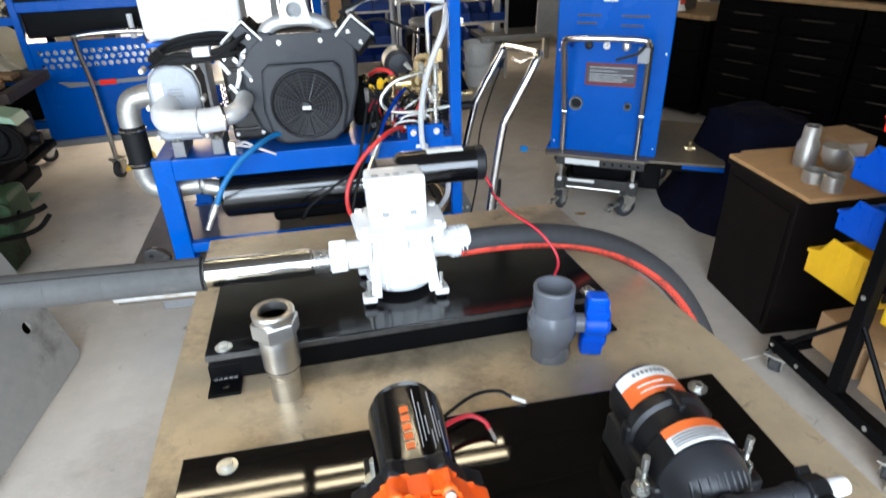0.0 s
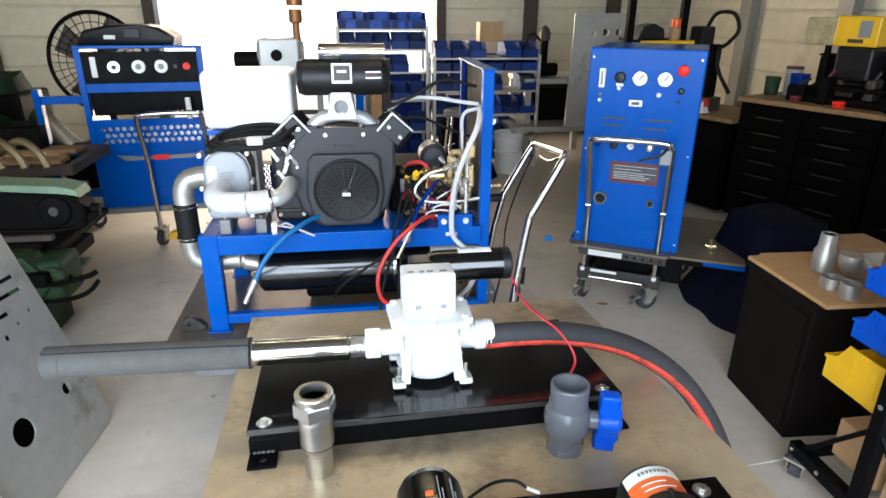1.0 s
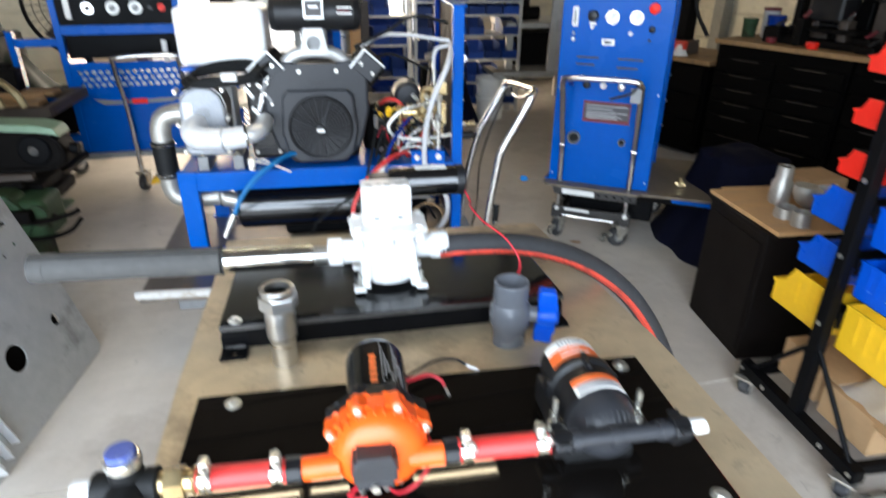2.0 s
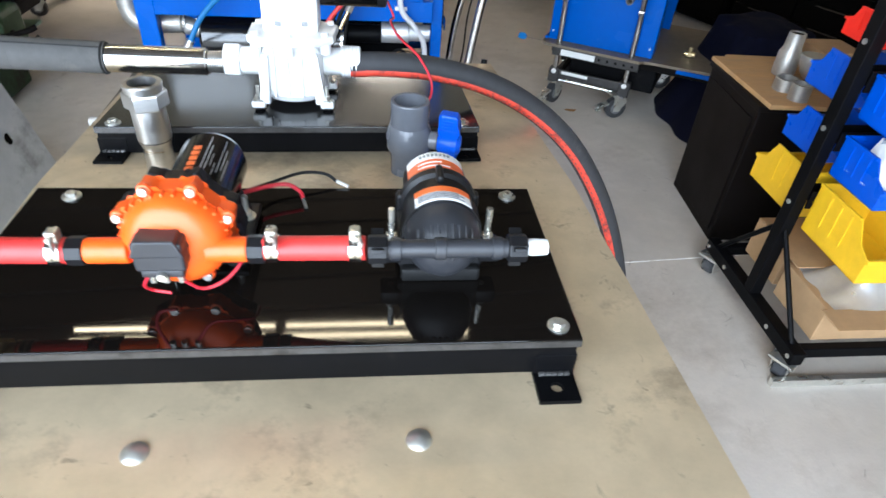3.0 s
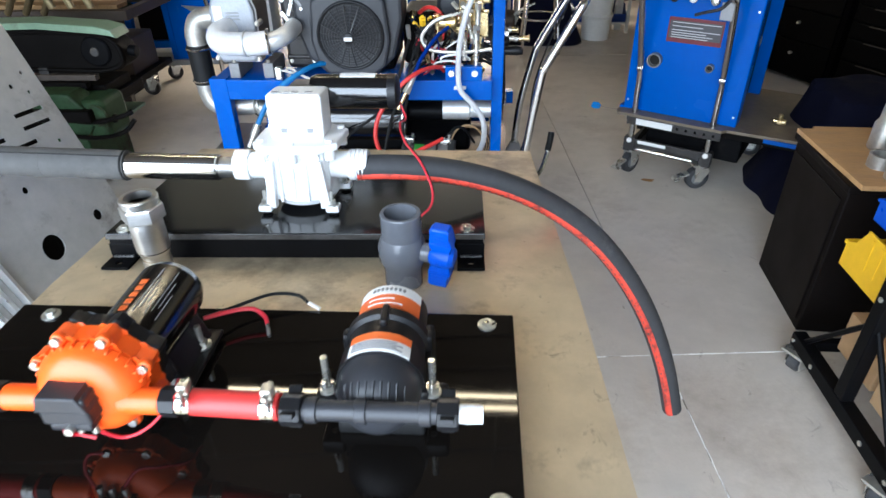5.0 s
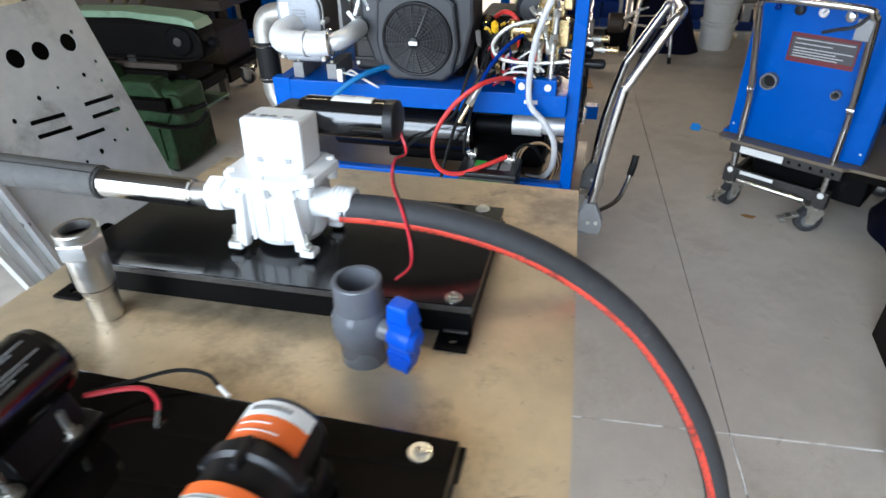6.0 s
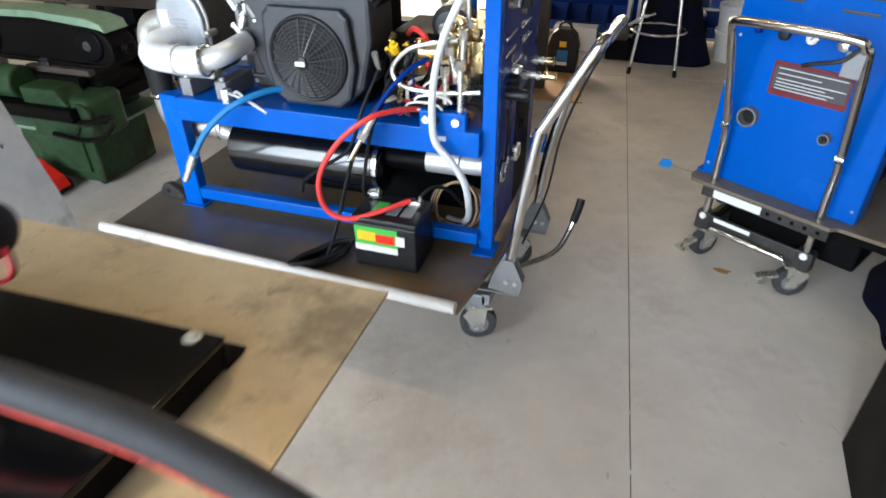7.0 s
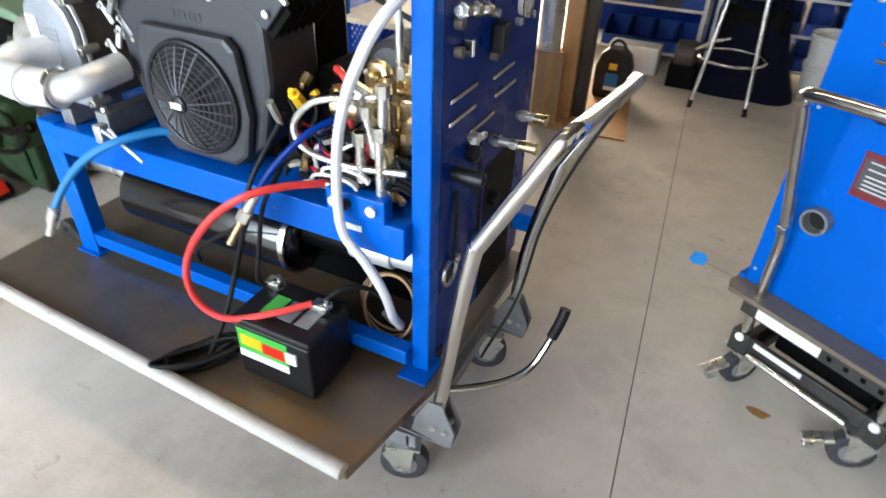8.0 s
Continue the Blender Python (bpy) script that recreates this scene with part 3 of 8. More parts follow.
cart = thing("lift_cart", "low scuffed grey lift cart with chrome push handle", "cart", (0.55, 3.7, 0))
part("platform", prism(B(), [(-0.15, 3.255), (1.236, 3.198), (1.289, 3.512), (1.30, 4.16), (-0.16, 4.16)], 0.285, 0.31), PLATFORM, cart, "scuffed brown-grey platform sheet")
bm = B()
sweep(bm, [(-0.155, 3.250, 0.322), (0.3, 3.232, 0.32), (0.8, 3.212, 0.318), (1.232, 3.194, 0.316)], 0.0195, seg=14)
part("edge_bumper", bm, WHITE_BAR, cart, "scuffed white round edge strip")
part("chassis", box(box(B(), -0.05, 1.27, 3.42, 3.48, 0.14, 0.2, 0.004), -0.05, 1.27, 3.92, 3.98, 0.14, 0.2, 0.004), CART_GREY, cart)
bm = B()
for a in (-1, 1):
    for y in (3.5, 3.9):
        m = pose(0.6, y, 0.222, 0, a * 3.4, 0)
        box(bm, -0.55, 0.55, -0.012, 0.012, -0.018, 0.018, 0.003, m)
part("scissor", bm, DARK, cart)
bm = sweep(B(), [(1.342, 3.43, 0.33), (1.372, 3.43, 0.58), (1.405, 3.43, 0.80), (1.42, 3.43, 0.835), (1.53, 3.435, 1.04), (1.545, 3.46, 1.062), (1.555, 3.50, 1.066), (1.565, 3.88, 1.02), (1.56, 3.93, 1.01), (1.545, 3.95, 0.985), (1.43, 3.95, 0.78), (1.415, 3.95, 0.745), (1.36, 3.95, 0.5), (1.336, 3.95, 0.24)], 0.0165, seg=14, steps=6)
part("push_handle", bm, CHROME, cart, "bent chrome tube handle")


def caster(parent, at, r=0.062, turn=0.0, brake=False):
    m = Matrix.Translation(at) @ pose(0, 0, 0, 0, 0, turn)
    hub = m @ Vector((0, 0, r))
    ax = (m.to_3x3() @ Vector((0, 1, 0)))
    bm = lathe(B(), [(-0.02, r * 0.8), (-0.017, r * 0.97), (0.0, r), (0.017, r * 0.97), (0.02, r * 0.8)], hub, hub + ax, 28)
    bm.transform(Matrix.Translation((0, 0, 0)))
    wheel = part("wheel", bm, RUBBER, parent, "grey-black rubber wheel")
    part("hub", lathe(B(), [(-0.023, 0.012), (-0.022, r * 0.55), (0.022, r * 0.55), (0.023, 0.012)], hub, hub + ax, 20), CART_GREY, wheel)
    bm = B()
    for s in (-1, 1):
        prism(bm, [(-0.018, r - 0.018), (0.018, r - 0.018), (0.055, r * 1.7), (0.02, r * 2 + 0.02), (-0.03, r * 2 + 0.02)], 0, 0.004, m @ Matrix(((1, 0, 0, 0), (0, 0, 1, s * 0.027 - 0.002), (0, 1, 0, 0), (0, 0, 0, 1))), 0.001)
    box(bm, -0.045, 0.045, -0.04, 0.04, r * 2 + 0.012, r * 2 + 0.022, 0.001, m)
    if brake:
        box(bm, -0.1, -0.02, -0.02, 0.02, r * 1.5, r * 1.5 + 0.012, 0.004, m @ pose(0, 0, 0, 0, -18, 0))
        box(bm, -0.115, -0.085, -0.028, 0.028, r * 1.12, r * 1.12 + 0.01, 0.003, m @ pose(0, 0, 0, 0, -10, 0))
    part("caster_fork", bm, ZINC, parent, "zinc swivel fork")


for at, turn, brake in (((1.24, 3.445, 0), 200, False), ((1.27, 3.93, 0), 20, False), ((0.10, 3.82, 0), 10, False), ((0.05, 4.05, 0), -20, False)):
    caster(cart, at, 0.066, turn, brake)
bm = prism(B(), [(-0.105, 0.31), (-0.002, 0.31), (-0.002, 0.335), (-0.03, 0.350), (-0.045, 0.366), (-0.070, 0.374), (-0.095, 0.366), (-0.109, 0.345)], 3.525, 3.555, XZ, 0.005)
lug = part("handle_socket", bm, IRON, cart, "dark rounded cast handle socket")
part("socket_hole", cyl(B(), (-0.074, 3.5235, 0.342), (-0.074, 3.5265, 0.342), 0.009, seg=14), RUBBER_DARK, lug)

# ---- blue cabinet on a second cart ----
CAB = (1.945, 4.290, 0)
cab = thing("control_cabinet", "tall blue steel cabinet with gauges, standing on a lift cart", "cabinet", (*CAB[:2], 0.36), -31.0, local=True)
# Local axes: x along the front, -y out of it, z up from the cabinet's foot.
part("front_shell", box(B(), 0, 0.577, 0.0, 0.09, 0.0, 1.087, 0.006), BLUE, cab, "blue powder-coated front shell")
part("top_sheet", box(B(), 0.002, 0.575, 0.09, 0.62, 1.05, 1.085, 0.004), BLUE, cab)
part("side_sheet", box(B(), 0.0, 0.015, 0.09, 0.62, 0.0, 1.05, 0.003), BLUE, cab)
part("back_sheet", box(B(), 0.015, 0.577, 0.60, 0.62, 0.0, 1.05, 0.003), BLUE, cab)
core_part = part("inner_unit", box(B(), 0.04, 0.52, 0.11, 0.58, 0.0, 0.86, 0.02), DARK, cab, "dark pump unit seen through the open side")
for y, z in ((0.2, 0.5), (0.33, 0.35), (0.45, 0.62)):
    part("pipe_stub", cyl(B(), (0.52, y, z), (0.55, y, z), 0.025, seg=14, bev=0.003), DARK_ALU, core_part)
tagged(cab, group="")
lift = thing("lift_cart", "low lift cart with chrome push handle under the blue cabinet", "cart", CAB, -31.0, local=True)
part("platform", prism(B(), [(0.0, -0.075), (0.53, -0.075), (0.55, -0.05), (0.93, -0.02), (0.93, 0.72), (-0.02, 0.72), (-0.02, -0.04)], 0.346, 0.36), TAN_DECK, lift, "worn tan platform sheet")
part("platform_frame", box(B(), 0.03, 0.90, -0.01, 0.70, 0.30, 0.345, 0.004), DARK, lift)
# Added black box stands in for the deep shade beneath the platform.
part("lift_base", box(B(), 0.13, 0.62, 0.06, 0.66, 0.15, 0.29, 0.01), BLACK, lift, "black box filling the shaded space under the platform")
bm = sweep(B(), [(0.075, -0.03, 0.13), (0.075, -0.035, 0.45), (0.075, -0.05, 0.60), (0.072, -0.17, 0.93), (0.078, -0.20, 0.985), (0.12, -0.215, 1.008), (0.43, -0.215, 1.012), (0.475, -0.20, 0.988), (0.482, -0.17, 0.935), (0.478, -0.05, 0.60), (0.478, -0.035, 0.45), (0.478, -0.03, 0.13)], 0.0155, seg=14, steps=6)
part("push_handle", bm, CHROME, lift, "bent chrome tube handle")
for at, turn in (((0.08, 0.0, 0), 70), ((0.45, -0.01, 0), 40), ((0.08, 0.6, 0), 10), ((0.6, 0.6, 0), 0)):
    caster(lift, at, 0.062, turn, True)

# ---- engine and plumbing of the blue machine ----

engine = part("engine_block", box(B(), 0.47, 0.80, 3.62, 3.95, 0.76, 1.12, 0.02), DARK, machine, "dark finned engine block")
bm = prism(B(), [(0.414, 1.113), (0.460, 1.184), (0.542, 1.184), (0.562, 1.161), (0.705, 1.161), (0.726, 1.184), (0.808, 1.184), (0.854, 1.113), (0.854, 0.970), (0.815, 0.821), (0.746, 0.755), (0.521, 0.755), (0.453, 0.821), (0.414, 0.949)], 3.535, 3.72, XZ, 0.014)
shroud = part("cooling_shroud", bm, SHROUD, machine, "matt charcoal plastic engine shroud")
bm = prism(B(), [(0.491, 1.045), (0.517, 1.070), (0.764, 1.070), (0.789, 1.045), (0.804, 0.894), (0.779, 0.793), (0.738, 0.759), (0.542, 0.759), (0.501, 0.793), (0.478, 0.894)], 3.508, 3.536, XZ, 0.012)
fan_housing = part("fan_housing", bm, SHROUD, machine, "raised charcoal fan housing")
FANC = Vector((0.644, 3.506, 0.915))


def grille_y(r):
    """How far the domed grille stands proud of its rim at radius r."""
    return -0.042 * (1 - (r / 0.131) ** 1.6)


part("fan_drum", lathe(B(), [(-0.030, 0.1405), (-0.004, 0.139), (0.002, 0.134), (0.002, 0.128)], FANC, FANC + Vector((0, -1, 0)), 44), GRILLE, shroud, "black round fan drum")
part("fan_well", cyl(B(), FANC + Vector((0, -0.001, 0)), FANC + Vector((0, 0.003, 0)), 0.129, seg=40), RUBBER_DARK, shroud)
bm = ring(B(), FANC + Vector((0, -0.003, 0)), (0, 1, 0), 0.1305, 0.0065, 44, 8)
part("grille_rim", bm, GRILLE, shroud)
bm = B()
for k in range(1, 9):
    r = 0.024 + k * 0.0119
    ring(bm, FANC + Vector((0, grille_y(r), 0)), (0, 1, 0), r, 0.0016, 40, 5)
part("fan_grille", bm, SPOKE, shroud, "black domed fan grille of rings")
for k in range(24):
    a = k * math.tau / 24 + 0.13
    d = Vector((math.cos(a), 0, math.sin(a)))
    pts = [FANC + d * r + Vector((0, grille_y(r) - 0.002, 0)) for r in (0.02, 0.045, 0.07, 0.10, 0.129)]
    part("grille_spoke", sweep(B(), pts, 0.0028 if k % 2 == 0 else 0.0017, seg=6, steps=2), SPOKE, shroud)
part("hub_badge", lathe(B(), [(0, 0.022), (0.006, 0.021), (0.010, 0.012), (0.0105, 0.0)], FANC + Vector((0, -0.043, 0)), FANC + Vector((0, -1, 0)), 24), GRILLE, shroud, "black hub cap with a silver bar")
part("hub_bar", box(B(), FANC.x - 0.017, FANC.x + 0.017, FANC.y - 0.0565, FANC.y - 0.052, FANC.z - 0.0075, FANC.z + 0.0075, 0.002), WHITE_LABEL, shroud)
for x, z in ((0.570, 1.145), (0.723, 1.145)):
    part("shroud_screw", cyl(B(), (x, 3.536, z), (x, 3.528, z), 0.0085, seg=10), ZINC, shroud)
bm = B()
for k in range(6):
    box(bm, 0.597 + 0.0155 * k, 0.608 + 0.0155 * k, 3.5335, 3.5365, 1.088, 1.104, 0.001)
part("moulded_lettering", bm, SHROUD, shroud)
fan_housing.location = shroud.location = (-0.006, 0.024, 0.009)
for sx in (-1, 1):
    m = Matrix.Translation((0.64 + sx * 0.205, 3.65, 1.16)) @ pose(0, 0, 0, 0, sx * 42, 0) @ Matrix.Diagonal((0.78, 0.62, 0.78, 1.0))
    bm = box(B(), -0.07, 0.07, -0.14, 0.14, -0.055, 0.075, 0.012, m)
    head = part("cylinder_head", bm, DARK, machine, "dark finned cylinder head")
    for k in range(7):
        part("fin", box(B(), -0.085, 0.085, -0.13 + k * 0.04, -0.118 + k * 0.04, -0.06, 0.05, 0.002, m), DARK, head)
    part("rocker_cover", box(B(), -0.062, 0.062, -0.150, -0.138, -0.045, 0.06, 0.006, m), SHROUD, head)
    bm = box(B(), -sx * 0.072 - 0.006, -sx * 0.072 + 0.006, -0.158, -0.138, -0.055, 0.07, 0.003, m)
    box(bm, -0.075, 0.07, -0.158, -0.138, 0.062, 0.074, 0.003, m)
    part("head_trim", bm, CAST_ALU, head)
    for k in (-0.04, 0.04):
        part("head_bolt", cyl(B(), m @ Vector((k, -0.15, 0.0)), m @ Vector((k, -0.165, 0.0)), 0.009, seg=6), ZINC, head)
bm = sweep(B(), [(0.50, 3.6, 1.17), (0.55, 3.59, 1.215), (0.635, 3.58, 1.232), (0.72, 3.59, 1.215), (0.77, 3.6, 1.17)], 0.026, seg=12)
part("intake_manifold", bm, CAST_ALU, machine, "cast aluminium intake manifold")
bm = plate_holes(B(), [(0.575, 1.22), (0.695, 1.22), (0.68, 1.29), (0.672, 1.325), (0.598, 1.325), (0.59, 1.29)], [round_hole(0.635, 1.268, 0.028)], 0.012, Matrix(((1, 0, 0, 0), (0, 0, 1, 3.535), (0, 1, 0, 0), (0, 0, 0, 1))))
part("bracket", bm, PLATE_STEEL, machine)
part("carburettor", box(B(), 0.585, 0.69, 3.56, 3.66, 1.225, 1.33, 0.012), DARK_ALU, machine)
bm = lathe(B(), [(0.0, 0.03), (0.008, 0.062), (0.03, 0.071), (0.34, 0.071), (0.362, 0.062), (0.37, 0.03)], (0.462, 3.60, 1.378), (0.85, 3.60, 1.378), 32)
air = part("air_cleaner", bm, BLACK_PLASTIC, machine, "black canister air cleaner")
bm = box(B(), 0.603, 0.684, 3.523, 3.535, 1.36, 1.438, 0.003)
part("clamp_bracket", bm, CAST_ALU, air)
part("decal", box(B(), 0.612, 0.675, 3.5215, 3.5235, 1.372, 1.430), PRINT, air)
part("decal", box(B(), 0.625, 0.662, 3.5200, 3.5217, 1.402, 1.412), WHITE_LABEL, air)
for z, w, col in ((1.400, 0.06, WHITE_LABEL), (1.388, 0.05, DARK_RED), (1.378, 0.06, WHITE_LABEL)):
    part("decal", box(B(), 0.735, 0.735 + w, 3.527, 3.5315, z, z + 0.006), col, air)
bm = box(B(), 0.57, 0.64, 3.57, 3.63, 1.445, 1.462, 0.004)
part("latch", bm, BLACK_PLASTIC, air)

bm = box(B(), 0.088, 0.440, 3.60, 3.86, 1.176, 1.402, 0.025, seg=3)
white_box = part("fuel_tank", bm, WHITE_PLASTIC, machine, "white moulded plastic tank")
bm = box(B(), 0.09, 0.46, 3.60, 3.88, 1.155, 1.172, 0.003)
part("tank_shelf", bm, BLUE, machine)
for k in range(2):
    x0 = 0.10 + 0.02 * k
    pts = [(x0, 3.52, 1.10 + 0.012 * k), (0.2 + 0.015 * k, 3.50 - 0.008 * k, 1.135 + 0.012 * (k % 3)), (0.33, 3.50, 1.12 + 0.014 * k), (0.42 + 0.01 * k, 3.53, 1.17 + 0.012 * k), (0.47, 3.6, 1.2)]
    part("wire_harness", sweep(B(), pts, 0.0075, seg=7), RUBBER_DARK, machine, "black wiring loom")
for k in range(3):
    pts = [(0.27 + (0.165 - 0.016 * k) * math.cos(a), 3.55 + 0.05 * math.sin(a), 1.137 + 0.013 * k + (0.022 + 0.005 * k) * math.sin(a + 0.5)) for a in [j * math.tau / 12 for j in range(13)]]
    part("cable_loop", sweep(B(), pts, 0.0095, seg=8, steps=4), RUBBER_DARK, machine, "coiled black power lead")
part("connector", box(B(), 0.265, 0.325, 3.475, 3.515, 1.135, 1.165, 0.004), WHITE_PLASTIC, machine)

# Blower with its big pipes.
ARCH = [(0.098, 0.84), (0.118, 0.815), (0.275, 0.815), (0.298, 0.84), (0.302, 1.02), (0.286, 1.065), (0.250, 1.095), (0.20, 1.105), (0.150, 1.095), (0.114, 1.065), (0.098, 1.02)]
blower = part("blower_cover", prism(B(), ARCH, 3.468, 3.50, XZ, 0.012), BLOWER_GREY, machine, "grey cast blower cover with arched top")
part("blower_body", prism(B(), [(0.2 + (x - 0.2) * 0.96, 0.955 + (z - 0.955) * 0.96) for x, z in ARCH], 3.50, 3.66, XZ, 0.006), BRONZE, machine, "brown-grey cast blower body")
part("rear_cover", box(B(), 0.085, 0.315, 3.66, 3.80, 0.80, 1.09, 0.03), CAST_ALU, machine)
for k in range(6):
    part("rear_fin", box(B(), 0.108 + k * 0.034, 0.114 + k * 0.034, 3.64, 3.80, 1.08, 1.135, 0.002), CAST_ALU, machine)
for x, z in ((0.095, 1.085), (0.30, 1.09), (0.31, 0.97), (0.088, 0.95), (0.10, 0.835), (0.295, 0.83)):
    lug = part("lug", cyl(B(), (x, 3.466, z), (x, 3.52, z), 0.0115, seg=16, bev=0.003), GALV, blower)
    part("lug_bolt", cyl(B(), (x, 3.459, z), (x, 3.467, z), 0.007, seg=6), ZINC, lug)
part("plate_label", box(B(), 0.120, 0.160, 3.4655, 3.468, 0.975, 1.04), WHITE_LABEL, blower)
for z in (1.025, 1.037, 1.049):
    part("print_bar", box(B(), 0.175, 0.235, 3.4655, 3.4682, z - 0.04, z - 0.034), GREY_PRINT, blower)
part("cover_rim", prism(B(), [(0.2 + (x - 0.2) * 1.03, 0.955 + (z - 0.955) * 1.03) for x, z in ARCH], 3.490, 3.502, XZ, 0.003), PALE_ALU, blower)
for x in (0.11, 0.255):
    foot = part("blower_foot", box(B(), x, x + 0.045, 3.53, 3.70, 0.752, 0.815, 0.004), DARK_ALU, machine, "grey bracket foot")
    part("foot_bolt", cyl(B(), (x + 0.022, 3.545, 0.812), (x + 0.022, 3.545, 0.826), 0.009, seg=6), ZINC, foot)
for ob in machine.children:
    if ob.name.split(".")[0] in ("blower_cover", "blower_body", "rear_cover", "rear_fin"):
        ob.location = (-0.084, 0.072, 0)
        ob.scale = (0.9, 1, 1)
gearbox = part("gear_housing", box(B(), 0.325, 0.465, 3.66, 3.92, 0.756, 1.13, 0.02, seg=3), IRON, machine, "dark cast gear housing")
for k in range(4):
    part("housing_rib", box(B(), 0.332, 0.458, 3.650, 3.664, 0.80 + 0.08 * k, 0.815 + 0.08 * k, 0.003), IRON, gearbox)
for x, z in ((0.345, 0.79), (0.345, 1.09), (0.445, 1.09), (0.445, 0.79)):
    part("housing_bolt", cyl(B(), (x, 3.652, z), (x, 3.664, z), 0.009, seg=6), ZINC, gearbox)
mid_pump = part("hydraulic_pump", box(B(), 0.825, 1.01, 3.74, 4.02, 0.752, 0.97, 0.02, seg=3), DARK, machine, "dark cast hydraulic pump")
part("pump_flange", cyl(B(), (0.94, 3.725, 0.87), (0.94, 3.745, 0.87), 0.06, seg=24, bev=0.004), IRON, mid_pump)
part("accumulator", lathe(B(), [(0.0, 0.0), (0.004, 0.045), (0.02, 0.062), (0.12, 0.062), (0.14, 0.045)], (1.035, 3.75, 1.0), (1.035, 5, 1.0), 28), SHROUD, machine, "dark grey round accumulator")
# Linkage and small fittings between blower and engine.
rng = random.Random(41)
for k in range(9):
    x, z = 0.335 + rng.uniform(0, 0.11), 0.99 + 0.016 * k
    y = 3.56 + rng.uniform(-0.02, 0.03)
    m = pose(x, y, z, 0, rng.uniform(-50, 50), 0)
    arm = part("link_plate", box(B(), -0.008, 0.008, -0.004, 0.004, -0.028, 0.028, 0.003, m), (ZINC, DARK_ALU, CAST_ALU)[k % 3], machine)
    part("link_pin", cyl(B(), m @ Vector((0, -0.010, 0.018)), m @ Vector((0, 0.004, 0.018)), 0.006, seg=10), ZINC, arm)
for k in range(2):
    pts = [(0.335 + 0.03 * k, 3.48, 0.80), (0.37 + 0.02 * k, 3.47, 0.80 + 0.012 * k), (0.44, 3.46, 0.785), (0.50, 3.455, 0.757)]
    part("throttle_rod", sweep(B(), pts, 0.0045, seg=7), CAST_ALU, machine, "pale bent rod")
part("rod_clevis", box(B(), 0.325, 0.352, 3.465, 3.495, 0.765, 0.815, 0.004), ZINC, machine)
bm = sweep(B(), [(0.135, 3.56, 0.952), (0.128, 3.46, 0.95), (0.15, 3.405, 0.933), (0.22, 3.395, 0.928), (0.29, 3.398, 0.928), (0.325, 3.403, 0.930), (0.345, 3.408, 0.932)], 0.044, seg=20)
outlet = part("blower_pipe", bm, PALE_ALU, machine, "fat pale cast pipe")
part("pipe_clamp", ring(B(), (0.342, 3.407, 0.931), (1, 0.2, 0.05), 0.046, 0.006, 28, 8), CHROME, outlet)
part("pipe_stub", sweep(B(), [(0.33, 3.405, 0.931), (0.37, 3.418, 0.938), (0.40, 3.45, 0.95), (0.41, 3.54, 0.96)], 0.034, seg=18), CAST_ALU, outlet, "grey cast pipe stub")
part("pipe_clamp", ring(B(), (0.255, 3.395, 0.928), (1, 0, 0), 0.046, 0.004, 28, 8), CAST_ALU, outlet)
bm = sweep(B(), [(0.10, 3.6, 0.985), (0.04, 3.6, 0.985), (-0.01, 3.6, 0.968), (-0.032, 3.6, 0.92), (-0.033, 3.6, 0.865)], 0.042, seg=20)
part("elbow", bm, GALV, machine, "galvanised pipe elbow")
part("rubber_sleeve", cyl(B(), (-0.033, 3.6, 0.71), (-0.035, 3.6, 0.875), 0.046, seg=24, bev=0.004), RUBBER_DARK, machine, "black rubber pipe sleeve")
for z in (0.725, 0.86):
    part("hose_clamp", ring(B(), (-0.034, 3.6, z), (0, 0, 1), 0.047, 0.005, 26, 6), CHROME, machine)
bm = sweep(B(), [(-0.035, 3.6, 0.715), (-0.033, 3.6, 0.665), (-0.012, 3.6, 0.62), (0.04, 3.605, 0.602), (0.11, 3.62, 0.60), (0.175, 3.63, 0.60)], 0.04, seg=20)
part("elbow", bm, GALV, machine, "galvanised pipe elbow")
part("hose_clamp", ring(B(), (0.165, 3.63, 0.60), (1, 0, 0), 0.043, 0.005, 26, 6), ZINC, machine)

# Silencer under the deck.
bm = lathe(B(), [(0.0, 0.05), (0.008, 0.085), (0.02, 0.098), (0.60, 0.098), (0.612, 0.085), (0.62, 0.05)], (0.235, 3.625, 0.545), (1, 3.625, 0.545), 36)
silencer = part("silencer", bm, TANK_BLACK, machine, "long gloss-black silencer canister")
part("band", lathe(B(), [(0, 0.098), (0, 0.1005), (0.016, 0.1005), (0.016, 0.098)], (0.825, 3.625, 0.545), (1, 3.625, 0.545), 36), CHROME, silencer)
part("stub", cyl(B(), (0.17, 3.63, 0.59), (0.245, 3.628, 0.57), 0.036, seg=20), GALV, silencer)
part("pipe", cyl(B(), (0.85, 3.63, 0.575), (1.0, 3.63, 0.575), 0.04, seg=20), BLACK, silencer)
part("pipe_fitting", cyl(B(), (1.0, 3.63, 0.585), (1.12, 3.63, 0.585), 0.045, seg=22, bev=0.003), CAST_ALU, silencer)
part("pipe_fitting", cyl(B(), (1.12, 3.63, 0.585), (1.25, 3.63, 0.585), 0.036, seg=22, bev=0.003), CAST_ALU, silencer)
part("lower_tank", box(B(), 0.42, 1.12, 3.72, 4.08, 0.345, 0.60, 0.02), BLACK, machine, "black tank under the deck")
part("shelf_pan", box(B(), 0.10, 1.21, 3.56, 4.10, 0.316, 0.326, 0.002), PLATFORM, machine)

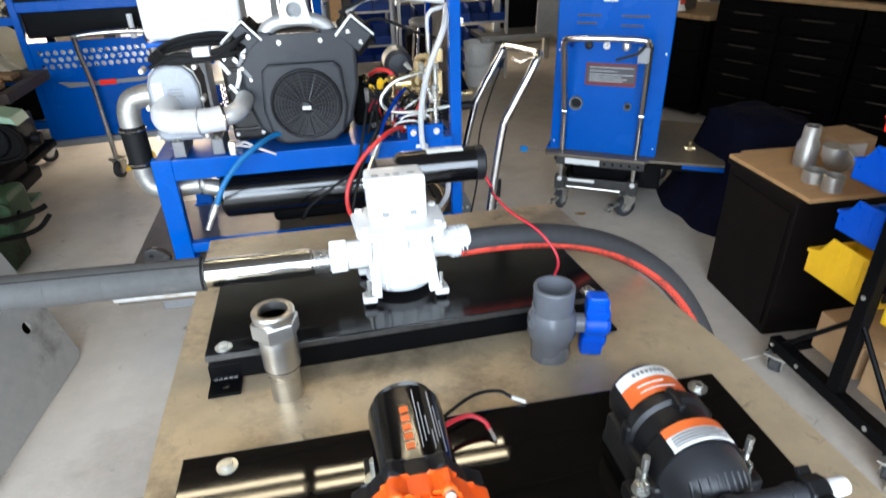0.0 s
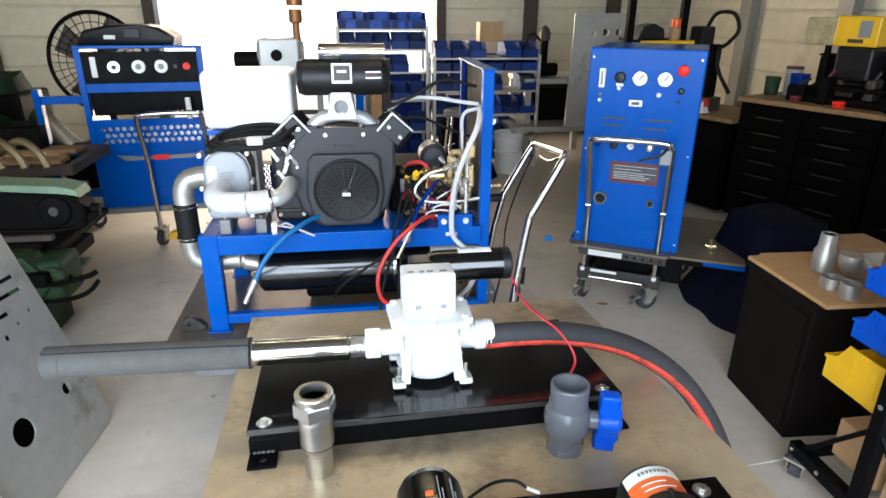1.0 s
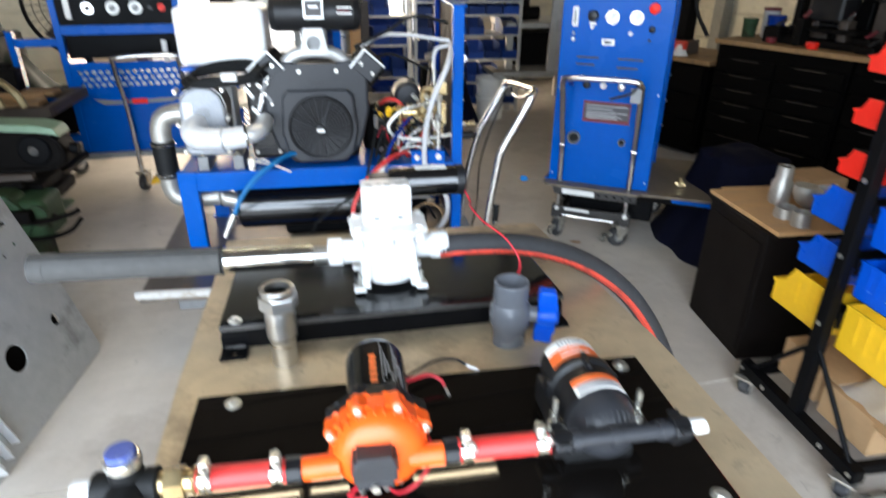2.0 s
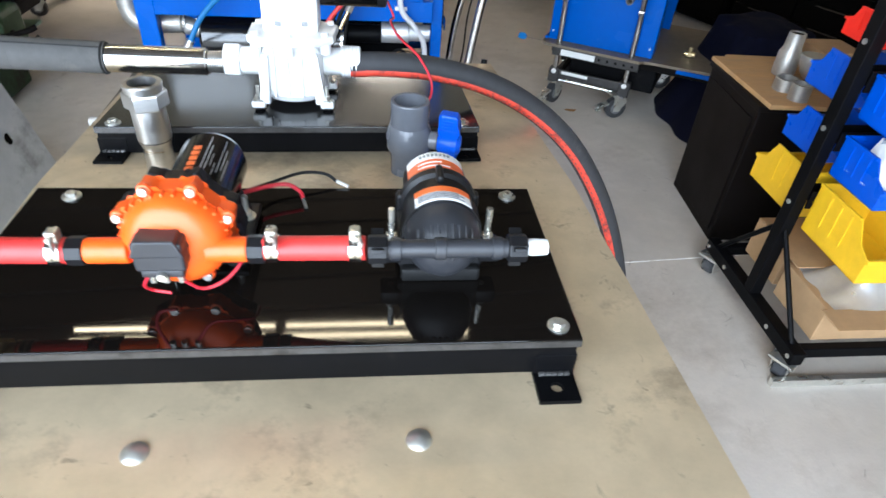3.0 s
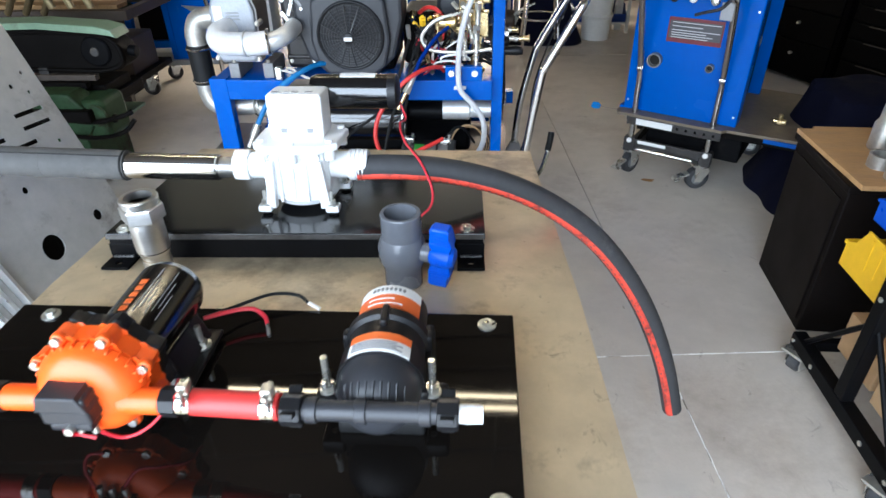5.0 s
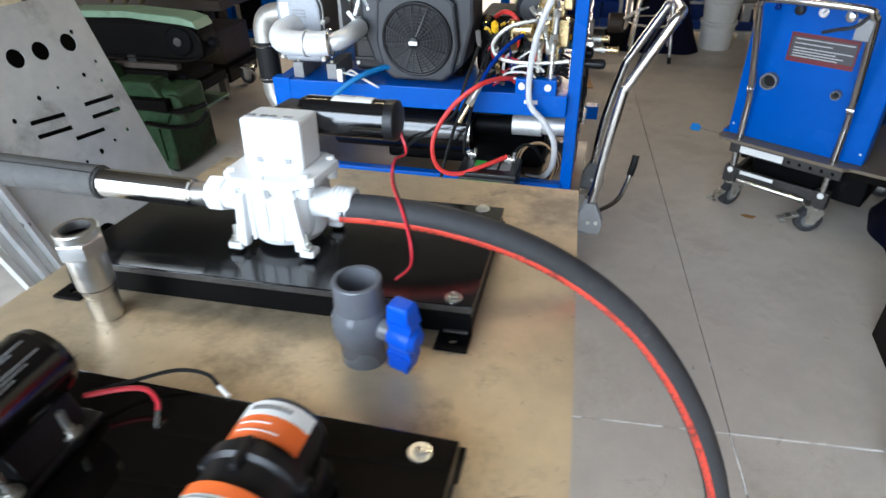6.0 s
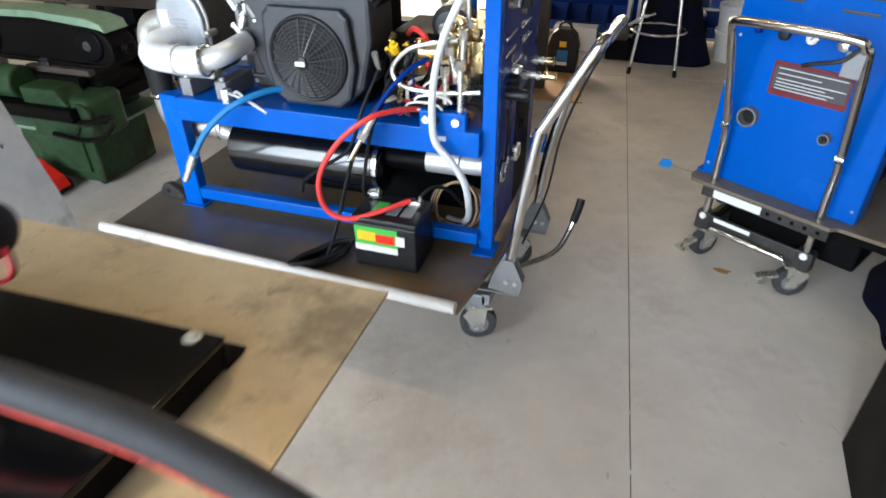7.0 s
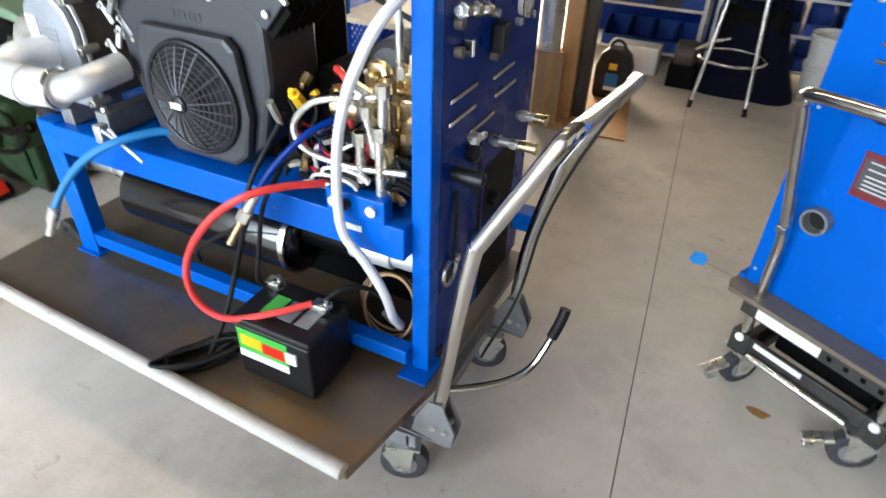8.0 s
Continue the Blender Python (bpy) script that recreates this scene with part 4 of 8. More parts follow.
# Pump corner: brass fittings, hoses and wiring.
pump = part("pump_head", box(B(), 1.02, 1.17, 3.66, 3.86, 0.77, 0.93, 0.015), BRASS, machine, "brass pump head")
for k in range(3):
    bm = cyl(B(), (1.045 + k * 0.05, 3.63, 0.82), (1.045 + k * 0.05, 3.67, 0.82), 0.018, seg=6)
    part("valve_cap", bm, BRASS, pump)
    bm = cyl(B(), (1.045 + k * 0.05, 3.76, 0.93), (1.045 + k * 0.05, 3.76, 0.965), 0.018, seg=6)
    part("valve_cap", bm, BRASS, pump)
for x, y, z0, z1, r in ((1.135, 3.58, 0.76, 1.05, 0.012), (1.09, 3.60, 0.95, 1.05, 0.012), (0.985, 3.62, 0.80, 0.99, 0.014), (1.155, 3.62, 0.83, 0.93, 0.017)):
    bm = cyl(B(), (x, y, z0), (x, y, z1), r, seg=14)
    for z in (z0 + 0.02, (z0 + z1) / 2, z1 - 0.02):
        cyl(bm, (x, y, z - 0.012), (x, y, z + 0.012), r * 1.5, seg=6)
    part("brass_riser", bm, BRASS, machine, "brass pipe fitting")
bm = sweep(B(), [(1.09, 3.60, 1.05), (1.10, 3.59, 1.062), (1.125, 3.585, 1.062), (1.135, 3.58, 1.05)], 0.013, seg=10)
part("brass_elbow", bm, BRASS, machine)
for x, z0, z1 in ((1.098, 0.83, 0.945), (1.145, 0.80, 0.965)):
    bm = cyl(B(), (x, 3.525, z0), (x, 3.525, z1), 0.011, seg=12)
    cyl(bm, (x, 3.525, z1 - 0.03), (x, 3.525, z1), 0.016, seg=6)
    part("valve_stem", bm, ZINC, machine, "silver valve stem")
bm = cyl(B(), (1.141, 3.62, 1.03), (1.141, 3.62, 1.145), 0.0085, seg=12)
cyl(bm, (1.141, 3.62, 1.03), (1.141, 3.62, 1.06), 0.014, seg=6)
part("hose_ferrule", bm, ZINC, machine, "long silver hose ferrule")
part("regulator", cyl(B(), (0.99, 3.60, 0.96), (1.06, 3.60, 0.96), 0.028, seg=20, bev=0.004), BRASS, machine)
BH = [(0.56, 3.58, 0.80), (0.50, 3.52, 0.815), (0.43, 3.44, 0.80), (0.36, 3.40, 0.755), (0.30, 3.37, 0.69), (0.262, 3.34, 0.62)]
GH = [(1.13, 3.545, 1.015), (1.061, 3.535, 1.005), (0.98, 3.53, 0.981), (0.927, 3.528, 0.922), (0.955, 3.522, 0.874), (1.048, 3.52, 0.861), (1.13, 3.525, 0.864), (1.205, 3.53, 0.872)]
HOSES = [
    ("white_hose", CLEAR_HOSE, 0.0115, [(1.215, 3.60, 1.25), (1.18, 3.49, 1.185), (1.133, 3.468, 1.091), (1.106, 3.465, 1.021), (1.084, 3.465, 0.933), (1.074, 3.465, 0.825), (1.082, 3.465, 0.727), (1.134, 3.466, 0.665), (1.176, 3.470, 0.595), (1.182, 3.50, 0.50), (1.16, 3.57, 0.41), (1.12, 3.62, 0.355), (1.06, 3.66, 0.34)]),
    ("grey_hose", CLEAR_HOSE, 0.0075, [(1.245, 3.63, 1.245), (1.185, 3.62, 1.237), (1.154, 3.62, 1.227), (1.139, 3.62, 1.20), (1.139, 3.62, 1.158), (1.141, 3.62, 1.10), (1.141, 3.62, 1.06)]),
    ("braided_hose", ZINC, 0.0075, GH),
    ("grey_hose", CLEAR_HOSE, 0.008, [(0.80, 3.70, 1.20), (0.9, 3.7, 1.27), (1.02, 3.68, 1.28), (1.12, 3.64, 1.27), (1.21, 3.62, 1.26)]),
    ("red_hose", RED_HOSE, 0.0085, [(0.90, 3.74, 0.97), (0.935, 3.69, 1.0), (0.969, 3.66, 1.003), (0.990, 3.65, 0.989), (1.006, 3.64, 0.965), (1.008, 3.63, 0.93), (0.999, 3.63, 0.885), (0.976, 3.63, 0.83), (0.94, 3.64, 0.79), (0.90, 3.68, 0.77)]),
    ("red_hose", RED_HOSE, 0.013, [(1.105, 3.58, 0.93), (1.092, 3.56, 0.885), (1.068, 3.555, 0.84), (1.045, 3.57, 0.80), (1.03, 3.60, 0.765)]),
    ("red_hose", RED_HOSE, 0.006, [(0.93, 3.58, 0.80), (0.96, 3.54, 0.82), (0.99, 3.54, 0.80), (1.01, 3.57, 0.77)]),
    ("black_hose", RUBBER_DARK, 0.006, [(0.88, 3.56, 0.93), (0.84, 3.47, 0.80), (0.80, 3.44, 0.68), (0.70, 3.45, 0.60), (0.60, 3.47, 0.52), (0.56, 3.50, 0.45)]),
    ("black_hose", RUBBER_DARK, 0.007, [(0.952, 3.50, 0.875), (0.90, 3.455, 0.825), (0.86, 3.445, 0.76), (0.815, 3.435, 0.66), (0.775, 3.42, 0.53), (0.755, 3.38, 0.42), (0.74, 3.32, 0.33)]),
    ("black_hose", RUBBER_DARK, 0.006, [(0.91, 3.55, 0.88), (0.90, 3.48, 0.81), (0.875, 3.45, 0.74), (0.85, 3.44, 0.62), (0.84, 3.43, 0.54), (0.85, 3.44, 0.51)]),
    ("black_hose", RUBBER_DARK, 0.007, [(0.80, 3.62, 1.24), (0.93, 3.6, 1.30), (1.06, 3.62, 1.36), (1.2, 3.64, 1.33)]),
    ("black_hose", RUBBER_DARK, 0.006, [(0.82, 3.66, 1.16), (0.95, 3.68, 1.20), (1.1, 3.7, 1.14), (1.21, 3.7, 1.1)]),
    ("red_cable", RED_HOSE, 0.0088, [(1.01, 3.53, 0.80), (0.965, 3.45, 0.82), (0.905, 3.375, 0.815), (0.822, 3.345, 0.75), (0.762, 3.32, 0.66), (0.748, 3.305, 0.58), (0.772, 3.31, 0.51), (0.838, 3.325, 0.487), (0.935, 3.365, 0.513), (1.01, 3.42, 0.532)]),
    ("black_cable", RUBBER_DARK, 0.006, [(1.02, 3.44, 0.52), (1.06, 3.48, 0.555), (1.10, 3.53, 0.53), (1.14, 3.58, 0.45)]),
    ("blue_hose", BLUE_HOSE, 0.0105, BH),
    ("blue_hose", BLUE_DARK, 0.0078, [(1.03, 3.56, 0.95), (0.985, 3.50, 0.925), (0.93, 3.45, 0.86), (0.90, 3.41, 0.80)]),
]
for name, material, r, pts in HOSES:
    part(name, sweep(B(), pts, r, seg=10), material, machine)
bm = cyl(B(), (0.264, 3.341, 0.625), (0.238, 3.334, 0.575), 0.0155, seg=12)
cyl(bm, (0.238, 3.334, 0.575), (0.215, 3.327, 0.53), 0.011, seg=12)
part("hose_coupling", bm, ZINC, machine, "silver hose coupling")
bm = cyl(B(), (0.905, 3.412, 0.81), (0.872, 3.392, 0.745), 0.012, seg=12)
cyl(bm, (0.880, 3.397, 0.761), (0.868, 3.389, 0.737), 0.016, seg=6)
coupler = part("hose_coupling", bm, ZINC, machine, "silver hose coupling")
part("brass_tip", cyl(B(), (0.872, 3.392, 0.745), (0.835, 3.372, 0.675), 0.009, seg=12), BRASS, coupler)
for x0, z0, x1, z1 in ((1.108, 0.985, 1.132, 0.895), (1.15, 1.035, 1.147, 0.876)):
    bm = cyl(B(), (x0, 3.535, z0), (x1, 3.53, z1), 0.0095, seg=12)
    cyl(bm, (x0, 3.535, z0 - 0.012), (x0, 3.535, z0 + 0.014), 0.0145, seg=6)
    cyl(bm, (x1, 3.53, z1), (x1, 3.53, z1 + 0.018), 0.013, seg=6)
    part("hose_elbow", bm, ZINC, machine, "silver hydraulic elbow fitting")
for x0, x1, z0, z1, y in ((1.105, 1.15, 0.93, 0.985, 3.60), (1.15, 1.195, 0.90, 1.0, 3.60), (1.12, 1.175, 1.0, 1.05, 3.62), (1.165, 1.2, 1.03, 1.09, 3.61)):
    blk = part("brass_block", box(B(), x0, x1, y, y + 0.05, z0, z1, 0.006), BRASS, machine, "brass manifold block")
    part("brass_plug", cyl(B(), ((x0 + x1) / 2, y - 0.012, (z0 + z1) / 2), ((x0 + x1) / 2, y + 0.002, (z0 + z1) / 2), 0.011, seg=6), BRASS, blk)
for x, z, turn in ((0.896, 0.963, 30), (0.955, 0.982, -35), (1.03, 0.955, 10), (0.905, 0.95, 60)):
    plug = part("wire_plug", box(B(), -0.010, 0.010, -0.006, 0.006, -0.006, 0.006, 0.002, pose(x, 3.575, z, 0, turn, 0)), YELLOW, machine, "yellow wire connector")
    part("plug_lead", sweep(B(), [(x, 3.56, z), (x + 0.02, 3.55, z - 0.03), (x - 0.01, 3.56, z - 0.10), (x + 0.01, 3.58, z - 0.18)], 0.004, seg=6), RUBBER_DARK, plug)
for k in range(7):
    pts = [(1.0 + 0.06 * math.cos(a) + 0.01 * k, 3.515 + 0.012 * (k % 3), 0.785 + 0.008 * k + 0.02 * math.sin(a)) for a in [j * math.pi / 5 for j in range(6)]]
    part("bundled_wire", sweep(B(), pts, 0.0042, seg=6), (WHITE_LABEL, RUBBER_DARK, ZINC)[k % 3], machine)
for k in range(6):
    pts = [(1.13 + 0.012 * k, 3.53 + 0.012 * (k % 2), 0.80 + 0.012 * k), (1.17, 3.55, 0.82 + 0.014 * k), (1.205, 3.57, 0.80 + 0.014 * k)]
    part("bundled_wire", sweep(B(), pts, 0.006, seg=6), RUBBER_DARK, machine)
wires = random.Random(5)
for k in range(34):
    x0, x1 = 0.86 + 0.28 * wires.random(), 0.86 + 0.32 * wires.random()
    z0 = 0.76 + 0.05 * wires.random()
    mid = (0.5 * (x0 + x1) + 0.06 * (wires.random() - 0.5), 3.53 + 0.05 * wires.random(), z0 + 0.02 + 0.10 * wires.random())
    pts = [(x0, 3.55 + 0.08 * wires.random(), z0), mid, (x1, 3.55 + 0.15 * wires.random(), z0 + 0.12 * wires.random())]
    part("wire", sweep(B(), pts, 0.003 + 0.003 * wires.random(), seg=6, steps=6), wires.choice([RUBBER_DARK, RUBBER_DARK, RUBBER_DARK, RUBBER_DARK, WIRE_RED, WHITE_LABEL, BLUE_DARK, DARK]), machine)
for k in range(22):
    x, y, z = 0.87 + 0.3 * wires.random(), 3.53 + 0.12 * wires.random(), 0.78 + 0.25 * wires.random() ** 1.5
    d = Vector((wires.random() - 0.5, wires.random() - 0.5, wires.random() - 0.3)).normalized() * (0.02 + 0.03 * wires.random())
    p = Vector((x, y, z))
    bm = cyl(B(), p, p + d, 0.009 + 0.006 * wires.random(), seg=6)
    cyl(bm, p - d * 0.4, p, 0.007, seg=10)
    part("pipe_fitting", bm, wires.choice([BRASS, BRASS, ZINC, BLACK_PLASTIC, YELLOW]), machine)
bm = box(B(), 1.02, 1.17, 3.495, 3.53, 0.752, 0.81, 0.004)
block = part("terminal_block", bm, BLUE, machine)
for x in (1.045, 1.075, 1.14):
    part("post_nut", cyl(B(), (x, 3.485, 0.785), (x, 3.50, 0.785), 0.013, seg=12), ZINC if x != 1.075 else BLACK_PLASTIC, block)
part("sticker", box(B(), 1.055, 1.105, 3.5005, 3.503, 0.715, 0.73), WHITE_LABEL, machine)
# Control panel seen from its outer side.
for y, z in ((3.575, 1.024), (3.57, 0.976), (3.80, 1.007), (3.82, 0.957), (3.685, 0.918)):
    bm = box(B(), 1.2735, 1.279, y, y + 0.135, z - 0.005, z + 0.005, 0.002)
    part("louvre", bm, CHROME, side, "bright louvre slot")
part("outlet_ring", ring(B(), (1.277, 3.60, 0.587), (1, 0, 0), 0.034, 0.007, 28, 8), CHROME, side, "chrome outlet ring")
part("outlet_bore", cyl(B(), (1.27, 3.60, 0.587), (1.276, 3.60, 0.587), 0.03, seg=24), RUBBER_DARK, side)
for y, z, length in ((3.816, 0.85, 0.125), (4.005, 0.845, 0.085)):
    bm = cyl(B(), (1.274, y, z), (1.274 + length * 0.65, y, z), 0.011, seg=12)
    cyl(bm, (1.284, y, z), (1.300, y, z), 0.017, seg=6)
    cyl(bm, (1.274 + length * 0.45, y, z), (1.274 + length * 0.55, y, z), 0.015, seg=6)
    nip = part("nipple", bm, ZINC, side, "zinc hose nipple")
    bm = cyl(B(), (1.274 + length * 0.6, y, z), (1.274 + length, y, z), 0.013, seg=14, bev=0.002)
    ring(bm, (1.274 + length * 0.97, y, z), (1, 0, 0), 0.0135, 0.003, 18, 6)
    part("coupler", bm, BRASS, nip, "brass quick coupler")
part("grip", lathe(B(), [(0, 0.017), (0.06, 0.0195), (0.074, 0.016), (0.08, 0.0)], (1.274, 3.606, 0.852), (2, 3.606, 0.852), 18), BLACK_PLASTIC, side, "black rubber grip")
part("grip_lever", lathe(B(), [(0, 0.02), (0.02, 0.022), (0.028, 0.014), (0.03, 0.0)], (1.274, 3.69, 0.868), (2, 3.69, 0.868), 16), BLACK_PLASTIC, side)
for pts in ([(1.28, 3.62, 0.80), (1.285, 3.61, 0.70), (1.284, 3.605, 0.62)], [(1.282, 3.73, 0.90), (1.286, 3.74, 0.75), (1.284, 3.75, 0.60)]):
    part("panel_cable", sweep(B(), pts, 0.005, seg=7), RUBBER_DARK, side)
part("port_flange", box(B(), 1.274, 1.30, 3.72, 3.78, 0.57, 0.62, 0.006), ZINC, side)
for y, z, r, material in ((3.84, 1.28, 0.034, DIAL), (3.70, 1.28, 0.034, DIAL), (3.96, 1.25, 0.016, RED), (3.956, 1.142, 0.028, DIAL), (3.925, 1.107, 0.009, ZINC), (3.775, 1.157, 0.009, ZINC), (4.015, 1.105, 0.009, ZINC), (3.595, 1.122, 0.012, BRONZE), (3.592, 1.177, 0.013, BRONZE), (3.783, 1.065, 0.011, BRONZE), (3.86, 0.66, 0.02, RUBBER_DARK), (3.62, 0.62, 0.012, ZINC)):
    knob = part("control_knob", cyl(B(), (1.274, y, z), (1.292, y, z), r, seg=18, bev=0.002), material, side)
    if material is DIAL:
        part("bezel", ring(B(), (1.292, y, z), (1, 0, 0), r, 0.004, 26, 6), CHROME, knob)
part("switch_box", box(B(), 1.274, 1.305, 3.775, 3.815, 1.070, 1.135, 0.005), BLACK_PLASTIC, side, "black switch box")
part("key", box(B(), 1.276, 1.300, 3.622, 3.634, 1.105, 1.14, 0.003), CHROME, side, "bright key in its lock")
bm = cyl(B(), (1.290, 3.565, 1.205), (1.290, 3.715, 1.178), 0.009, seg=12)
for k in (0.1, 0.45, 0.8):
    p = Vector((1.290, 3.565 + 0.15 * k, 1.205 - 0.027 * k))
    cyl(bm, p, p + Vector((0, 0.026, -0.005)), 0.0155, seg=6)
    cyl(bm, (1.272, p.y + 0.012, p.z), (1.29, p.y + 0.012, p.z), 0.007, seg=8)
part("valve_bank", bm, CHROME, side, "chrome valve bank")
bm = cyl(B(), (1.274, 3.69, 0.905), (1.296, 3.69, 0.905), 0.016, seg=6)
cyl(bm, (1.29, 3.67, 0.905), (1.29, 3.74, 0.895), 0.008, seg=10)
part("drain_cock", bm, ZINC, side, "zinc drain cock")
part("data_plate", box(B(), 1.274, 1.2755, 3.80, 4.02, 0.36, 0.78), DARK_CAB, side)
for ob in side.children:
    ob.location = (-0.0172, 0.040, -0.017)
part("side_bracket", box(B(), 1.27, 1.33, 4.06, 4.12, 0.46, 0.52, 0.003), BLUE, machine)

# Battery on the cart.
battery = thing("battery", "black car battery with green and yellow label on the cart", "battery", (0.95, 3.41, 0.31))
part("case", box(B(), 0.838, 1.058, 3.330, 3.492, 0.31, 0.475, 0.006), BLACK_PLASTIC, battery)
lid_part = part("lid", box(B(), 0.834, 1.062, 3.326, 3.496, 0.475, 0.497, 0.006), BLACK_PLASTIC, battery)
part("front_label", box(B(), 0.846, 0.995, 3.3275, 3.331, 0.375, 0.465), GREEN_LABEL, battery, "green printed label")
part("label_band", box(B(), 0.856, 0.92, 3.3262, 3.3278, 0.415, 0.448), YELLOW, battery)
part("label_band", box(B(), 0.92, 0.985, 3.3262, 3.3278, 0.410, 0.443), RED, battery)
part("label_band", box(B(), 0.846, 0.995, 3.3262, 3.3278, 0.375, 0.398), WHITE_LABEL, battery)
part("warning_label", box(B(), 0.99, 1.02, 3.3262, 3.3302, 0.41, 0.445), WHITE_LABEL, battery)
for x, col in ((0.89, GREEN_LABEL), (0.94, GREY_PRINT), (0.99, GREY_PRINT)):
    part("top_label", box(B(), x, x + 0.04, 3.37, 3.44, 0.4965, 0.4985), col, lid_part)
for x, y in ((0.865, 3.46), (1.02, 3.44)):
    post = part("terminal", cyl(B(), (x, y, 0.495), (x, y, 0.525), 0.011, seg=14), ZINC, battery)
    bm = box(B(), x - 0.022, x + 0.022, y - 0.016, y + 0.016, 0.503, 0.523, 0.004)
    cyl(bm, (x + 0.015, y, 0.5), (x + 0.015, y, 0.54), 0.006, seg=8)
    part("terminal_clamp", bm, ZINC, post)
coil = thing("cable_coil", "loose coil of black cable lying beside the battery", "cable", (0.71, 3.30, 0.31))
loops = random.Random(17)
for k in range(7):
    turn = math.radians(44 + 14 * loops.random())
    long, wide, cx, cy = 0.085 + 0.03 * loops.random(), 0.022 + 0.016 * loops.random(), 0.715 + 0.02 * loops.random(), 3.285 + 0.03 * loops.random()
    pts = []
    for a in [j * math.tau / 12 for j in range(13)]:
        u, w = long * math.cos(a), wide * math.sin(a)
        pts.append((cx + u * math.cos(turn) - w * math.sin(turn), cy + u * math.sin(turn) + w * math.cos(turn), 0.3155 + 0.006 * k + 0.004 * math.sin(a * 2 + k) + 0.02 * max(0.0, math.cos(a))))
    part("loop", sweep(B(), pts, 0.0048, seg=8, steps=5), RUBBER_DARK, coil)

wirecoil = thing("wire_coil", "coil of brown and black wire behind the post", "cable", (1.12, 3.58, 0.326))
for k in range(6):
    pts = [(1.11 + (0.075 + 0.006 * k) * math.cos(a), 3.60 + 0.03 * math.sin(a) + 0.006 * k, 0.425 + (0.085 - 0.004 * k) * math.sin(a)) for a in [j * math.tau / 10 for j in range(11)]]
    part("loop", sweep(B(), pts, 0.0045, seg=6, steps=5), (CARDBOARD, RUBBER_DARK)[k % 2], wirecoil)

# Cart hardware.
for y, z in ((3.43, 0.27), (3.95, 0.2)):
    bm = B()
    for s in (-0.022, 0.018):
        prism(bm, [(1.28, z - 0.02), (1.385, z - 0.035), (1.395, z + 0.02), (1.36, z + 0.10), (1.325, z + 0.10), (1.29, z + 0.03)], y + s, y + s + 0.004, XZ, 0.001)
    box(bm, 1.24, 1.385, y - 0.022, y + 0.022, z - 0.035, z - 0.03)
    bracket = part("handle_bracket", bm, CART_GREY, cart, "grey folded handle bracket")
    for x in (1.37, 1.34):
        part("pivot_bolt", cyl(B(), (x, y - 0.03, z + 0.02), (x, y + 0.03, z + 0.02), 0.008, seg=8), ZINC, bracket)
part("cross_bar", box(B(), 1.255, 1.285, 3.42, 3.98, 0.16, 0.205, 0.003), CART_GREY, cart)
bm = sweep(B(), [(1.20, 3.58, 0.19), (1.30, 3.63, 0.185), (1.40, 3.70, 0.195), (1.46, 3.75, 0.225), (1.49, 3.80, 0.285), (1.505, 3.835, 0.345)], 0.011, seg=10)
pedal = part("foot_pedal", bm, CHROME, cart, "bent steel foot pedal")
part("pedal_grip", sweep(B(), [(1.497, 3.815, 0.31), (1.508, 3.842, 0.35), (1.514, 3.858, 0.388)], 0.0155, seg=12), RUBBER_DARK, pedal)
part("release_cable", sweep(B(), [(1.545, 3.90, 0.97), (1.47, 3.88, 0.80), (1.415, 3.86, 0.62), (1.39, 3.80, 0.42), (1.33, 3.72, 0.24)], 0.004, seg=6), RUBBER_DARK, cart)
part("release_lever", sweep(B(), [(1.555, 3.52, 1.045), (1.53, 3.60, 1.01), (1.545, 3.78, 0.99)], 0.006, seg=8), CHROME, cart)

# ---- front of the blue cabinet (its own metres) ----


def dial(s, z, r=0.037):
    case = part("gauge", cyl(B(), (s, 0.002, z), (s, -0.016, z), r, seg=28, bev=0.002), CHROME, cab, "round white dial gauge")
    part("dial_face", cyl(B(), (s, -0.015, z), (s, -0.0172, z), r * 0.86, seg=28), DIAL, case)
    m = Matrix.Translation((s, -0.0185, z)) @ pose(0, 0, 0, 0, 40, 0)
    part("needle", box(B(), -0.002, 0.002, -0.0012, 0.0012, -r * 0.2, r * 0.7, 0, m), PRINT, case)
    for k in range(9):
        a = math.radians(-130 + k * 32)
        part("dial_mark", box(B(), -0.0012, 0.0012, -0.0006, 0.0006, r * 0.62, r * 0.78, 0, Matrix.Translation((s, -0.0176, z)) @ pose(0, 0, 0, 0, math.degrees(a), 0)), PRINT, case)


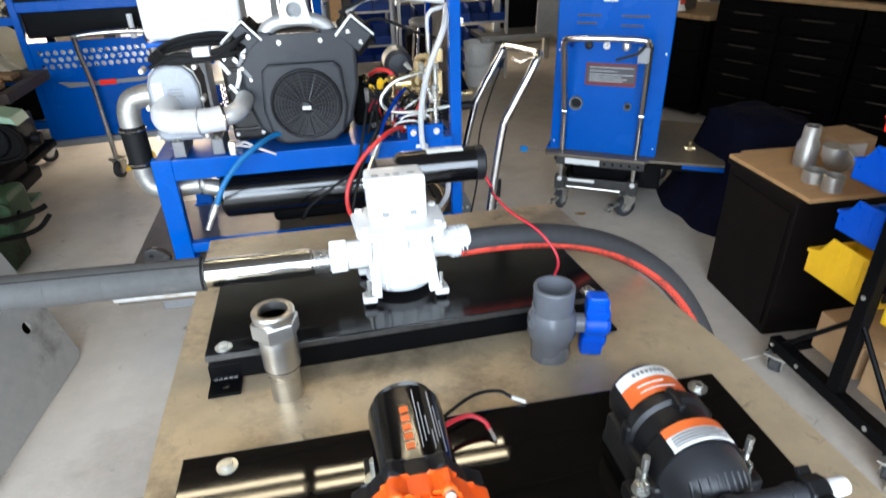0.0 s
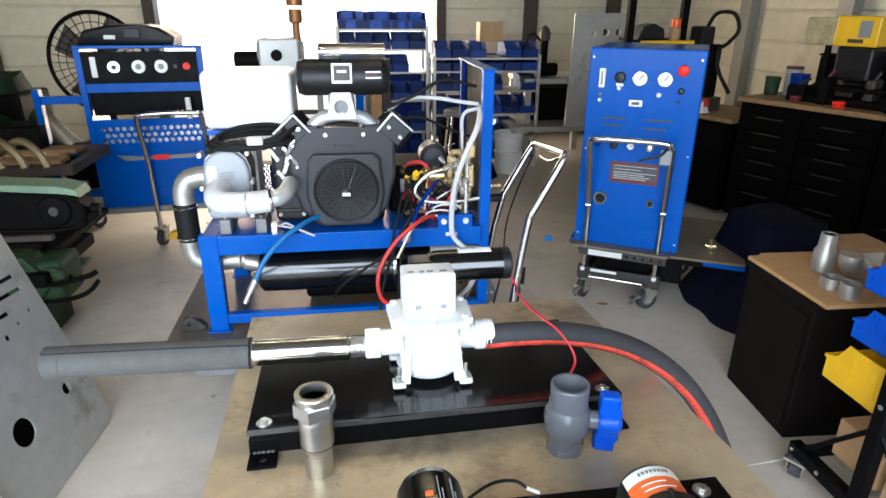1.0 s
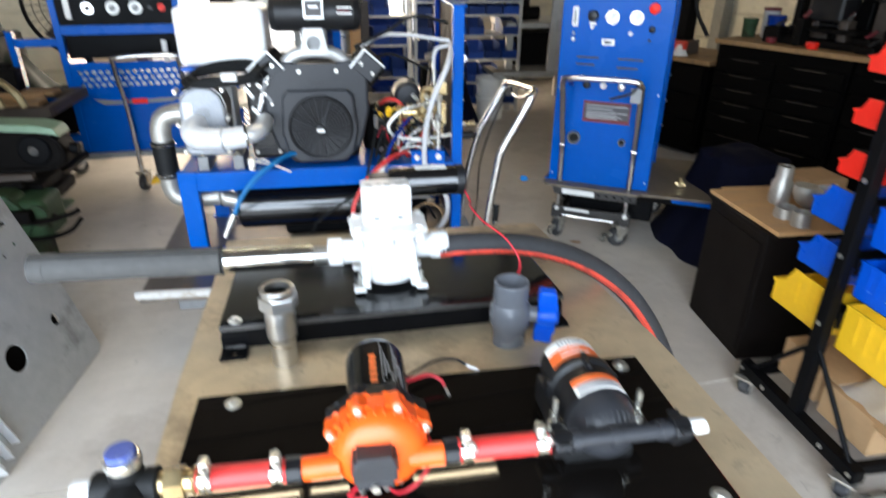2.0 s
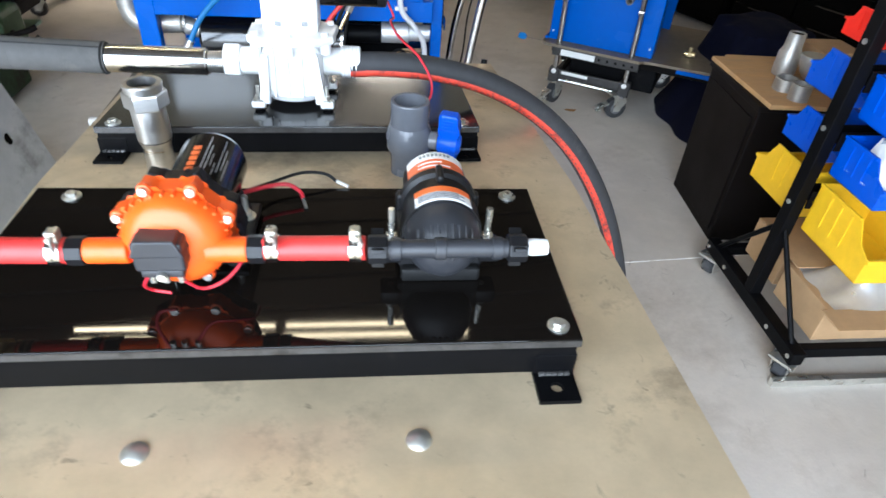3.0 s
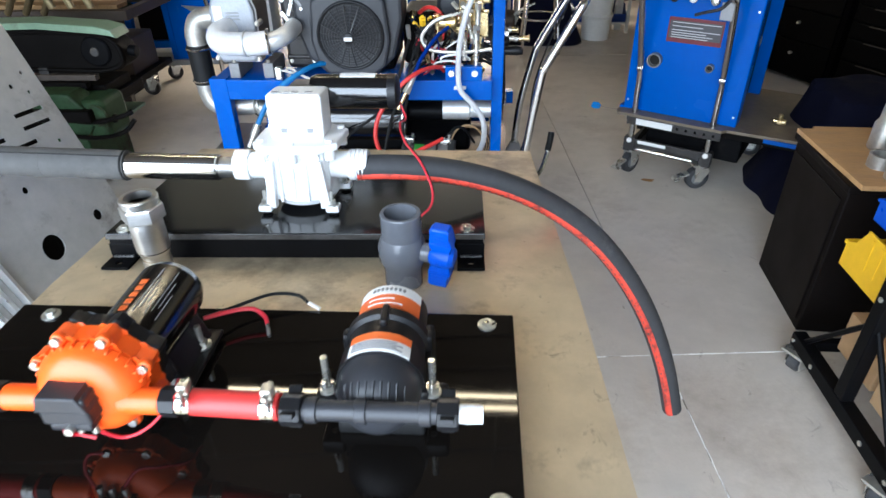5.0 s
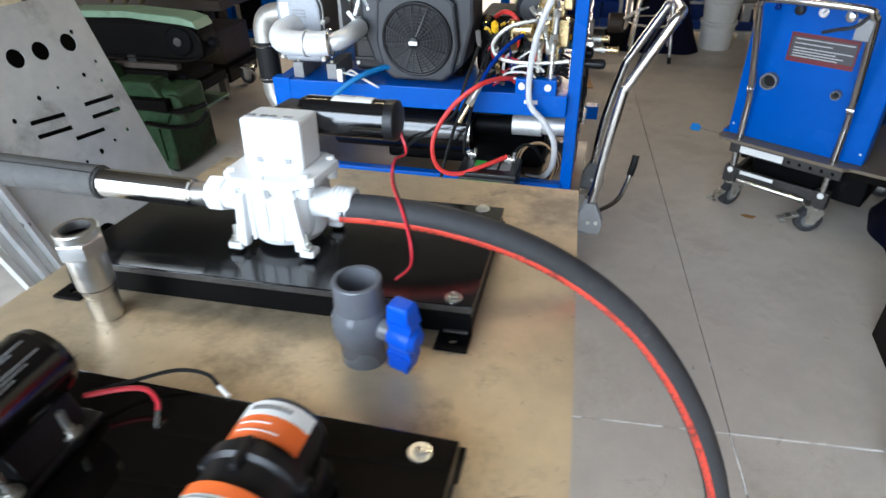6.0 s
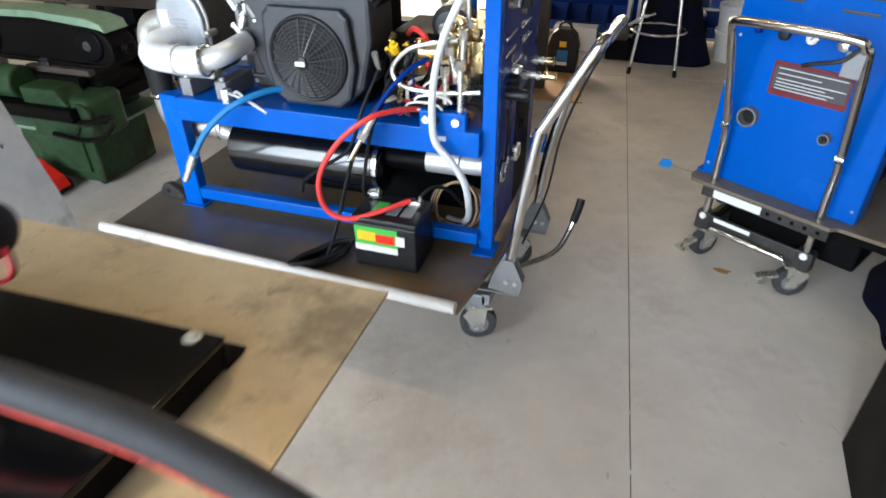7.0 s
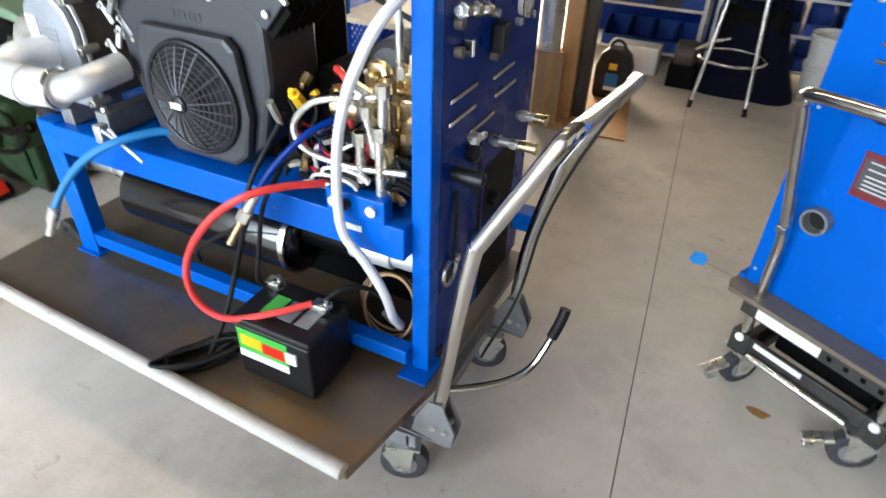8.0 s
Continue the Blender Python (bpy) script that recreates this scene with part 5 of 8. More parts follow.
dial(0.268, 0.939)
dial(0.393, 0.940)
dial(0.262, 0.583, 0.020)
flow = part("flow_meter", box(B(), 0.058, 0.090, -0.018, 0.001, 0.885, 0.985, 0.004), WHITE_PLASTIC, cab, "clear-white flow meter tube")
part("float_slot", box(B(), 0.069, 0.079, -0.0195, -0.0175, 0.90, 0.97), GREY_PRINT, flow)
part("emergency_button", lathe(B(), [(0, 0.016), (0.012, 0.016), (0.014, 0.028), (0.026, 0.027), (0.031, 0.018), (0.032, 0.0)], (0.476, 0, 0.988), (0.476, -1, 0.988), 26), RED, cab, "red mushroom button")
for s, z, r, material in ((0.166, 0.94, 0.026, BLACK_PLASTIC), (0.166, 0.885, 0.010, WHITE_PLASTIC), (0.476, 0.885, 0.015, BLACK_PLASTIC), (0.37, 0.86, 0.011, WHITE_PLASTIC), (0.07, 0.82, 0.011, ZINC), (0.47, 0.83, 0.006, PRINT), (0.082, 0.58, 0.012, BLUE_DARK), (0.17, 0.58, 0.019, BLACK_PLASTIC), (0.36, 0.58, 0.019, ZINC), (0.07, 0.85, 0.008, ZINC)):
    knob = part("knob", lathe(B(), [(0, r * 1.15), (0.004, r * 1.15), (0.006, r), (0.02, r * 0.9), (0.022, r * 0.6), (0.0225, 0)], (s, 0, z), (s, -1, z), 22), material, cab)
part("tag", box(B(), 0.148, 0.186, -0.003, 0.001, 0.895, 0.91), WHITE_LABEL, cab)
bm = box(B(), 0.225, 0.295, -0.02, 0.001, 0.795, 0.83, 0.004)
latch = part("latch", bm, CAST_ALU, cab, "grey cam latch")
part("latch_slot", box(B(), 0.24, 0.28, -0.0215, -0.0195, 0.805, 0.82), PRINT, latch)
for s0, s1, z in ((0.10, 0.22, 0.728), (0.32, 0.455, 0.728), (0.10, 0.20, 0.690), (0.32, 0.43, 0.682)):
    part("louvre", box(B(), s0, s1, -0.006, 0.001, z - 0.006, z + 0.004, 0.002), PRINT, cab, "dark louvre slot")
plate_part = part("instruction_label", box(B(), 0.165, 0.425, -0.0035, 0.001, 0.375, 0.493, 0.001), LABEL_GREY, cab, "dark instruction label with red border")
for a in (box(B(), 0.165, 0.425, -0.0045, -0.003, 0.375, 0.395), box(B(), 0.165, 0.425, -0.0045, -0.003, 0.478, 0.493), box(B(), 0.165, 0.172, -0.0045, -0.003, 0.395, 0.485), box(B(), 0.418, 0.425, -0.0045, -0.003, 0.395, 0.485)):
    part("label_border", a, DARK_RED, plate_part)
for z, s1 in ((0.470, 0.41), (0.452, 0.33), (0.434, 0.412), (0.422, 0.35), (0.411, 0.38), (0.400, 0.36)):
    part("label_line", box(B(), 0.185, s1, -0.0045, -0.003, z - 0.0022, z + 0.0018), GREY_LIGHT, plate_part)
for s, z, r in ((0.129, 0.278, 0.036), (0.400, 0.276, 0.019)):
    bm = lathe(B(), [(0, r), (0.032, r), (0.032, r * 0.82), (0.002, r * 0.82), (0.002, 0.0)], (s, 0, z), (s, -1, z), 30)
    port = part("port", bm, DARK_ALU, cab, "round pipe port")
    part("bore", cyl(B(), (s, -0.001, z), (s, -0.0035, z), r * 0.77, seg=26), RUBBER_DARK, port)
part("side_skirt", box(B(), -0.02, 0.0, 0.0, 0.62, 0.0, 0.012), BLUE, cab)
for s in (0.02, 0.557):
    for z in (0.05, 0.55, 1.04):
        part("rivet", cyl(B(), (s, 0, z), (s, -0.003, z), 0.005, seg=10), ZINC, cab)
# Cart under it.
part("front_rail", box(B(), 0.05, 0.50, -0.045, -0.03, 0.165, 0.215, 0.003), IRON, lift, "dark iron cross plate")
part("rail_label", box(B(), 0.12, 0.27, -0.0465, -0.0445, 0.193, 0.210), WHITE_LABEL, lift)
part("front_rail", cyl(B(), (0.12, -0.06, 0.165), (0.42, -0.06, 0.165), 0.011, seg=12), CHROME, lift)
part("end_plate", box(B(), 0.05, 0.53, -0.064, -0.056, 0.298, 0.344, 0.002), IRON, lift)
part("rating_label", box(B(), 0.10, 0.29, -0.0665, -0.0635, 0.305, 0.337), WHITE_LABEL, lift)
for k in range(5):
    part("label_bar", box(B(), 0.31 + 0.045 * k, 0.323 + 0.045 * k, -0.0665, -0.0635, 0.315, 0.328), BLACK, lift)
bm = B()
for a in (-1, 1):
    for s in (0.10, 0.45):
        box(bm, -0.012, 0.012, -0.33, 0.33, -0.016, 0.016, 0.003, Matrix.Translation((s, 0.33, 0.22)) @ pose(0, 0, 0, a * 9, 0, 0))
part("scissor", bm, DARK, lift)
part("chassis", box(B(), 0.06, 0.12, 0.0, 0.64, 0.145, 0.185, 0.003), IRON, lift)
part("chassis", box(B(), 0.43, 0.49, 0.0, 0.64, 0.145, 0.185, 0.003), IRON, lift)
for s in (0.075, 0.478):
    part("bracket", box(B(), s - 0.03, s + 0.03, -0.05, 0.0, 0.14, 0.22, 0.004), IRON, lift)
for s in (0.075, 0.478):
    part("cap", cyl(B(), (s, -0.058, 0.205), (s, -0.048, 0.205), 0.014, seg=14, bev=0.003), WHITE_LABEL, lift, "small white cap")
part("grip_bolt", cyl(B(), (0.062, -0.055, 0.6), (0.09, -0.055, 0.6), 0.017, seg=12), CHROME, lift)
part("grip_bolt", cyl(B(), (0.465, -0.055, 0.6), (0.492, -0.055, 0.6), 0.017, seg=12), CHROME, lift)
part("lever", sweep(B(), [(0.46, -0.2, 0.985), (0.43, -0.22, 0.95), (0.37, -0.225, 0.93), (0.33, -0.225, 0.915)], 0.007, seg=8), BLACK_PLASTIC, lift)
part("lever_plate", box(B(), 0.43, 0.485, -0.205, -0.195, 0.90, 0.975, 0.003), CART_GREY, lift)
brassy = thing("brass_fitting", "small brass pipe fitting lying on the tan platform", "pipe fitting", (0, 0, 0), 0)
FIT = pose(*CAB, 0, 0, -31.0) @ Matrix.Translation((0.75, 0.16, 0.36))
bm = cyl(B(), (-0.03, 0, 0.018), (0.03, 0, 0.018), 0.014, seg=14, bev=0.002)
cyl(bm, (-0.008, 0, 0.018), (0.012, 0, 0.018), 0.018, seg=6)
bm.transform(FIT)
part("body", bm, BRASS, brassy)
bm = cyl(B(), (0, 0, 0.02), (0, 0.0, 0.055), 0.011, seg=12, bev=0.002)
bm.transform(FIT)
part("stem", bm, BRASS, brassy)
edge = part("corner_edge", box(B(), 0.72, 0.93, -0.035, -0.015, 0.325, 0.345), BLUE, lift, "blue painted corner edge")
flag = thing("tape_flag", "scrap of blue tape on a thin wire at the cart", "tape", (1.805, 4.338, 0.345))
part("wire", sweep(B(), [(1.95, 4.30, 0.338), (1.88, 4.32, 0.345), (1.815, 4.337, 0.352)], 0.0013, seg=6), DARK_ALU, flag)
part("tape", prism(B(), [(-0.028, -0.016), (-0.01, -0.024), (0.02, -0.016), (0.028, 0.006), (0.012, 0.02), (-0.02, 0.014)], 0, 0.003, Matrix.Translation((1.808, 4.346, 0.352)) @ pose(0, 0, 0, 40, 15, 0)), mat("pale_blue_tape", (0.015, 0.22, 0.62), 0.4, var=0.1), flag)

# ---- things on the table ----
def arc_patch(x, z, r, y0, y1, a0, a1, steps=10, thick=0.0012):
    """A curved label round a cylinder that lies along y; angles from straight up, clockwise, in degrees."""
    bm = B()
    rows = []
    for k in range(steps + 1):
        a = math.radians(a0 + (a1 - a0) * k / steps)
        d = Vector((math.sin(a), 0, math.cos(a)))
        c = Vector((x, 0, z))
        rows.append([bm.verts.new(c + d * rr + Vector((0, y, 0))) for rr, y in ((r, y0), (r + thick, y0), (r + thick, y1), (r, y1))])
    for a, b in zip(rows, rows[1:]):
        for k in range(4):
            bm.faces.new((a[k], a[(k + 1) % 4], b[(k + 1) % 4], b[k]))
    bm.faces.new(rows[0])
    bm.faces.new(rows[-1])
    return bm


def clamp_ring(parent, x, y, z, r, turn=0.0):
    bm = ring(B(), (x, y, z), (1, 0, 0), r, 0.0022, 26, 6)
    band = lathe(bm, [(-0.007, r), (-0.007, r + 0.0016), (0.007, r + 0.0016), (0.007, r)], (x, y, z), (x + 1, y, z), 26)
    c = part("hose_clamp", band, CHROME, parent, "shiny band clamp")
    m = Matrix.Translation((x, y, z)) @ pose(0, 0, 0, turn, 0, 0)
    bm = box(B(), -0.006, 0.006, -0.006, 0.008, r, r + 0.012, 0.002, m)
    box(bm, -0.0015, 0.0015, -0.014, -0.004, r + 0.004, r + 0.018, 0.0007, m @ pose(0, 0, 0, 25, 0, 20))
    cyl(bm, m @ Vector((0, -0.012, r + 0.006)), m @ Vector((0, 0.012, r + 0.006)), 0.0035, seg=8)
    part("clamp_screw", bm, ZINC, c)


# White pump on the far stand.
wp = thing("white_pump", "white plastic pump with black motor on the black stand", "pump", (0.81, 2.11, 0.938))
bm = lathe(B(), [(0.0, 0.058), (0.012, 0.066), (0.03, 0.062), (0.06, 0.058), (0.09, 0.066), (0.105, 0.07), (0.118, 0.07)], (0.813, 2.115, 0.950), (0.813, 2.115, 2), 36)
box(bm, 0.755, 0.872, 2.055, 2.175, 0.955, 1.06, 0.018)
housing = part("housing", bm, WHITE_PLASTIC, wp, "white ribbed pump housing")
for k in range(5):
    part("housing_rib", box(B(), 0.752 + k * 0.026, 0.757 + k * 0.026, 2.048, 2.06, 0.96, 1.055, 0.002), WHITE_PLASTIC, housing)
for sx in (-1, 1):
    for sy in (-1, 1):
        x, y = 0.813 + sx * 0.066, 2.11 + sy * 0.06
        bm = box(B(), x - 0.013, x + 0.013, y - 0.013, y + 0.013, 0.943, 0.956, 0.003)
        prism(bm, [(x - 0.010 - sx * 0.012, 0.950), (x + 0.010 - sx * 0.012, 0.950), (x + 0.006 - sx * 0.020, 1.045), (x - 0.006 - sx * 0.020, 1.045)], y - 0.009, y + 0.009, XZ, 0.002)
        foot = part("mounting_foot", bm, WHITE_PLASTIC, wp)
        bm = cyl(B(), (x, y - 0.004, 0.956), (x, y - 0.004, 0.9585), 0.011, seg=16)
        cyl(bm, (x, y - 0.004, 0.958), (x, y - 0.004, 0.967), 0.007, seg=6)
        cyl(bm, (x, y - 0.004, 0.965), (x, y - 0.004, 0.985), 0.0035, seg=8)
        part("foot_bolt", bm, ZINC, foot)
        part("grommet", cyl(B(), (x, y, 0.938), (x, y, 0.945), 0.010, seg=16, bev=0.002), RUBBER_DARK, foot, "black rubber grommet")
bm = prism(B(), [(0.735, 2.06), (0.765, 2.03), (0.86, 2.03), (0.895, 2.06), (0.9, 2.15), (0.865, 2.185), (0.765, 2.185), (0.73, 2.15)], 1.062, 1.078, None, 0.004)
flange = part("flange", bm, WHITE_PLASTIC, wp)
for x, y in ((0.75, 2.06), (0.88, 2.06), (0.813, 2.038), (0.885, 2.15), (0.745, 2.15)):
    part("flange_screw", cyl(B(), (x, y, 1.077), (x, y, 1.084), 0.007, seg=10), WHITE_PLASTIC, flange)
    part("screw_boss", cyl(B(), (x, y, 1.045), (x, y, 1.063), 0.010, seg=12), WHITE_PLASTIC, flange)
gear = part("gear_cover", box(B(), 0.761, 0.866, 2.086, 2.158, 1.076, 1.160, 0.006), WHITE_PLASTIC, wp, "white box-shaped gear cover")
for x in (0.785, 0.835):
    part("moulded_mark", box(B(), x, x + 0.012, 2.0838, 2.0852, 1.088, 1.097), GREY_PRINT, gear)
for x, w in ((0.772, 0.012), (0.795, 0.01), (0.81, 0.012), (0.835, 0.014)):
    part("moulded_mark", box(B(), x, x + w, 2.095, 2.103, 1.1615, 1.1628), GREY_PRINT, gear)
for x0, x1, r in ((0.684, 0.715, 0.031), (0.715, 0.758, 0.026)):
    bm = cyl(B(), (x0, 2.092, 1.02), (x1, 2.092, 1.02), r, seg=8 if r > 0.03 else 24, bev=0.003)
    part("inlet_port", bm, WHITE_PLASTIC, wp)
bm = cyl(B(), (0.87, 2.105, 1.018), (0.91, 2.105, 1.018), 0.026, seg=24, bev=0.002)
cyl(bm, (0.905, 2.105, 1.018), (0.945, 2.105, 1.018), 0.030, seg=24, bev=0.004)
for k in range(4):
    ring(bm, (0.912 + k * 0.008, 2.105, 1.018), (1, 0, 0), 0.030, 0.0015, 26, 6)
part("outlet_port", bm, WHITE_PLASTIC, wp)
bm = lathe(B(), [(0, 0.02), (0.004, 0.030), (0.015, 0.034), (0.16, 0.034), (0.168, 0.030), (0.176, 0.02)], (0.822, 2.190, 1.141), (1.1, 2.190, 1.141), 34)
motor = part("motor", bm, TANK_BLACK, wp, "gloss black cylinder motor")
part("end_cap", lathe(B(), [(0, 0.0345), (0.016, 0.0345), (0.02, 0.028), (0.022, 0.01)], (0.979, 2.190, 1.141), (1.1, 2.190, 1.141), 30), BLACK_PLASTIC, motor)
patch = arc_patch(0, 0, 0.0342, 0.0, 0.07, -50, 25)
patch.transform(Matrix.Translation((0.885, 2.190, 1.141)) @ pose(0, 0, 0, 0, 0, -90) @ Matrix.Diagonal((1, 1, 1, 1)))
for k in range(3):
    bars = arc_patch(0, 0, 0.0355, 0.006, 0.062 - 0.012 * k, -34 + 16 * k, -28 + 16 * k, 2)
    bars.transform(Matrix.Translation((0.885, 2.190, 1.141)) @ pose(0, 0, 0, 0, 0, -90))
    part("print_bar", bars, GREY_PRINT, motor)
lab = part("motor_label", patch, WHITE_LABEL, motor, "white printed motor label")
part("gearbox", box(B(), 0.782, 0.84, 2.156, 2.222, 1.085, 1.160, 0.008), BLACK_PLASTIC, wp)
for k, (material, dy) in enumerate(((WIRE_RED, 0.0), (RUBBER_DARK, 0.006))):
    part("motor_wire", sweep(B(), [(0.998, 2.195 + dy, 1.12), (1.012, 2.18 + dy, 1.09), (1.005, 2.14 + dy, 1.09), (1.02, 2.08 + dy, 1.075), (1.055, 2.02 + dy, 1.055), (1.077, 1.985 + dy, 1.02), (1.075, 1.985 + dy, 0.985), (1.05, 1.99 + dy, 0.956)], 0.0022, seg=7), material, wp, "thin power wire")

# The pump leans back with its stand.
wp.matrix_world = Matrix.Translation((0, 2.105, 0.941)) @ pose(0, 0, 0, -4.5, 0, 0) @ Matrix.Translation((0, -2.105, -0.938)) @ wp.matrix_world

pipe = thing("steel_tube", "polished stainless tube on the pump inlet", "pipe", (0.57, 2.09, 0.99))
part("tube", lathe(B(), [(0, 0.0255), (0.205, 0.0255), (0.207, 0.0225), (0.21, 0.0225)], (0.445, 2.087, 1.026), (0.684, 2.092, 1.021), 30), CHROME, pipe)
bm = cyl(B(), (0.655, 2.0912, 1.0216), (0.69, 2.092, 1.021), 0.0195, seg=24)
for k in range(6):
    ring(bm, (0.66 + k * 0.0045, 2.0915, 1.0215), (1, 0, 0), 0.0195, 0.0012, 24, 5)
part("thread", bm, STEEL, pipe)
suction = thing("suction_hose", "scuffed dark grey rubber hose pushed over the steel tube", "hose", (0.28, 2.07, 1.0))
part("hose", sweep(B(), [(0.47, 2.0875, 1.026), (0.38, 2.083, 1.031), (0.28, 2.078, 1.036), (0.18, 2.073, 1.041), (0.112, 2.07, 1.044)], 0.0295, seg=22), DUSTY, suction)
part("hose_end", ring(B(), (0.466, 2.0873, 1.0262), (1, 0.05, -0.05), 0.0275, 0.0032, 28, 8), RUBBER_DARK, suction, "cut black hose end")
part("mould_seam", sweep(B(), [(0.468, 2.072, 1.0515), (0.38, 2.068, 1.0565), (0.28, 2.063, 1.0615), (0.18, 2.058, 1.0665), (0.114, 2.055, 1.0695)], 0.0012, seg=5), RUBBER_DARK, suction)
for k in range(4):
    part("wrap_mark", ring(B(), (0.14 + 0.085 * k, 2.071 + 0.0043 * k, 1.0428 - 0.0043 * k), (1, 0.05, -0.05), 0.0288, 0.0012, 28, 5), DUSTY, suction)

hose = thing("discharge_hose", "black rubber hose with red printed stripe bending off the table", "hose", (1.2, 2.105, 0.96))
HP = [(0.925, 1.017), (1.0, 1.019), (1.10, 1.014), (1.205, 0.992), (1.30, 0.948), (1.39, 0.878), (1.468, 0.782), (1.54, 0.657), (1.60, 0.512), (1.645, 0.362)]
HP3 = []
for x, z in HP:
    far_end = max(0.0, (x - 1.05) / 0.595)
    HP3.append((x + 0.038 * far_end, 2.105 + 0.08 * far_end, z - 0.075 * far_end))
part("hose", sweep(B(), HP3, 0.0245, seg=24), RUBBER, hose)
core = smooth_path([Vector(p) for p in HP3])
stripe = []
for i, p in enumerate(core):
    d = (core[min(i + 1, len(core) - 1)] - core[max(i - 1, 0)]).normalized()
    inner = Vector((d.z, 0, -d.x))
    inner = inner if inner.z < 0 or inner.x < 0 else -inner
    stripe.append(p + (inner * 0.5 + Vector((0, -0.87, 0))).normalized() * 0.0150)
stripe_part = part("stripe", sweep(B(), stripe, 0.0118, seg=12, smooth=False), RED_STRIPE, hose, "red printed stripe")
tail = (core[-1] - core[-3]).normalized()
part("hose_bore", cyl(B(), core[-1] - tail * 0.006, core[-1] + tail * 0.001, 0.017, seg=20), RUBBER_DARK, hose)
# Printed line on the stripe: small dark bars.
for i in range(12, len(stripe) - 3, 1):
    d = (core[min(i + 1, len(core) - 1)] - core[i - 1]).normalized()
    out = (stripe[i] - core[i]).normalized()
    m = Matrix.Translation(stripe[i] + out * 0.0117) @ Matrix((d, out.cross(d), out)).transposed().to_4x4()
    for k in (-0.004,):
        part("print_mark", box(B(), k, k + 0.006, -0.0012, 0.0012, -0.0006, 0.0004, 0, m), PRINT, stripe_part)

# Steel coupling and grey ball valve standing on the table.
coup = thing("pipe_coupling", "stainless hex-topped pipe coupling standing upright on the table", "pipe fitting", (0.597, 1.887, 0.9))
CX, CY = 0.597, 1.887
part("sleeve", lathe(B(), [(0, 0.0222), (0.004, 0.024), (0.054, 0.024), (0.062, 0.028), (0.122, 0.028), (0.126, 0.026)], (CX, CY, 0.9005), (CX, CY, 2), 30), STEEL, coup)
bm = prism(B(), [(CX + 0.0355 * math.cos(k * math.tau / 6 + 0.3), CY + 0.0355 * math.sin(k * math.tau / 6 + 0.3)) for k in range(6)], 1.022, 1.050, None, 0.003)
hexnut = part("hex_nut", bm, STEEL, coup, "stainless hex collar")
part("rim", lathe(B(), [(0, 0.03), (0.012, 0.0315), (0.014, 0.030), (0.014, 0.0225), (-0.04, 0.0225)], (CX, CY, 1.050), (CX, CY, 2), 30), STEEL, hexnut)
part("bore", cyl(B(), (CX, CY, 1.030), (CX, CY, 1.036), 0.0224, seg=26), DARK, hexnut)
part("groove", ring(B(), (CX, CY, 0.964), (0, 0, 1), 0.0273, 0.0012, 28, 6), RUBBER_DARK, coup)

valve = thing("ball_valve", "grey plastic ball valve with blue handle standing on the table", "valve", (1.033, 1.887, 0.9))
VX, VY, VZ = 1.033, 1.887, 0.963
bm = lathe(B(), [(0.0, 0.028), (0.001, 0.0325), (0.034, 0.033), (0.044, 0.036), (0.054, 0.0405), (0.078, 0.041), (0.090, 0.037), (0.096, 0.034), (0.138, 0.034), (0.140, 0.033), (0.140, 0.0275), (0.100, 0.0265), (0.098, 0.0)], (VX, VY, 0.9005), (VX, VY, 2), 36)
part("body", bm, PVC, valve)
SWING = Matrix.Translation((VX - 0.006, VY, VZ + 0.010)) @ pose(0, 0, 0, 0, 0, -14) @ pose(0, 0, 0, 0, 3, 0) @ Matrix.Diagonal((1, 1, 0.94, 1))
bm = cyl(B(), (0.03, 0, 0), (0.058, 0, 0), 0.017, seg=22, bev=0.002)
cyl(bm, (0.057, 0, 0), (0.066, 0, 0), 0.012, seg=16)
bm.transform(SWING)
part("stem", bm, PVC, valve)
bm = lathe(B(), [(0, 0.017), (0.006, 0.021), (0.034, 0.021), (0.041, 0.015), (0.042, 0.0)], (0.058, 0, 0), (2, 0, 0), 24)
for up in (-1, 1):
    prism(bm, [(0.060, up * 0.012), (0.096, up * 0.012), (0.092, up * 0.028), (0.091, up * 0.054), (0.087, up * 0.060), (0.060, up * 0.060), (0.056, up * 0.055), (0.057, up * 0.028)], -0.013, 0.013, XZ, 0.004)
bm.transform(SWING)
handle = part("handle", bm, BLUE_PLASTIC, valve, "blue winged plastic handle")
for up in (-1, 1):
    part("handle_rib", box(B(), 0.058, 0.092, -0.0155, -0.012, up * 0.030 - 0.002, up * 0.030 + 0.002, 0.001, SWING), BLUE_PLASTIC, handle)
    part("handle_rib", box(B(), 0.0875, 0.0905, -0.0155, -0.012, up * 0.043 - 0.013, up * 0.043 + 0.013, 0.001, SWING), BLUE_PLASTIC, handle)
    for k in range(3):
        part("moulded_bar", box(B(), 0.064, 0.084, -0.0142, -0.012, up * 0.043 - 0.007 + 0.006 * k, up * 0.043 - 0.0045 + 0.006 * k, 0.0005, SWING), BLUE_PLASTIC, handle)

# Orange pump with black motor on the near stand.
OX, OZ = 0.745, 1.066
HX, HZ = 0.752, 1.058
op = thing("orange_pump", "orange diaphragm pump with black motor on the gloss stand", "pump", (OX, 1.52, 0.972))
YP = Matrix(((1, 0, 0, HX), (0, 0, 1, 0), (0, 1, 0, HZ), (0, 0, 0, 1)))
lobes = []
for k in range(96):
    a = k * math.tau / 96
    reach = 0.0585 + 0.0115 * max(0, math.cos(8 * (a - math.radians(22)))) ** 1.5
    lobes.append((reach * math.cos(a), reach * math.sin(a)))
bm = prism(B(), lobes, 1.477, 1.50, YP, 0.004)
part("pump_head", bm, ORANGE, op, "orange lobed pump head")
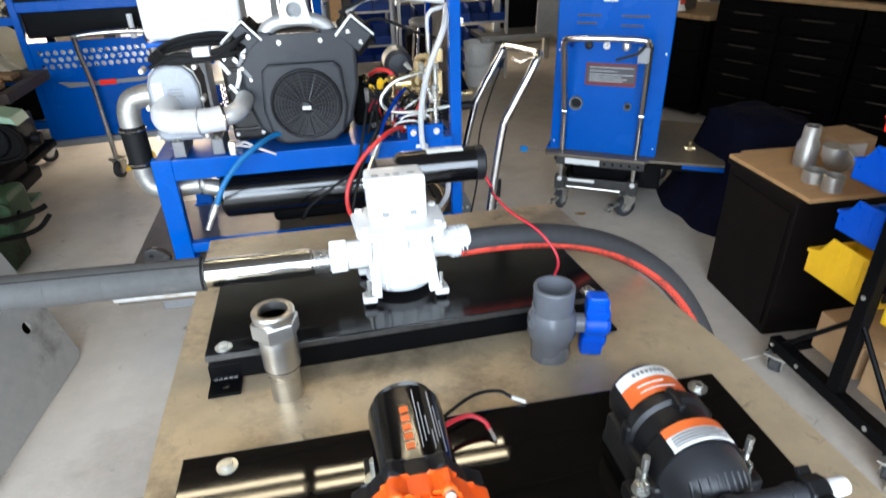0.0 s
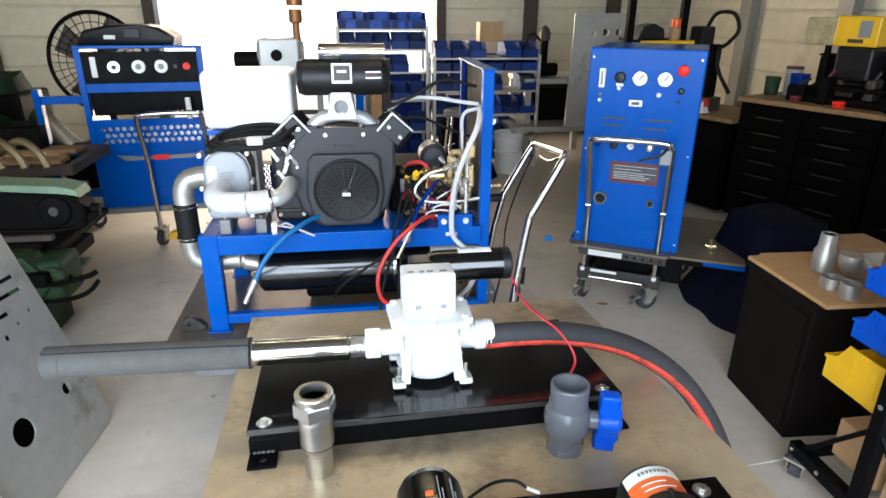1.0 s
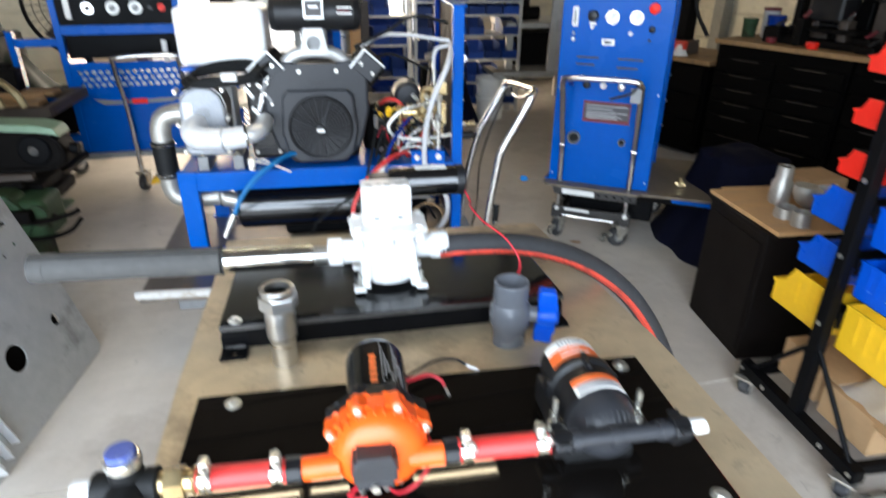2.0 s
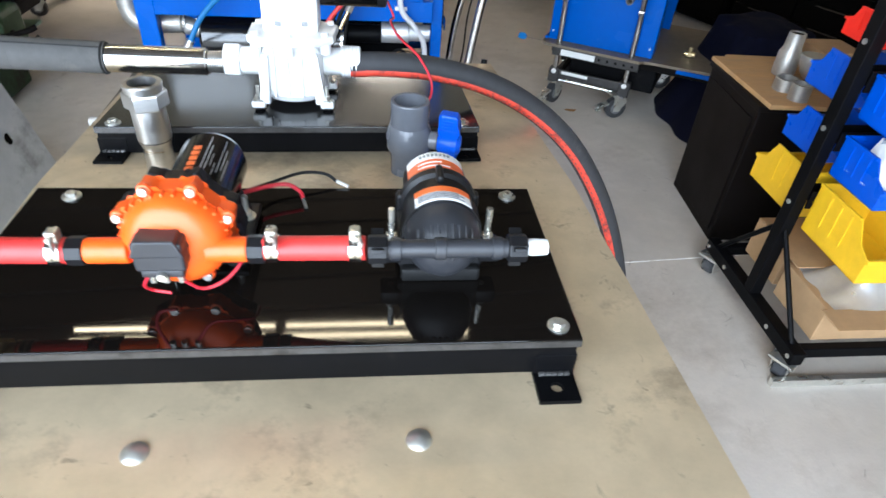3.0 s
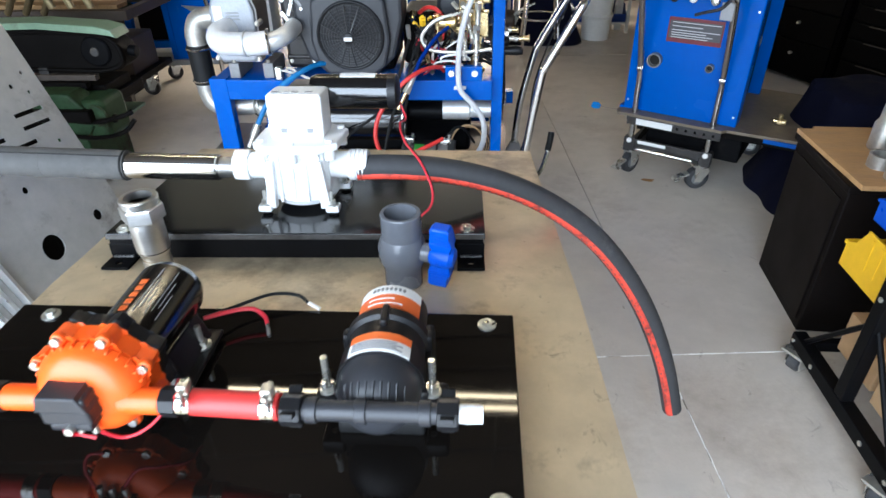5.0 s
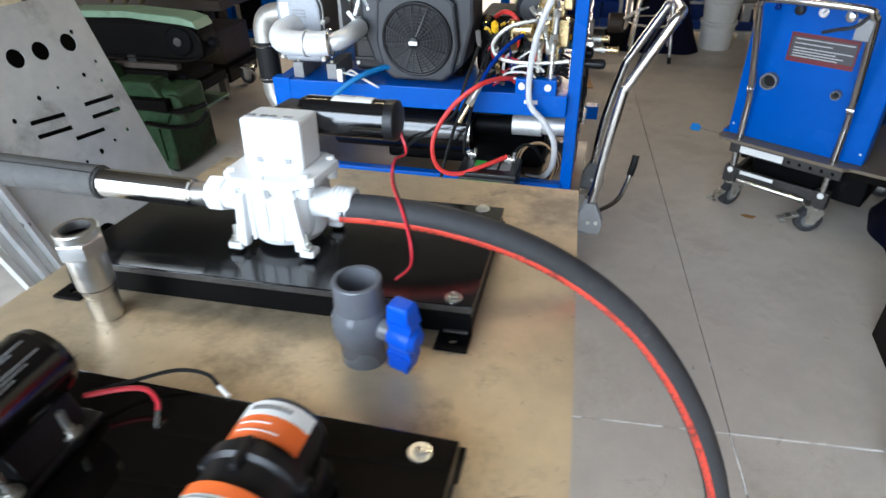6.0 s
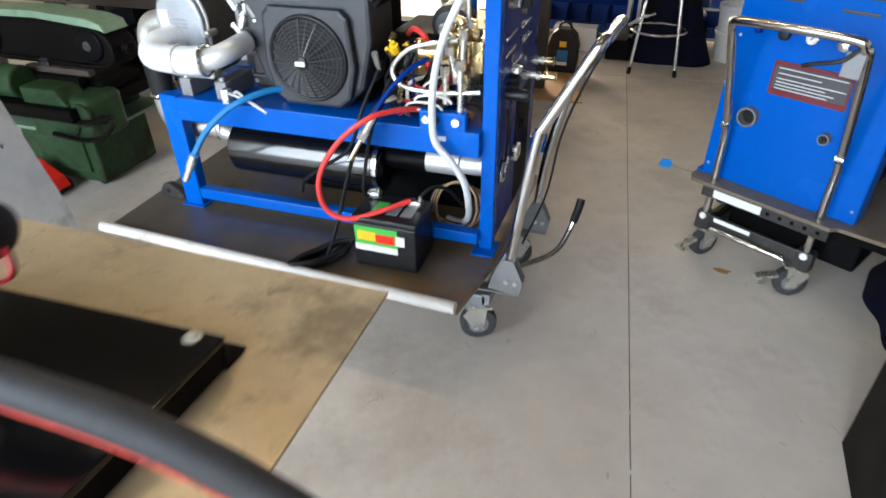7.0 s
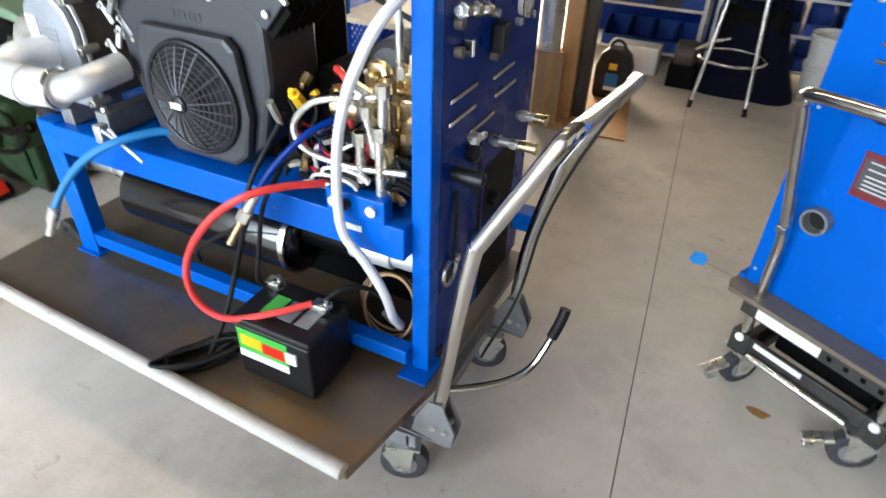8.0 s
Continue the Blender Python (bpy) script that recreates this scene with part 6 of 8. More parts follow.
bm = lathe(B(), [(0.0, 0.0), (0.001, 0.026), (0.004, 0.042), (0.010, 0.051), (0.019, 0.056), (0.030, 0.058)], (HX, 1.444, HZ), (HX, 2, HZ), 36)
part("front_dome", bm, ORANGE, op, "orange domed front cover")
for k in range(18):
    a = math.radians(-10 + k * 11.5)
    m = Matrix.Translation((HX, 1.463, HZ)) @ pose(0, 0, 0, 0, -math.degrees(a) + 90, 0)
    part("rib", box(B(), -0.0014, 0.0014, 0.002, 0.014, 0.047, 0.060, 0.0007, m), ORANGE, op)
part("rear_flange", prism(B(), [(c[0] * 0.98, c[1] * 0.98) for c in lobes], 1.502, 1.520, YP, 0.003), BLACK_PLASTIC, op)
for k in range(8):
    a = math.radians(k * 45 + 22)
    x, z = HX + 0.063 * math.cos(a), HZ + 0.063 * math.sin(a)
    boss = part("screw_boss", cyl(B(), (x, 1.4735, z), (x, 1.482, z), 0.0078, seg=14, bev=0.002), ORANGE, op)
    part("screw", cyl(B(), (x, 1.4685, z), (x, 1.4745, z), 0.0055, seg=10, bev=0.001), ZINC, boss)
for sx in (-1, 1):
    bm = cyl(B(), (OX + sx * 0.04, 1.458, 1.05), (OX + sx * 0.086, 1.458, 1.05), 0.0145, seg=20, bev=0.002)
    part("port", bm, ORANGE, op)
    bm = cyl(B(), (OX + sx * 0.086, 1.458, 1.05), (OX + sx * 0.104, 1.458, 1.05), 0.0165, seg=8, bev=0.001)
    cyl(bm, (OX + sx * 0.104, 1.458, 1.05), (OX + sx * 0.125, 1.458, 1.05), 0.0115, seg=16)
    part("hose_barb", bm, BLACK_PLASTIC, op)
bm = box(B(), 0.719, 0.771, 1.424, 1.452, 1.046, 1.082, 0.003)
switch = part("pressure_switch", bm, SHROUD, op, "dark grey pressure switch box")
part("switch_base", box(B(), 0.723, 0.767, 1.426, 1.455, 1.036, 1.046, 0.002), SHROUD, op)
bm = prism(B(), [(0.717, 1.066), (0.725, 1.087), (0.765, 1.087), (0.773, 1.066)], 1.4215, 1.455, XZ, 0.002)
part("switch_cap", bm, SHROUD, switch)
part("switch_screw", cyl(B(), (0.745, 1.420, 1.040), (0.745, 1.426, 1.040), 0.005, seg=10), ZINC, switch)
for x in (0.728, 0.742, 0.758):
    part("terminal", cyl(B(), (x, 1.44, 1.020), (x, 1.44, 1.036), 0.004, seg=8), ZINC, switch)
for pts in ([(0.725, 1.44, 1.03), (0.712, 1.45, 1.005), (0.715, 1.46, 0.99), (0.735, 1.46, 0.985)], [(0.755, 1.44, 1.025), (0.775, 1.45, 1.0), (0.80, 1.46, 1.005), (0.818, 1.48, 1.02), (0.82, 1.51, 1.03)]):
    part("red_wire", sweep(B(), pts, 0.002, seg=7), WIRE_RED, op)
bm = lathe(B(), [(0, 0.041), (0.004, 0.043), (0.125, 0.043), (0.136, 0.039), (0.14, 0.028), (0.14, 0.0)], (OX + 0.012, 1.52, 1.054), (OX + 0.012, 2, 1.054), 36)
mot = part("motor", bm, TANK_BLACK, op, "black cylinder motor with print")
for y0, y1, a0, a1, material in ((1.55, 1.62, -12, 0, ORANGE_LABEL), (1.55, 1.635, 10, 46, GREY_LIGHT)):
    if material is ORANGE_LABEL:
        for k in range(5):
            part("print_bar", arc_patch(OX + 0.012, 1.054, 0.0431, y0 + k * 0.013, y0 + k * 0.013 + 0.008, a0, a1, 6), material, mot)
    else:
        for k in range(7):
            part("print_bar", arc_patch(OX + 0.012, 1.054, 0.0431, y0 + 0.009 * (k % 3), y1 - 0.02 * (k % 4), a0 + k * 6, a0 + k * 6 + 1.1, 2), material, mot)
bm = box(B(), OX - 0.042, OX + 0.066, 1.52, 1.65, 0.978, 0.986, 0.002)
prism(bm, [(OX - 0.03, 0.986), (OX + 0.055, 0.986), (OX + 0.04, 1.03), (OX - 0.015, 1.03)], 1.55, 1.64, XZ, 0.003)
base = part("base_bracket", bm, BLACK_PLASTIC, op)
for x, y in ((OX - 0.031, 1.535), (OX + 0.051, 1.535), (OX - 0.031, 1.615), (OX + 0.051, 1.615)):
    part("rubber_foot", cyl(B(), (x, y, 0.972), (x, y, 0.980), 0.014, seg=16, bev=0.002), RUBBER_DARK, base)
    bm = cyl(B(), (x, y, 0.986), (x, y, 0.9885), 0.0125, seg=16)
    cyl(bm, (x, y, 0.988), (x, y, 0.995), 0.0078, seg=6)
    cyl(bm, (x, y, 0.994), (x, y, 1.020), 0.0046, seg=10, bev=0.001)
    part("stud", bm, ZINC, base, "zinc stud with nut")
part("red_lead", sweep(B(), [(0.785, 1.655, 1.0), (0.82, 1.676, 0.998), (0.845, 1.683, 0.996), (0.862, 1.677, 0.988), (0.867, 1.669, 0.981)], 0.0032, seg=8), WIRE_RED, op)
part("lead_tip", cyl(B(), (0.867, 1.670, 0.982), (0.872, 1.655, 0.9735), 0.0026, seg=7), ZINC, op, "bare wire end")
part("black_lead", sweep(B(), [(0.785, 1.665, 0.995), (0.82, 1.70, 0.99), (0.86, 1.722, 0.993), (0.895, 1.728, 0.988), (0.914, 1.721, 0.978)], 0.0025, seg=8), RUBBER_DARK, op)
part("lead_tip", cyl(B(), (0.913, 1.7215, 0.9785), (0.931, 1.713, 0.9745), 0.0030, seg=7), WHITE_LABEL, op, "white crimped wire end")

# Small black pump beside it.
BX, BZ = 1.054, 1.034
bp = thing("black_pump", "small black pump with orange and white labels on the stand", "pump", (BX, 1.55, 0.972))
bm = lathe(B(), [(0.0, 0.0), (0.002, 0.018), (0.010, 0.033), (0.024, 0.044), (0.04, 0.049), (0.055, 0.050)], (BX, 1.452, BZ), (BX, 2, BZ), 40)
dome = part("front_dome", bm, SHROUD, bp, "ribbed black dome cover")
for k in range(-4, 5):
    x = BX + k * 0.0085
    reach = math.sqrt(max(0.0, 0.046 ** 2 - (k * 0.0085) ** 2))
    pts = []
    for j in range(7):
        z = BZ + 0.002 + (reach * 0.85) * j / 6
        rr = math.hypot(x - BX, z - BZ)
        y = 1.452 + 0.055 * (1 - math.sqrt(max(0.0, 1 - (rr / 0.0505) ** 2))) * 0.95
        pts.append((x, y - 0.0006, z))
    part("cooling_rib", sweep(B(), pts, 0.0021, seg=6, steps=3), SHROUD, dome)
bm = lathe(B(), [(0, 0.053), (0.03, 0.053), (0.034, 0.049)], (BX, 1.506, BZ), (BX, 2, BZ), 36)
collar = part("collar", bm, BLACK_PLASTIC, bp)
bm = lathe(B(), [(0, 0.047), (0.012, 0.049), (0.03, 0.049), (0.034, 0.054), (0.046, 0.054), (0.05, 0.046), (0.10, 0.046), (0.108, 0.041), (0.11, 0.0)], (BX, 1.535, BZ), (BX, 2, BZ), 36)
part("motor", bm, BLACK_PLASTIC, bp, "black ribbed motor")
for sx in (-1, 1):
    part("collar_ear", box(B(), BX + sx * 0.052 - 0.006, BX + sx * 0.052 + 0.006, 1.568, 1.584, BZ - 0.02, BZ + 0.018, 0.005), BLACK_PLASTIC, collar)
    part("saddle", box(B(), BX + sx * 0.036 - 0.018, BX + sx * 0.036 + 0.018, 1.50, 1.62, 0.984, 1.03, 0.006), BLACK_PLASTIC, bp)
part("top_rib", box(B(), BX - 0.005, BX + 0.005, 1.552, 1.586, BZ + 0.045, BZ + 0.058, 0.004), BLACK_PLASTIC, collar)
part("front_label", arc_patch(BX, BZ, 0.0532, 1.5255, 1.537, -42, 42), ORANGE_LABEL, bp, "orange label band")
part("front_label", arc_patch(BX, BZ, 0.0532, 1.507, 1.525, -42, 42), WHITE_LABEL, bp, "white label band")
for k in range(4):
    part("print_line", arc_patch(BX, BZ, 0.0546, 1.510 + k * 0.0036, 1.5110 + k * 0.0036, -36, 30 - 8 * (k % 2)), GREY_PRINT, bp)
part("rear_label", arc_patch(BX, BZ, 0.0462, 1.590, 1.616, -60, 55), ORANGE_LABEL, bp, "orange label band")
part("rear_label", arc_patch(BX, BZ, 0.0462, 1.617, 1.634, -60, 55), WHITE_LABEL, bp, "white label band")
for k in range(8):
    part("print_bar", arc_patch(BX, BZ, 0.0476, 1.6225, 1.6275, -30 + k * 7, -30 + k * 7 + 4.5, 2), GREY_PRINT, bp)
for k in range(2):
    part("print_line", arc_patch(BX, BZ, 0.0476, 1.597 + k * 0.009, 1.598 + k * 0.009, -34, 22 - 14 * k), WHITE_LABEL, bp)
bm = cyl(B(), (0.968, 1.443, 1.060), (1.128, 1.443, 1.060), 0.0108, seg=20)
for x in (0.995, 1.045, 1.11):
    cyl(bm, (x - 0.006, 1.443, 1.060), (x + 0.006, 1.443, 1.060), 0.0132, seg=16, bev=0.001)
man = part("manifold", bm, SHROUD, bp, "black pump manifold")
for x0 in (0.964, 1.122):
    bm = cyl(B(), (x0, 1.443, 1.060), (x0 + 0.022, 1.443, 1.060), 0.0165, seg=8, bev=0.002)
    for a in (60, 180, 300):
        box(bm, x0 + 0.004, x0 + 0.018, -0.0025, 0.0025, 0.015, 0.025, 0.001, Matrix.Translation((0, 1.443, 1.060)) @ pose(0, 0, 0, a, 0, 0))
    part("wing_nut", bm, BLACK_PLASTIC, man)
part("white_stub", lathe(B(), [(0, 0.0095), (0.012, 0.010), (0.026, 0.0092), (0.026, 0.0065), (0.018, 0.0065)], (1.142, 1.443, 1.061), (2, 1.443, 1.061), 20), WHITE_PLASTIC, man, "white plastic hose stub")
for x in (0.992, 1.112):
    bm = cyl(B(), (x, 1.512, 0.994), (x, 1.512, 1.068), 0.0042, seg=8)
    cyl(bm, (x, 1.512, 1.018), (x, 1.512, 1.021), 0.010, seg=14)
    cyl(bm, (x, 1.512, 1.021), (x, 1.512, 1.030), 0.0082, seg=6)
    box(bm, x - 0.002, x + 0.002, 1.500, 1.524, 1.026, 1.040, 0.001)
    part("stud", bm, ZINC, bp, "zinc stud with wing nut")
part("base_block", box(B(), BX - 0.050, BX + 0.050, 1.488, 1.63, 0.972, 0.992, 0.004), RUBBER_DARK, bp, "black moulded base")
for sx in (-1, 1):
    part("base_ear", box(B(), BX + sx * 0.062 - 0.014, BX + sx * 0.062 + 0.014, 1.495, 1.53, 0.996, 1.018, 0.005), BLACK_PLASTIC, bp)

for ob in bp.children:
    if ob.name.split(".")[0] in ("front_dome", "collar", "motor", "front_label", "rear_label", "print_line", "print_bar"):
        ob.scale = (0.94, 1, 0.94)
        ob.location.z = (BZ - 0.972) * 0.06

# Red hoses between the pumps, and the brass and tee on the left end.
link = thing("red_hose", "short red rubber hose joining the two pumps", "hose", (0.905, 1.455, 1.03), group="red hoses")
part("hose", cyl(B(), (0.846, 1.458, 1.051), (0.962, 1.447, 1.059), 0.0142, seg=24, bev=0.002), RED_HOSE, link)
clamp_ring(link, 0.858, 1.457, 1.0515, 0.0145)
clamp_ring(link, 0.95, 1.448, 1.058, 0.0145)
feed = thing("red_hose", "short red rubber hose on the orange pump inlet", "hose", (0.59, 1.458, 1.03), group="red hoses")
part("hose", cyl(B(), (0.538, 1.458, 1.052), (0.642, 1.458, 1.05), 0.0145, seg=24, bev=0.002), RED_HOSE, feed)
clamp_ring(feed, 0.550, 1.458, 1.052, 0.0148)
clamp_ring(feed, 0.630, 1.458, 1.05, 0.0148)
tee = thing("tee_fitting", "black tee with brass nipple and white cap on the hose", "pipe fitting", (0.43, 1.458, 1.02))
bm = cyl(B(), (0.46, 1.458, 1.052), (0.515, 1.458, 1.052), 0.014, seg=20)
cyl(bm, (0.47, 1.458, 1.052), (0.492, 1.458, 1.052), 0.0195, seg=6, bev=0.001)
for k in range(3):
    ring(bm, (0.502 + k * 0.007, 1.458, 1.052), (1, 0, 0), 0.0145, 0.0022, 22, 6)
part("brass_nipple", bm, BRASS, tee)
bm = lathe(B(), [(0, 0.018), (0.002, 0.021), (0.07, 0.021), (0.072, 0.018)], (0.392, 1.458, 1.052), (2, 1.458, 1.052), 24)
cyl(bm, (0.43, 1.42, 1.047), (0.43, 1.46, 1.052), 0.0225, seg=24, bev=0.002)
cyl(bm, (0.43, 1.46, 1.05), (0.43, 1.46, 1.085), 0.019, seg=22, bev=0.002)
part("tee_body", bm, RUBBER_DARK, tee)
part("white_cap", cyl(B(), (0.43, 1.414, 1.046), (0.43, 1.421, 1.047), 0.0205, seg=26, bev=0.002), WHITE_PLASTIC, tee, "white round cap")
bm = cyl(B(), (0.43, 1.46, 1.085), (0.43, 1.46, 1.098), 0.0205, seg=24, bev=0.002)
part("zinc_collar", bm, ZINC, tee)
part("blue_cap", cyl(B(), (0.43, 1.46, 1.098), (0.43, 1.46, 1.107), 0.0165, seg=24, bev=0.003), CAP_BLUE, tee, "worn blue plastic cap")
part("end_stub", cyl(B(), (0.37, 1.458, 1.052), (0.394, 1.458, 1.052), 0.014, seg=20, bev=0.002), WHITE_PLASTIC, tee)

tee.location.x += 0.035

# ---- left side: leaning plate, aluminium, band saw ----
lean = thing("steel_plate", "mill-grey steel plate with holes and slots, leaning upright", "steel plate", (-0.43, 3.0, 0))
E1 = Vector((0.097, 0.9953, 0)).normalized()
NV = Vector((0.9539, -0.0928, 0.2856)).normalized()
E2 = NV.cross(E1).normalized()
LP = Matrix((E1, E2, NV)).transposed().to_4x4()
LP.translation = Vector((-0.40, 3.374, 0.004))


def on_plate(y, z):
    """Plate metres of a point at depth y and height z."""
    b = z / E2.z
    return (y - 3.374 - E2.y * b) / E1.y, b


holes = [round_hole(*on_plate(2.968, 0.246), 0.052, 26), round_hole(*on_plate(3.241, 0.241), 0.024)]
for y in (3.262, 3.138, 3.034, 2.93):
    holes.append(round_hole(*on_plate(y, 0.92), 0.034, 22))
for y0, z0, y1, z1 in ((2.944, 0.714, 3.088, 0.700), (2.940, 0.664, 3.085, 0.650), (3.18, 0.704, 3.323, 0.694), (3.182, 0.653, 3.323, 0.643), (3.07, 0.608, 3.207, 0.597)):
    a, b = on_plate(y0, z0), on_plate(y1, z1)
    holes.append(slot_hole(*a, *b, 0.016))
for y, z, r in ((3.33, 0.83, 0.008), (3.25, 0.80, 0.010), (3.12, 0.79, 0.007), (3.03, 0.78, 0.010), (3.31, 0.76, 0.008), (3.14, 0.53, 0.012), (3.22, 0.545, 0.008), (3.30, 0.56, 0.009), (3.06, 0.52, 0.008), (3.02, 0.47, 0.014), (2.90, 0.74, 0.010), (3.30, 0.95, 0.010)):
    holes.append(round_hole(*on_plate(y, z), r, 12))
part("sheet", plate_holes(B(), [(-0.78, 0.0), (-0.03, 0.0), (0.0, 0.02), (0.005, 0.30), (-0.02, 1.10), (-0.05, 1.13), (-0.78, 1.13)], holes, 0.006, LP), PLATE_STEEL, lean)
# Added dark sheet that puts shade into the plate's holes and slots.
board = thing("backing_board", "dark sheet added behind the steel plate to shade its holes", "board", (-0.5, 3.0, 0))
part("board", box(B(), -0.70, -0.06, 0.02, 1.02, -0.075, -0.055, 0.002, LP), DARK, board)
for k in range(3):
    ch = thing("aluminium_angle", "bright aluminium angle bar leaning on the steel plate", "metal bar", (-0.46, 2.66, 0), group="leaning bars")
    m = LP @ Matrix.Translation((-0.64 - 0.055 * k, 0.06 - 0.02 * k, 0.008)) @ pose(0, 0, 0, 0, 0, 4 + 2 * k)
    bm = box(B(), -0.018, 0.018, 0, 1.0, 0.0, 0.003, 0, m)
    box(bm, -0.018, -0.015, 0, 1.0, 0.0032, 0.034, 0, m)
    part("bar", bm, ALU, ch)

saw = thing("band_saw", "green horizontal band saw with dark cast bow", "band saw", (-0.95, 4.1, 0))
part("base", box(B(), -1.40, -0.92, 3.97, 4.36, 0.02, 0.47, 0.015), GREEN, saw, "green sheet-metal base")
part("base_door", box(B(), -1.30, -0.98, 3.955, 3.972, 0.08, 0.40, 0.006), GREEN, saw)
part("bed", box(B(), -1.45, -0.70, 3.72, 4.28, 0.47, 0.53, 0.01), DARK, saw)
part("vice", box(B(), -0.95, -0.72, 3.95, 4.2, 0.53, 0.585, 0.008), DARK, saw)
part("drive_motor", cyl(B(), (-1.25, 3.82, 0.60), (-1.03, 3.82, 0.60), 0.075, seg=24, bev=0.012), GREEN, saw)
bm = prism(B(), [(-1.50, 0.80), (-1.30, 0.85), (-0.95, 0.86), (-0.70, 0.85), (-0.62, 0.82), (-0.577, 0.775), (-0.567, 0.73), (-0.577, 0.69), (-0.61, 0.665), (-0.70, 0.65), (-0.85, 0.655), (-1.2, 0.66), (-1.5, 0.66)], 3.94, 4.08, XZ, 0.012)
bow = part("bow", bm, DARK, saw, "dark greasy saw bow")
bm = prism(B(), [(-1.50, 0.85), (-1.30, 0.888), (-0.95, 0.895), (-0.66, 0.878), (-0.59, 0.858), (-0.572, 0.822), (-0.60, 0.834), (-0.66, 0.849), (-0.95, 0.866), (-1.30, 0.858), (-1.50, 0.82)], 3.915, 4.06, XZ, 0.006)
part("bow_cover", bm, GREEN_PALE, saw, "pale green bow cover")
gear_case = part("gear_case", box(B(), -0.92, -0.66, 3.78, 4.0, 0.36, 0.56, 0.03, seg=3), GREEN, saw, "green cast gear case")
part("gear_cap", cyl(B(), (-0.70, 3.765, 0.49), (-0.70, 3.785, 0.49), 0.055, seg=24, bev=0.006), GREEN, gear_case)
part("drain_plug", cyl(B(), (-0.665, 3.85, 0.45), (-0.650, 3.85, 0.45), 0.022, seg=16, bev=0.004), BLACK, gear_case)
part("chip_tray", box(B(), -1.42, -0.78, 3.86, 4.38, 0.335, 0.352, 0.004), GREEN_PALE, saw, "pale worn tray edge")
part("neck", prism(B(), [(-1.0, 0.36), (-0.78, 0.36), (-0.70, 0.47), (-0.80, 0.60), (-1.0, 0.60)], 3.76, 3.90, XZ, 0.012), GREEN, saw, "green cast neck")
part("bow_rim", sweep(B(), [(-1.45, 3.935, 0.81), (-1.2, 3.935, 0.845), (-0.95, 3.935, 0.848), (-0.70, 3.935, 0.838), (-0.605, 3.935, 0.80), (-0.58, 3.935, 0.74), (-0.60, 3.935, 0.69), (-0.70, 3.935, 0.664), (-0.95, 3.935, 0.668), (-1.3, 3.935, 0.674)], 0.011, seg=8), DARK, bow, "raised greasy rim of the bow")
for x, r in ((-0.70, 0.072), (-1.30, 0.075)):
    w = part("saw_wheel", lathe(B(), [(0.0, r * 0.3), (0.0, r * 0.9), (0.006, r), (0.014, r), (0.02, r * 0.9), (0.022, 0.0)], (x, 3.945, 0.757), (x, 0, 0.757), 30), BLACK, bow)
    part("wheel_hub", cyl(B(), (x, 3.918, 0.757), (x, 3.93, 0.757), 0.022, seg=14, bev=0.003), IRON, w)
part("blade_guide", box(B(), -1.02, -0.97, 3.925, 3.955, 0.56, 0.68, 0.004), IRON, bow)
part("tension_knob", cyl(B(), (-0.567, 4.0, 0.745), (-0.53, 4.0, 0.742), 0.028, seg=12, bev=0.004), BLACK, bow)
for pts, r in (([(-0.85, 3.78, 0.46), (-0.68, 3.75, 0.47), (-0.54, 3.74, 0.505), (-0.50, 3.76, 0.52)], 0.012), ([(-0.86, 3.74, 0.40), (-0.68, 3.72, 0.40), (-0.55, 3.72, 0.43), (-0.49, 3.74, 0.485)], 0.011)):
    part("lever", sweep(B(), pts, r, seg=9), DARK, saw)
for x, y in ((-1.34, 4.01), (-0.97, 4.01), (-1.34, 4.31), (-0.97, 4.31)):
    part("wheel", cyl(B(), (x, y - 0.02, 0.035), (x, y + 0.02, 0.035), 0.035, seg=16, bev=0.005), RUBBER_DARK, saw)
stock = random.Random(11)
for k in range(5):
    z = 0.53 + 0.03 * k
    ob = thing("metal_offcut", "rusty brown steel offcut lying on the saw bed", "offcut", (-1.1 + 0.06 * k, 4.0, z), group="offcuts")
    part("bar", box(B(), -1.25 + 0.05 * k, -0.85 + 0.04 * k, 3.82 + 0.03 * k, 3.86 + 0.03 * k, z, z + 0.028, 0.003), COLUMN if k % 2 else DARK, ob)
guide = thing("brass_tubes", "bent yellowish steel tubes lying over the saw", "tubing", (-1.05, 4.2, 0.9))
for k in range(3):
    part("tube", sweep(B(), [(-1.35 + 0.1 * k, 4.30, 0.86), (-1.2 + 0.1 * k, 4.2, 0.98), (-1.08 + 0.1 * k, 4.15, 1.04), (-1.0 + 0.1 * k, 4.12, 0.99), (-0.97 + 0.1 * k, 4.12, 0.92)], 0.018, seg=10), mat("dull_brass_tube", (0.22, 0.17, 0.09), 0.4, metal=0.8) if k == 0 else MATS["dull_brass_tube"], guide)
redjack = thing("floor_jack", "red hydraulic jack on the floor by the saw", "jack", (-1.2, 3.83, 0))
bm = prism(B(), [(-1.32, 0.04), (-1.06, 0.04), (-1.08, 0.09), (-1.20, 0.17), (-1.30, 0.14)], 3.77, 3.88, XZ, 0.006)
part("body", bm, RED, redjack)
part("wheel", cyl(B(), (-1.10, 3.75, 0.035), (-1.10, 3.90, 0.035), 0.035, seg=16), RUBBER_DARK, redjack)
part("wheel", cyl(B(), (-1.28, 3.75, 0.035), (-1.28, 3.90, 0.035), 0.035, seg=16), RUBBER_DARK, redjack)

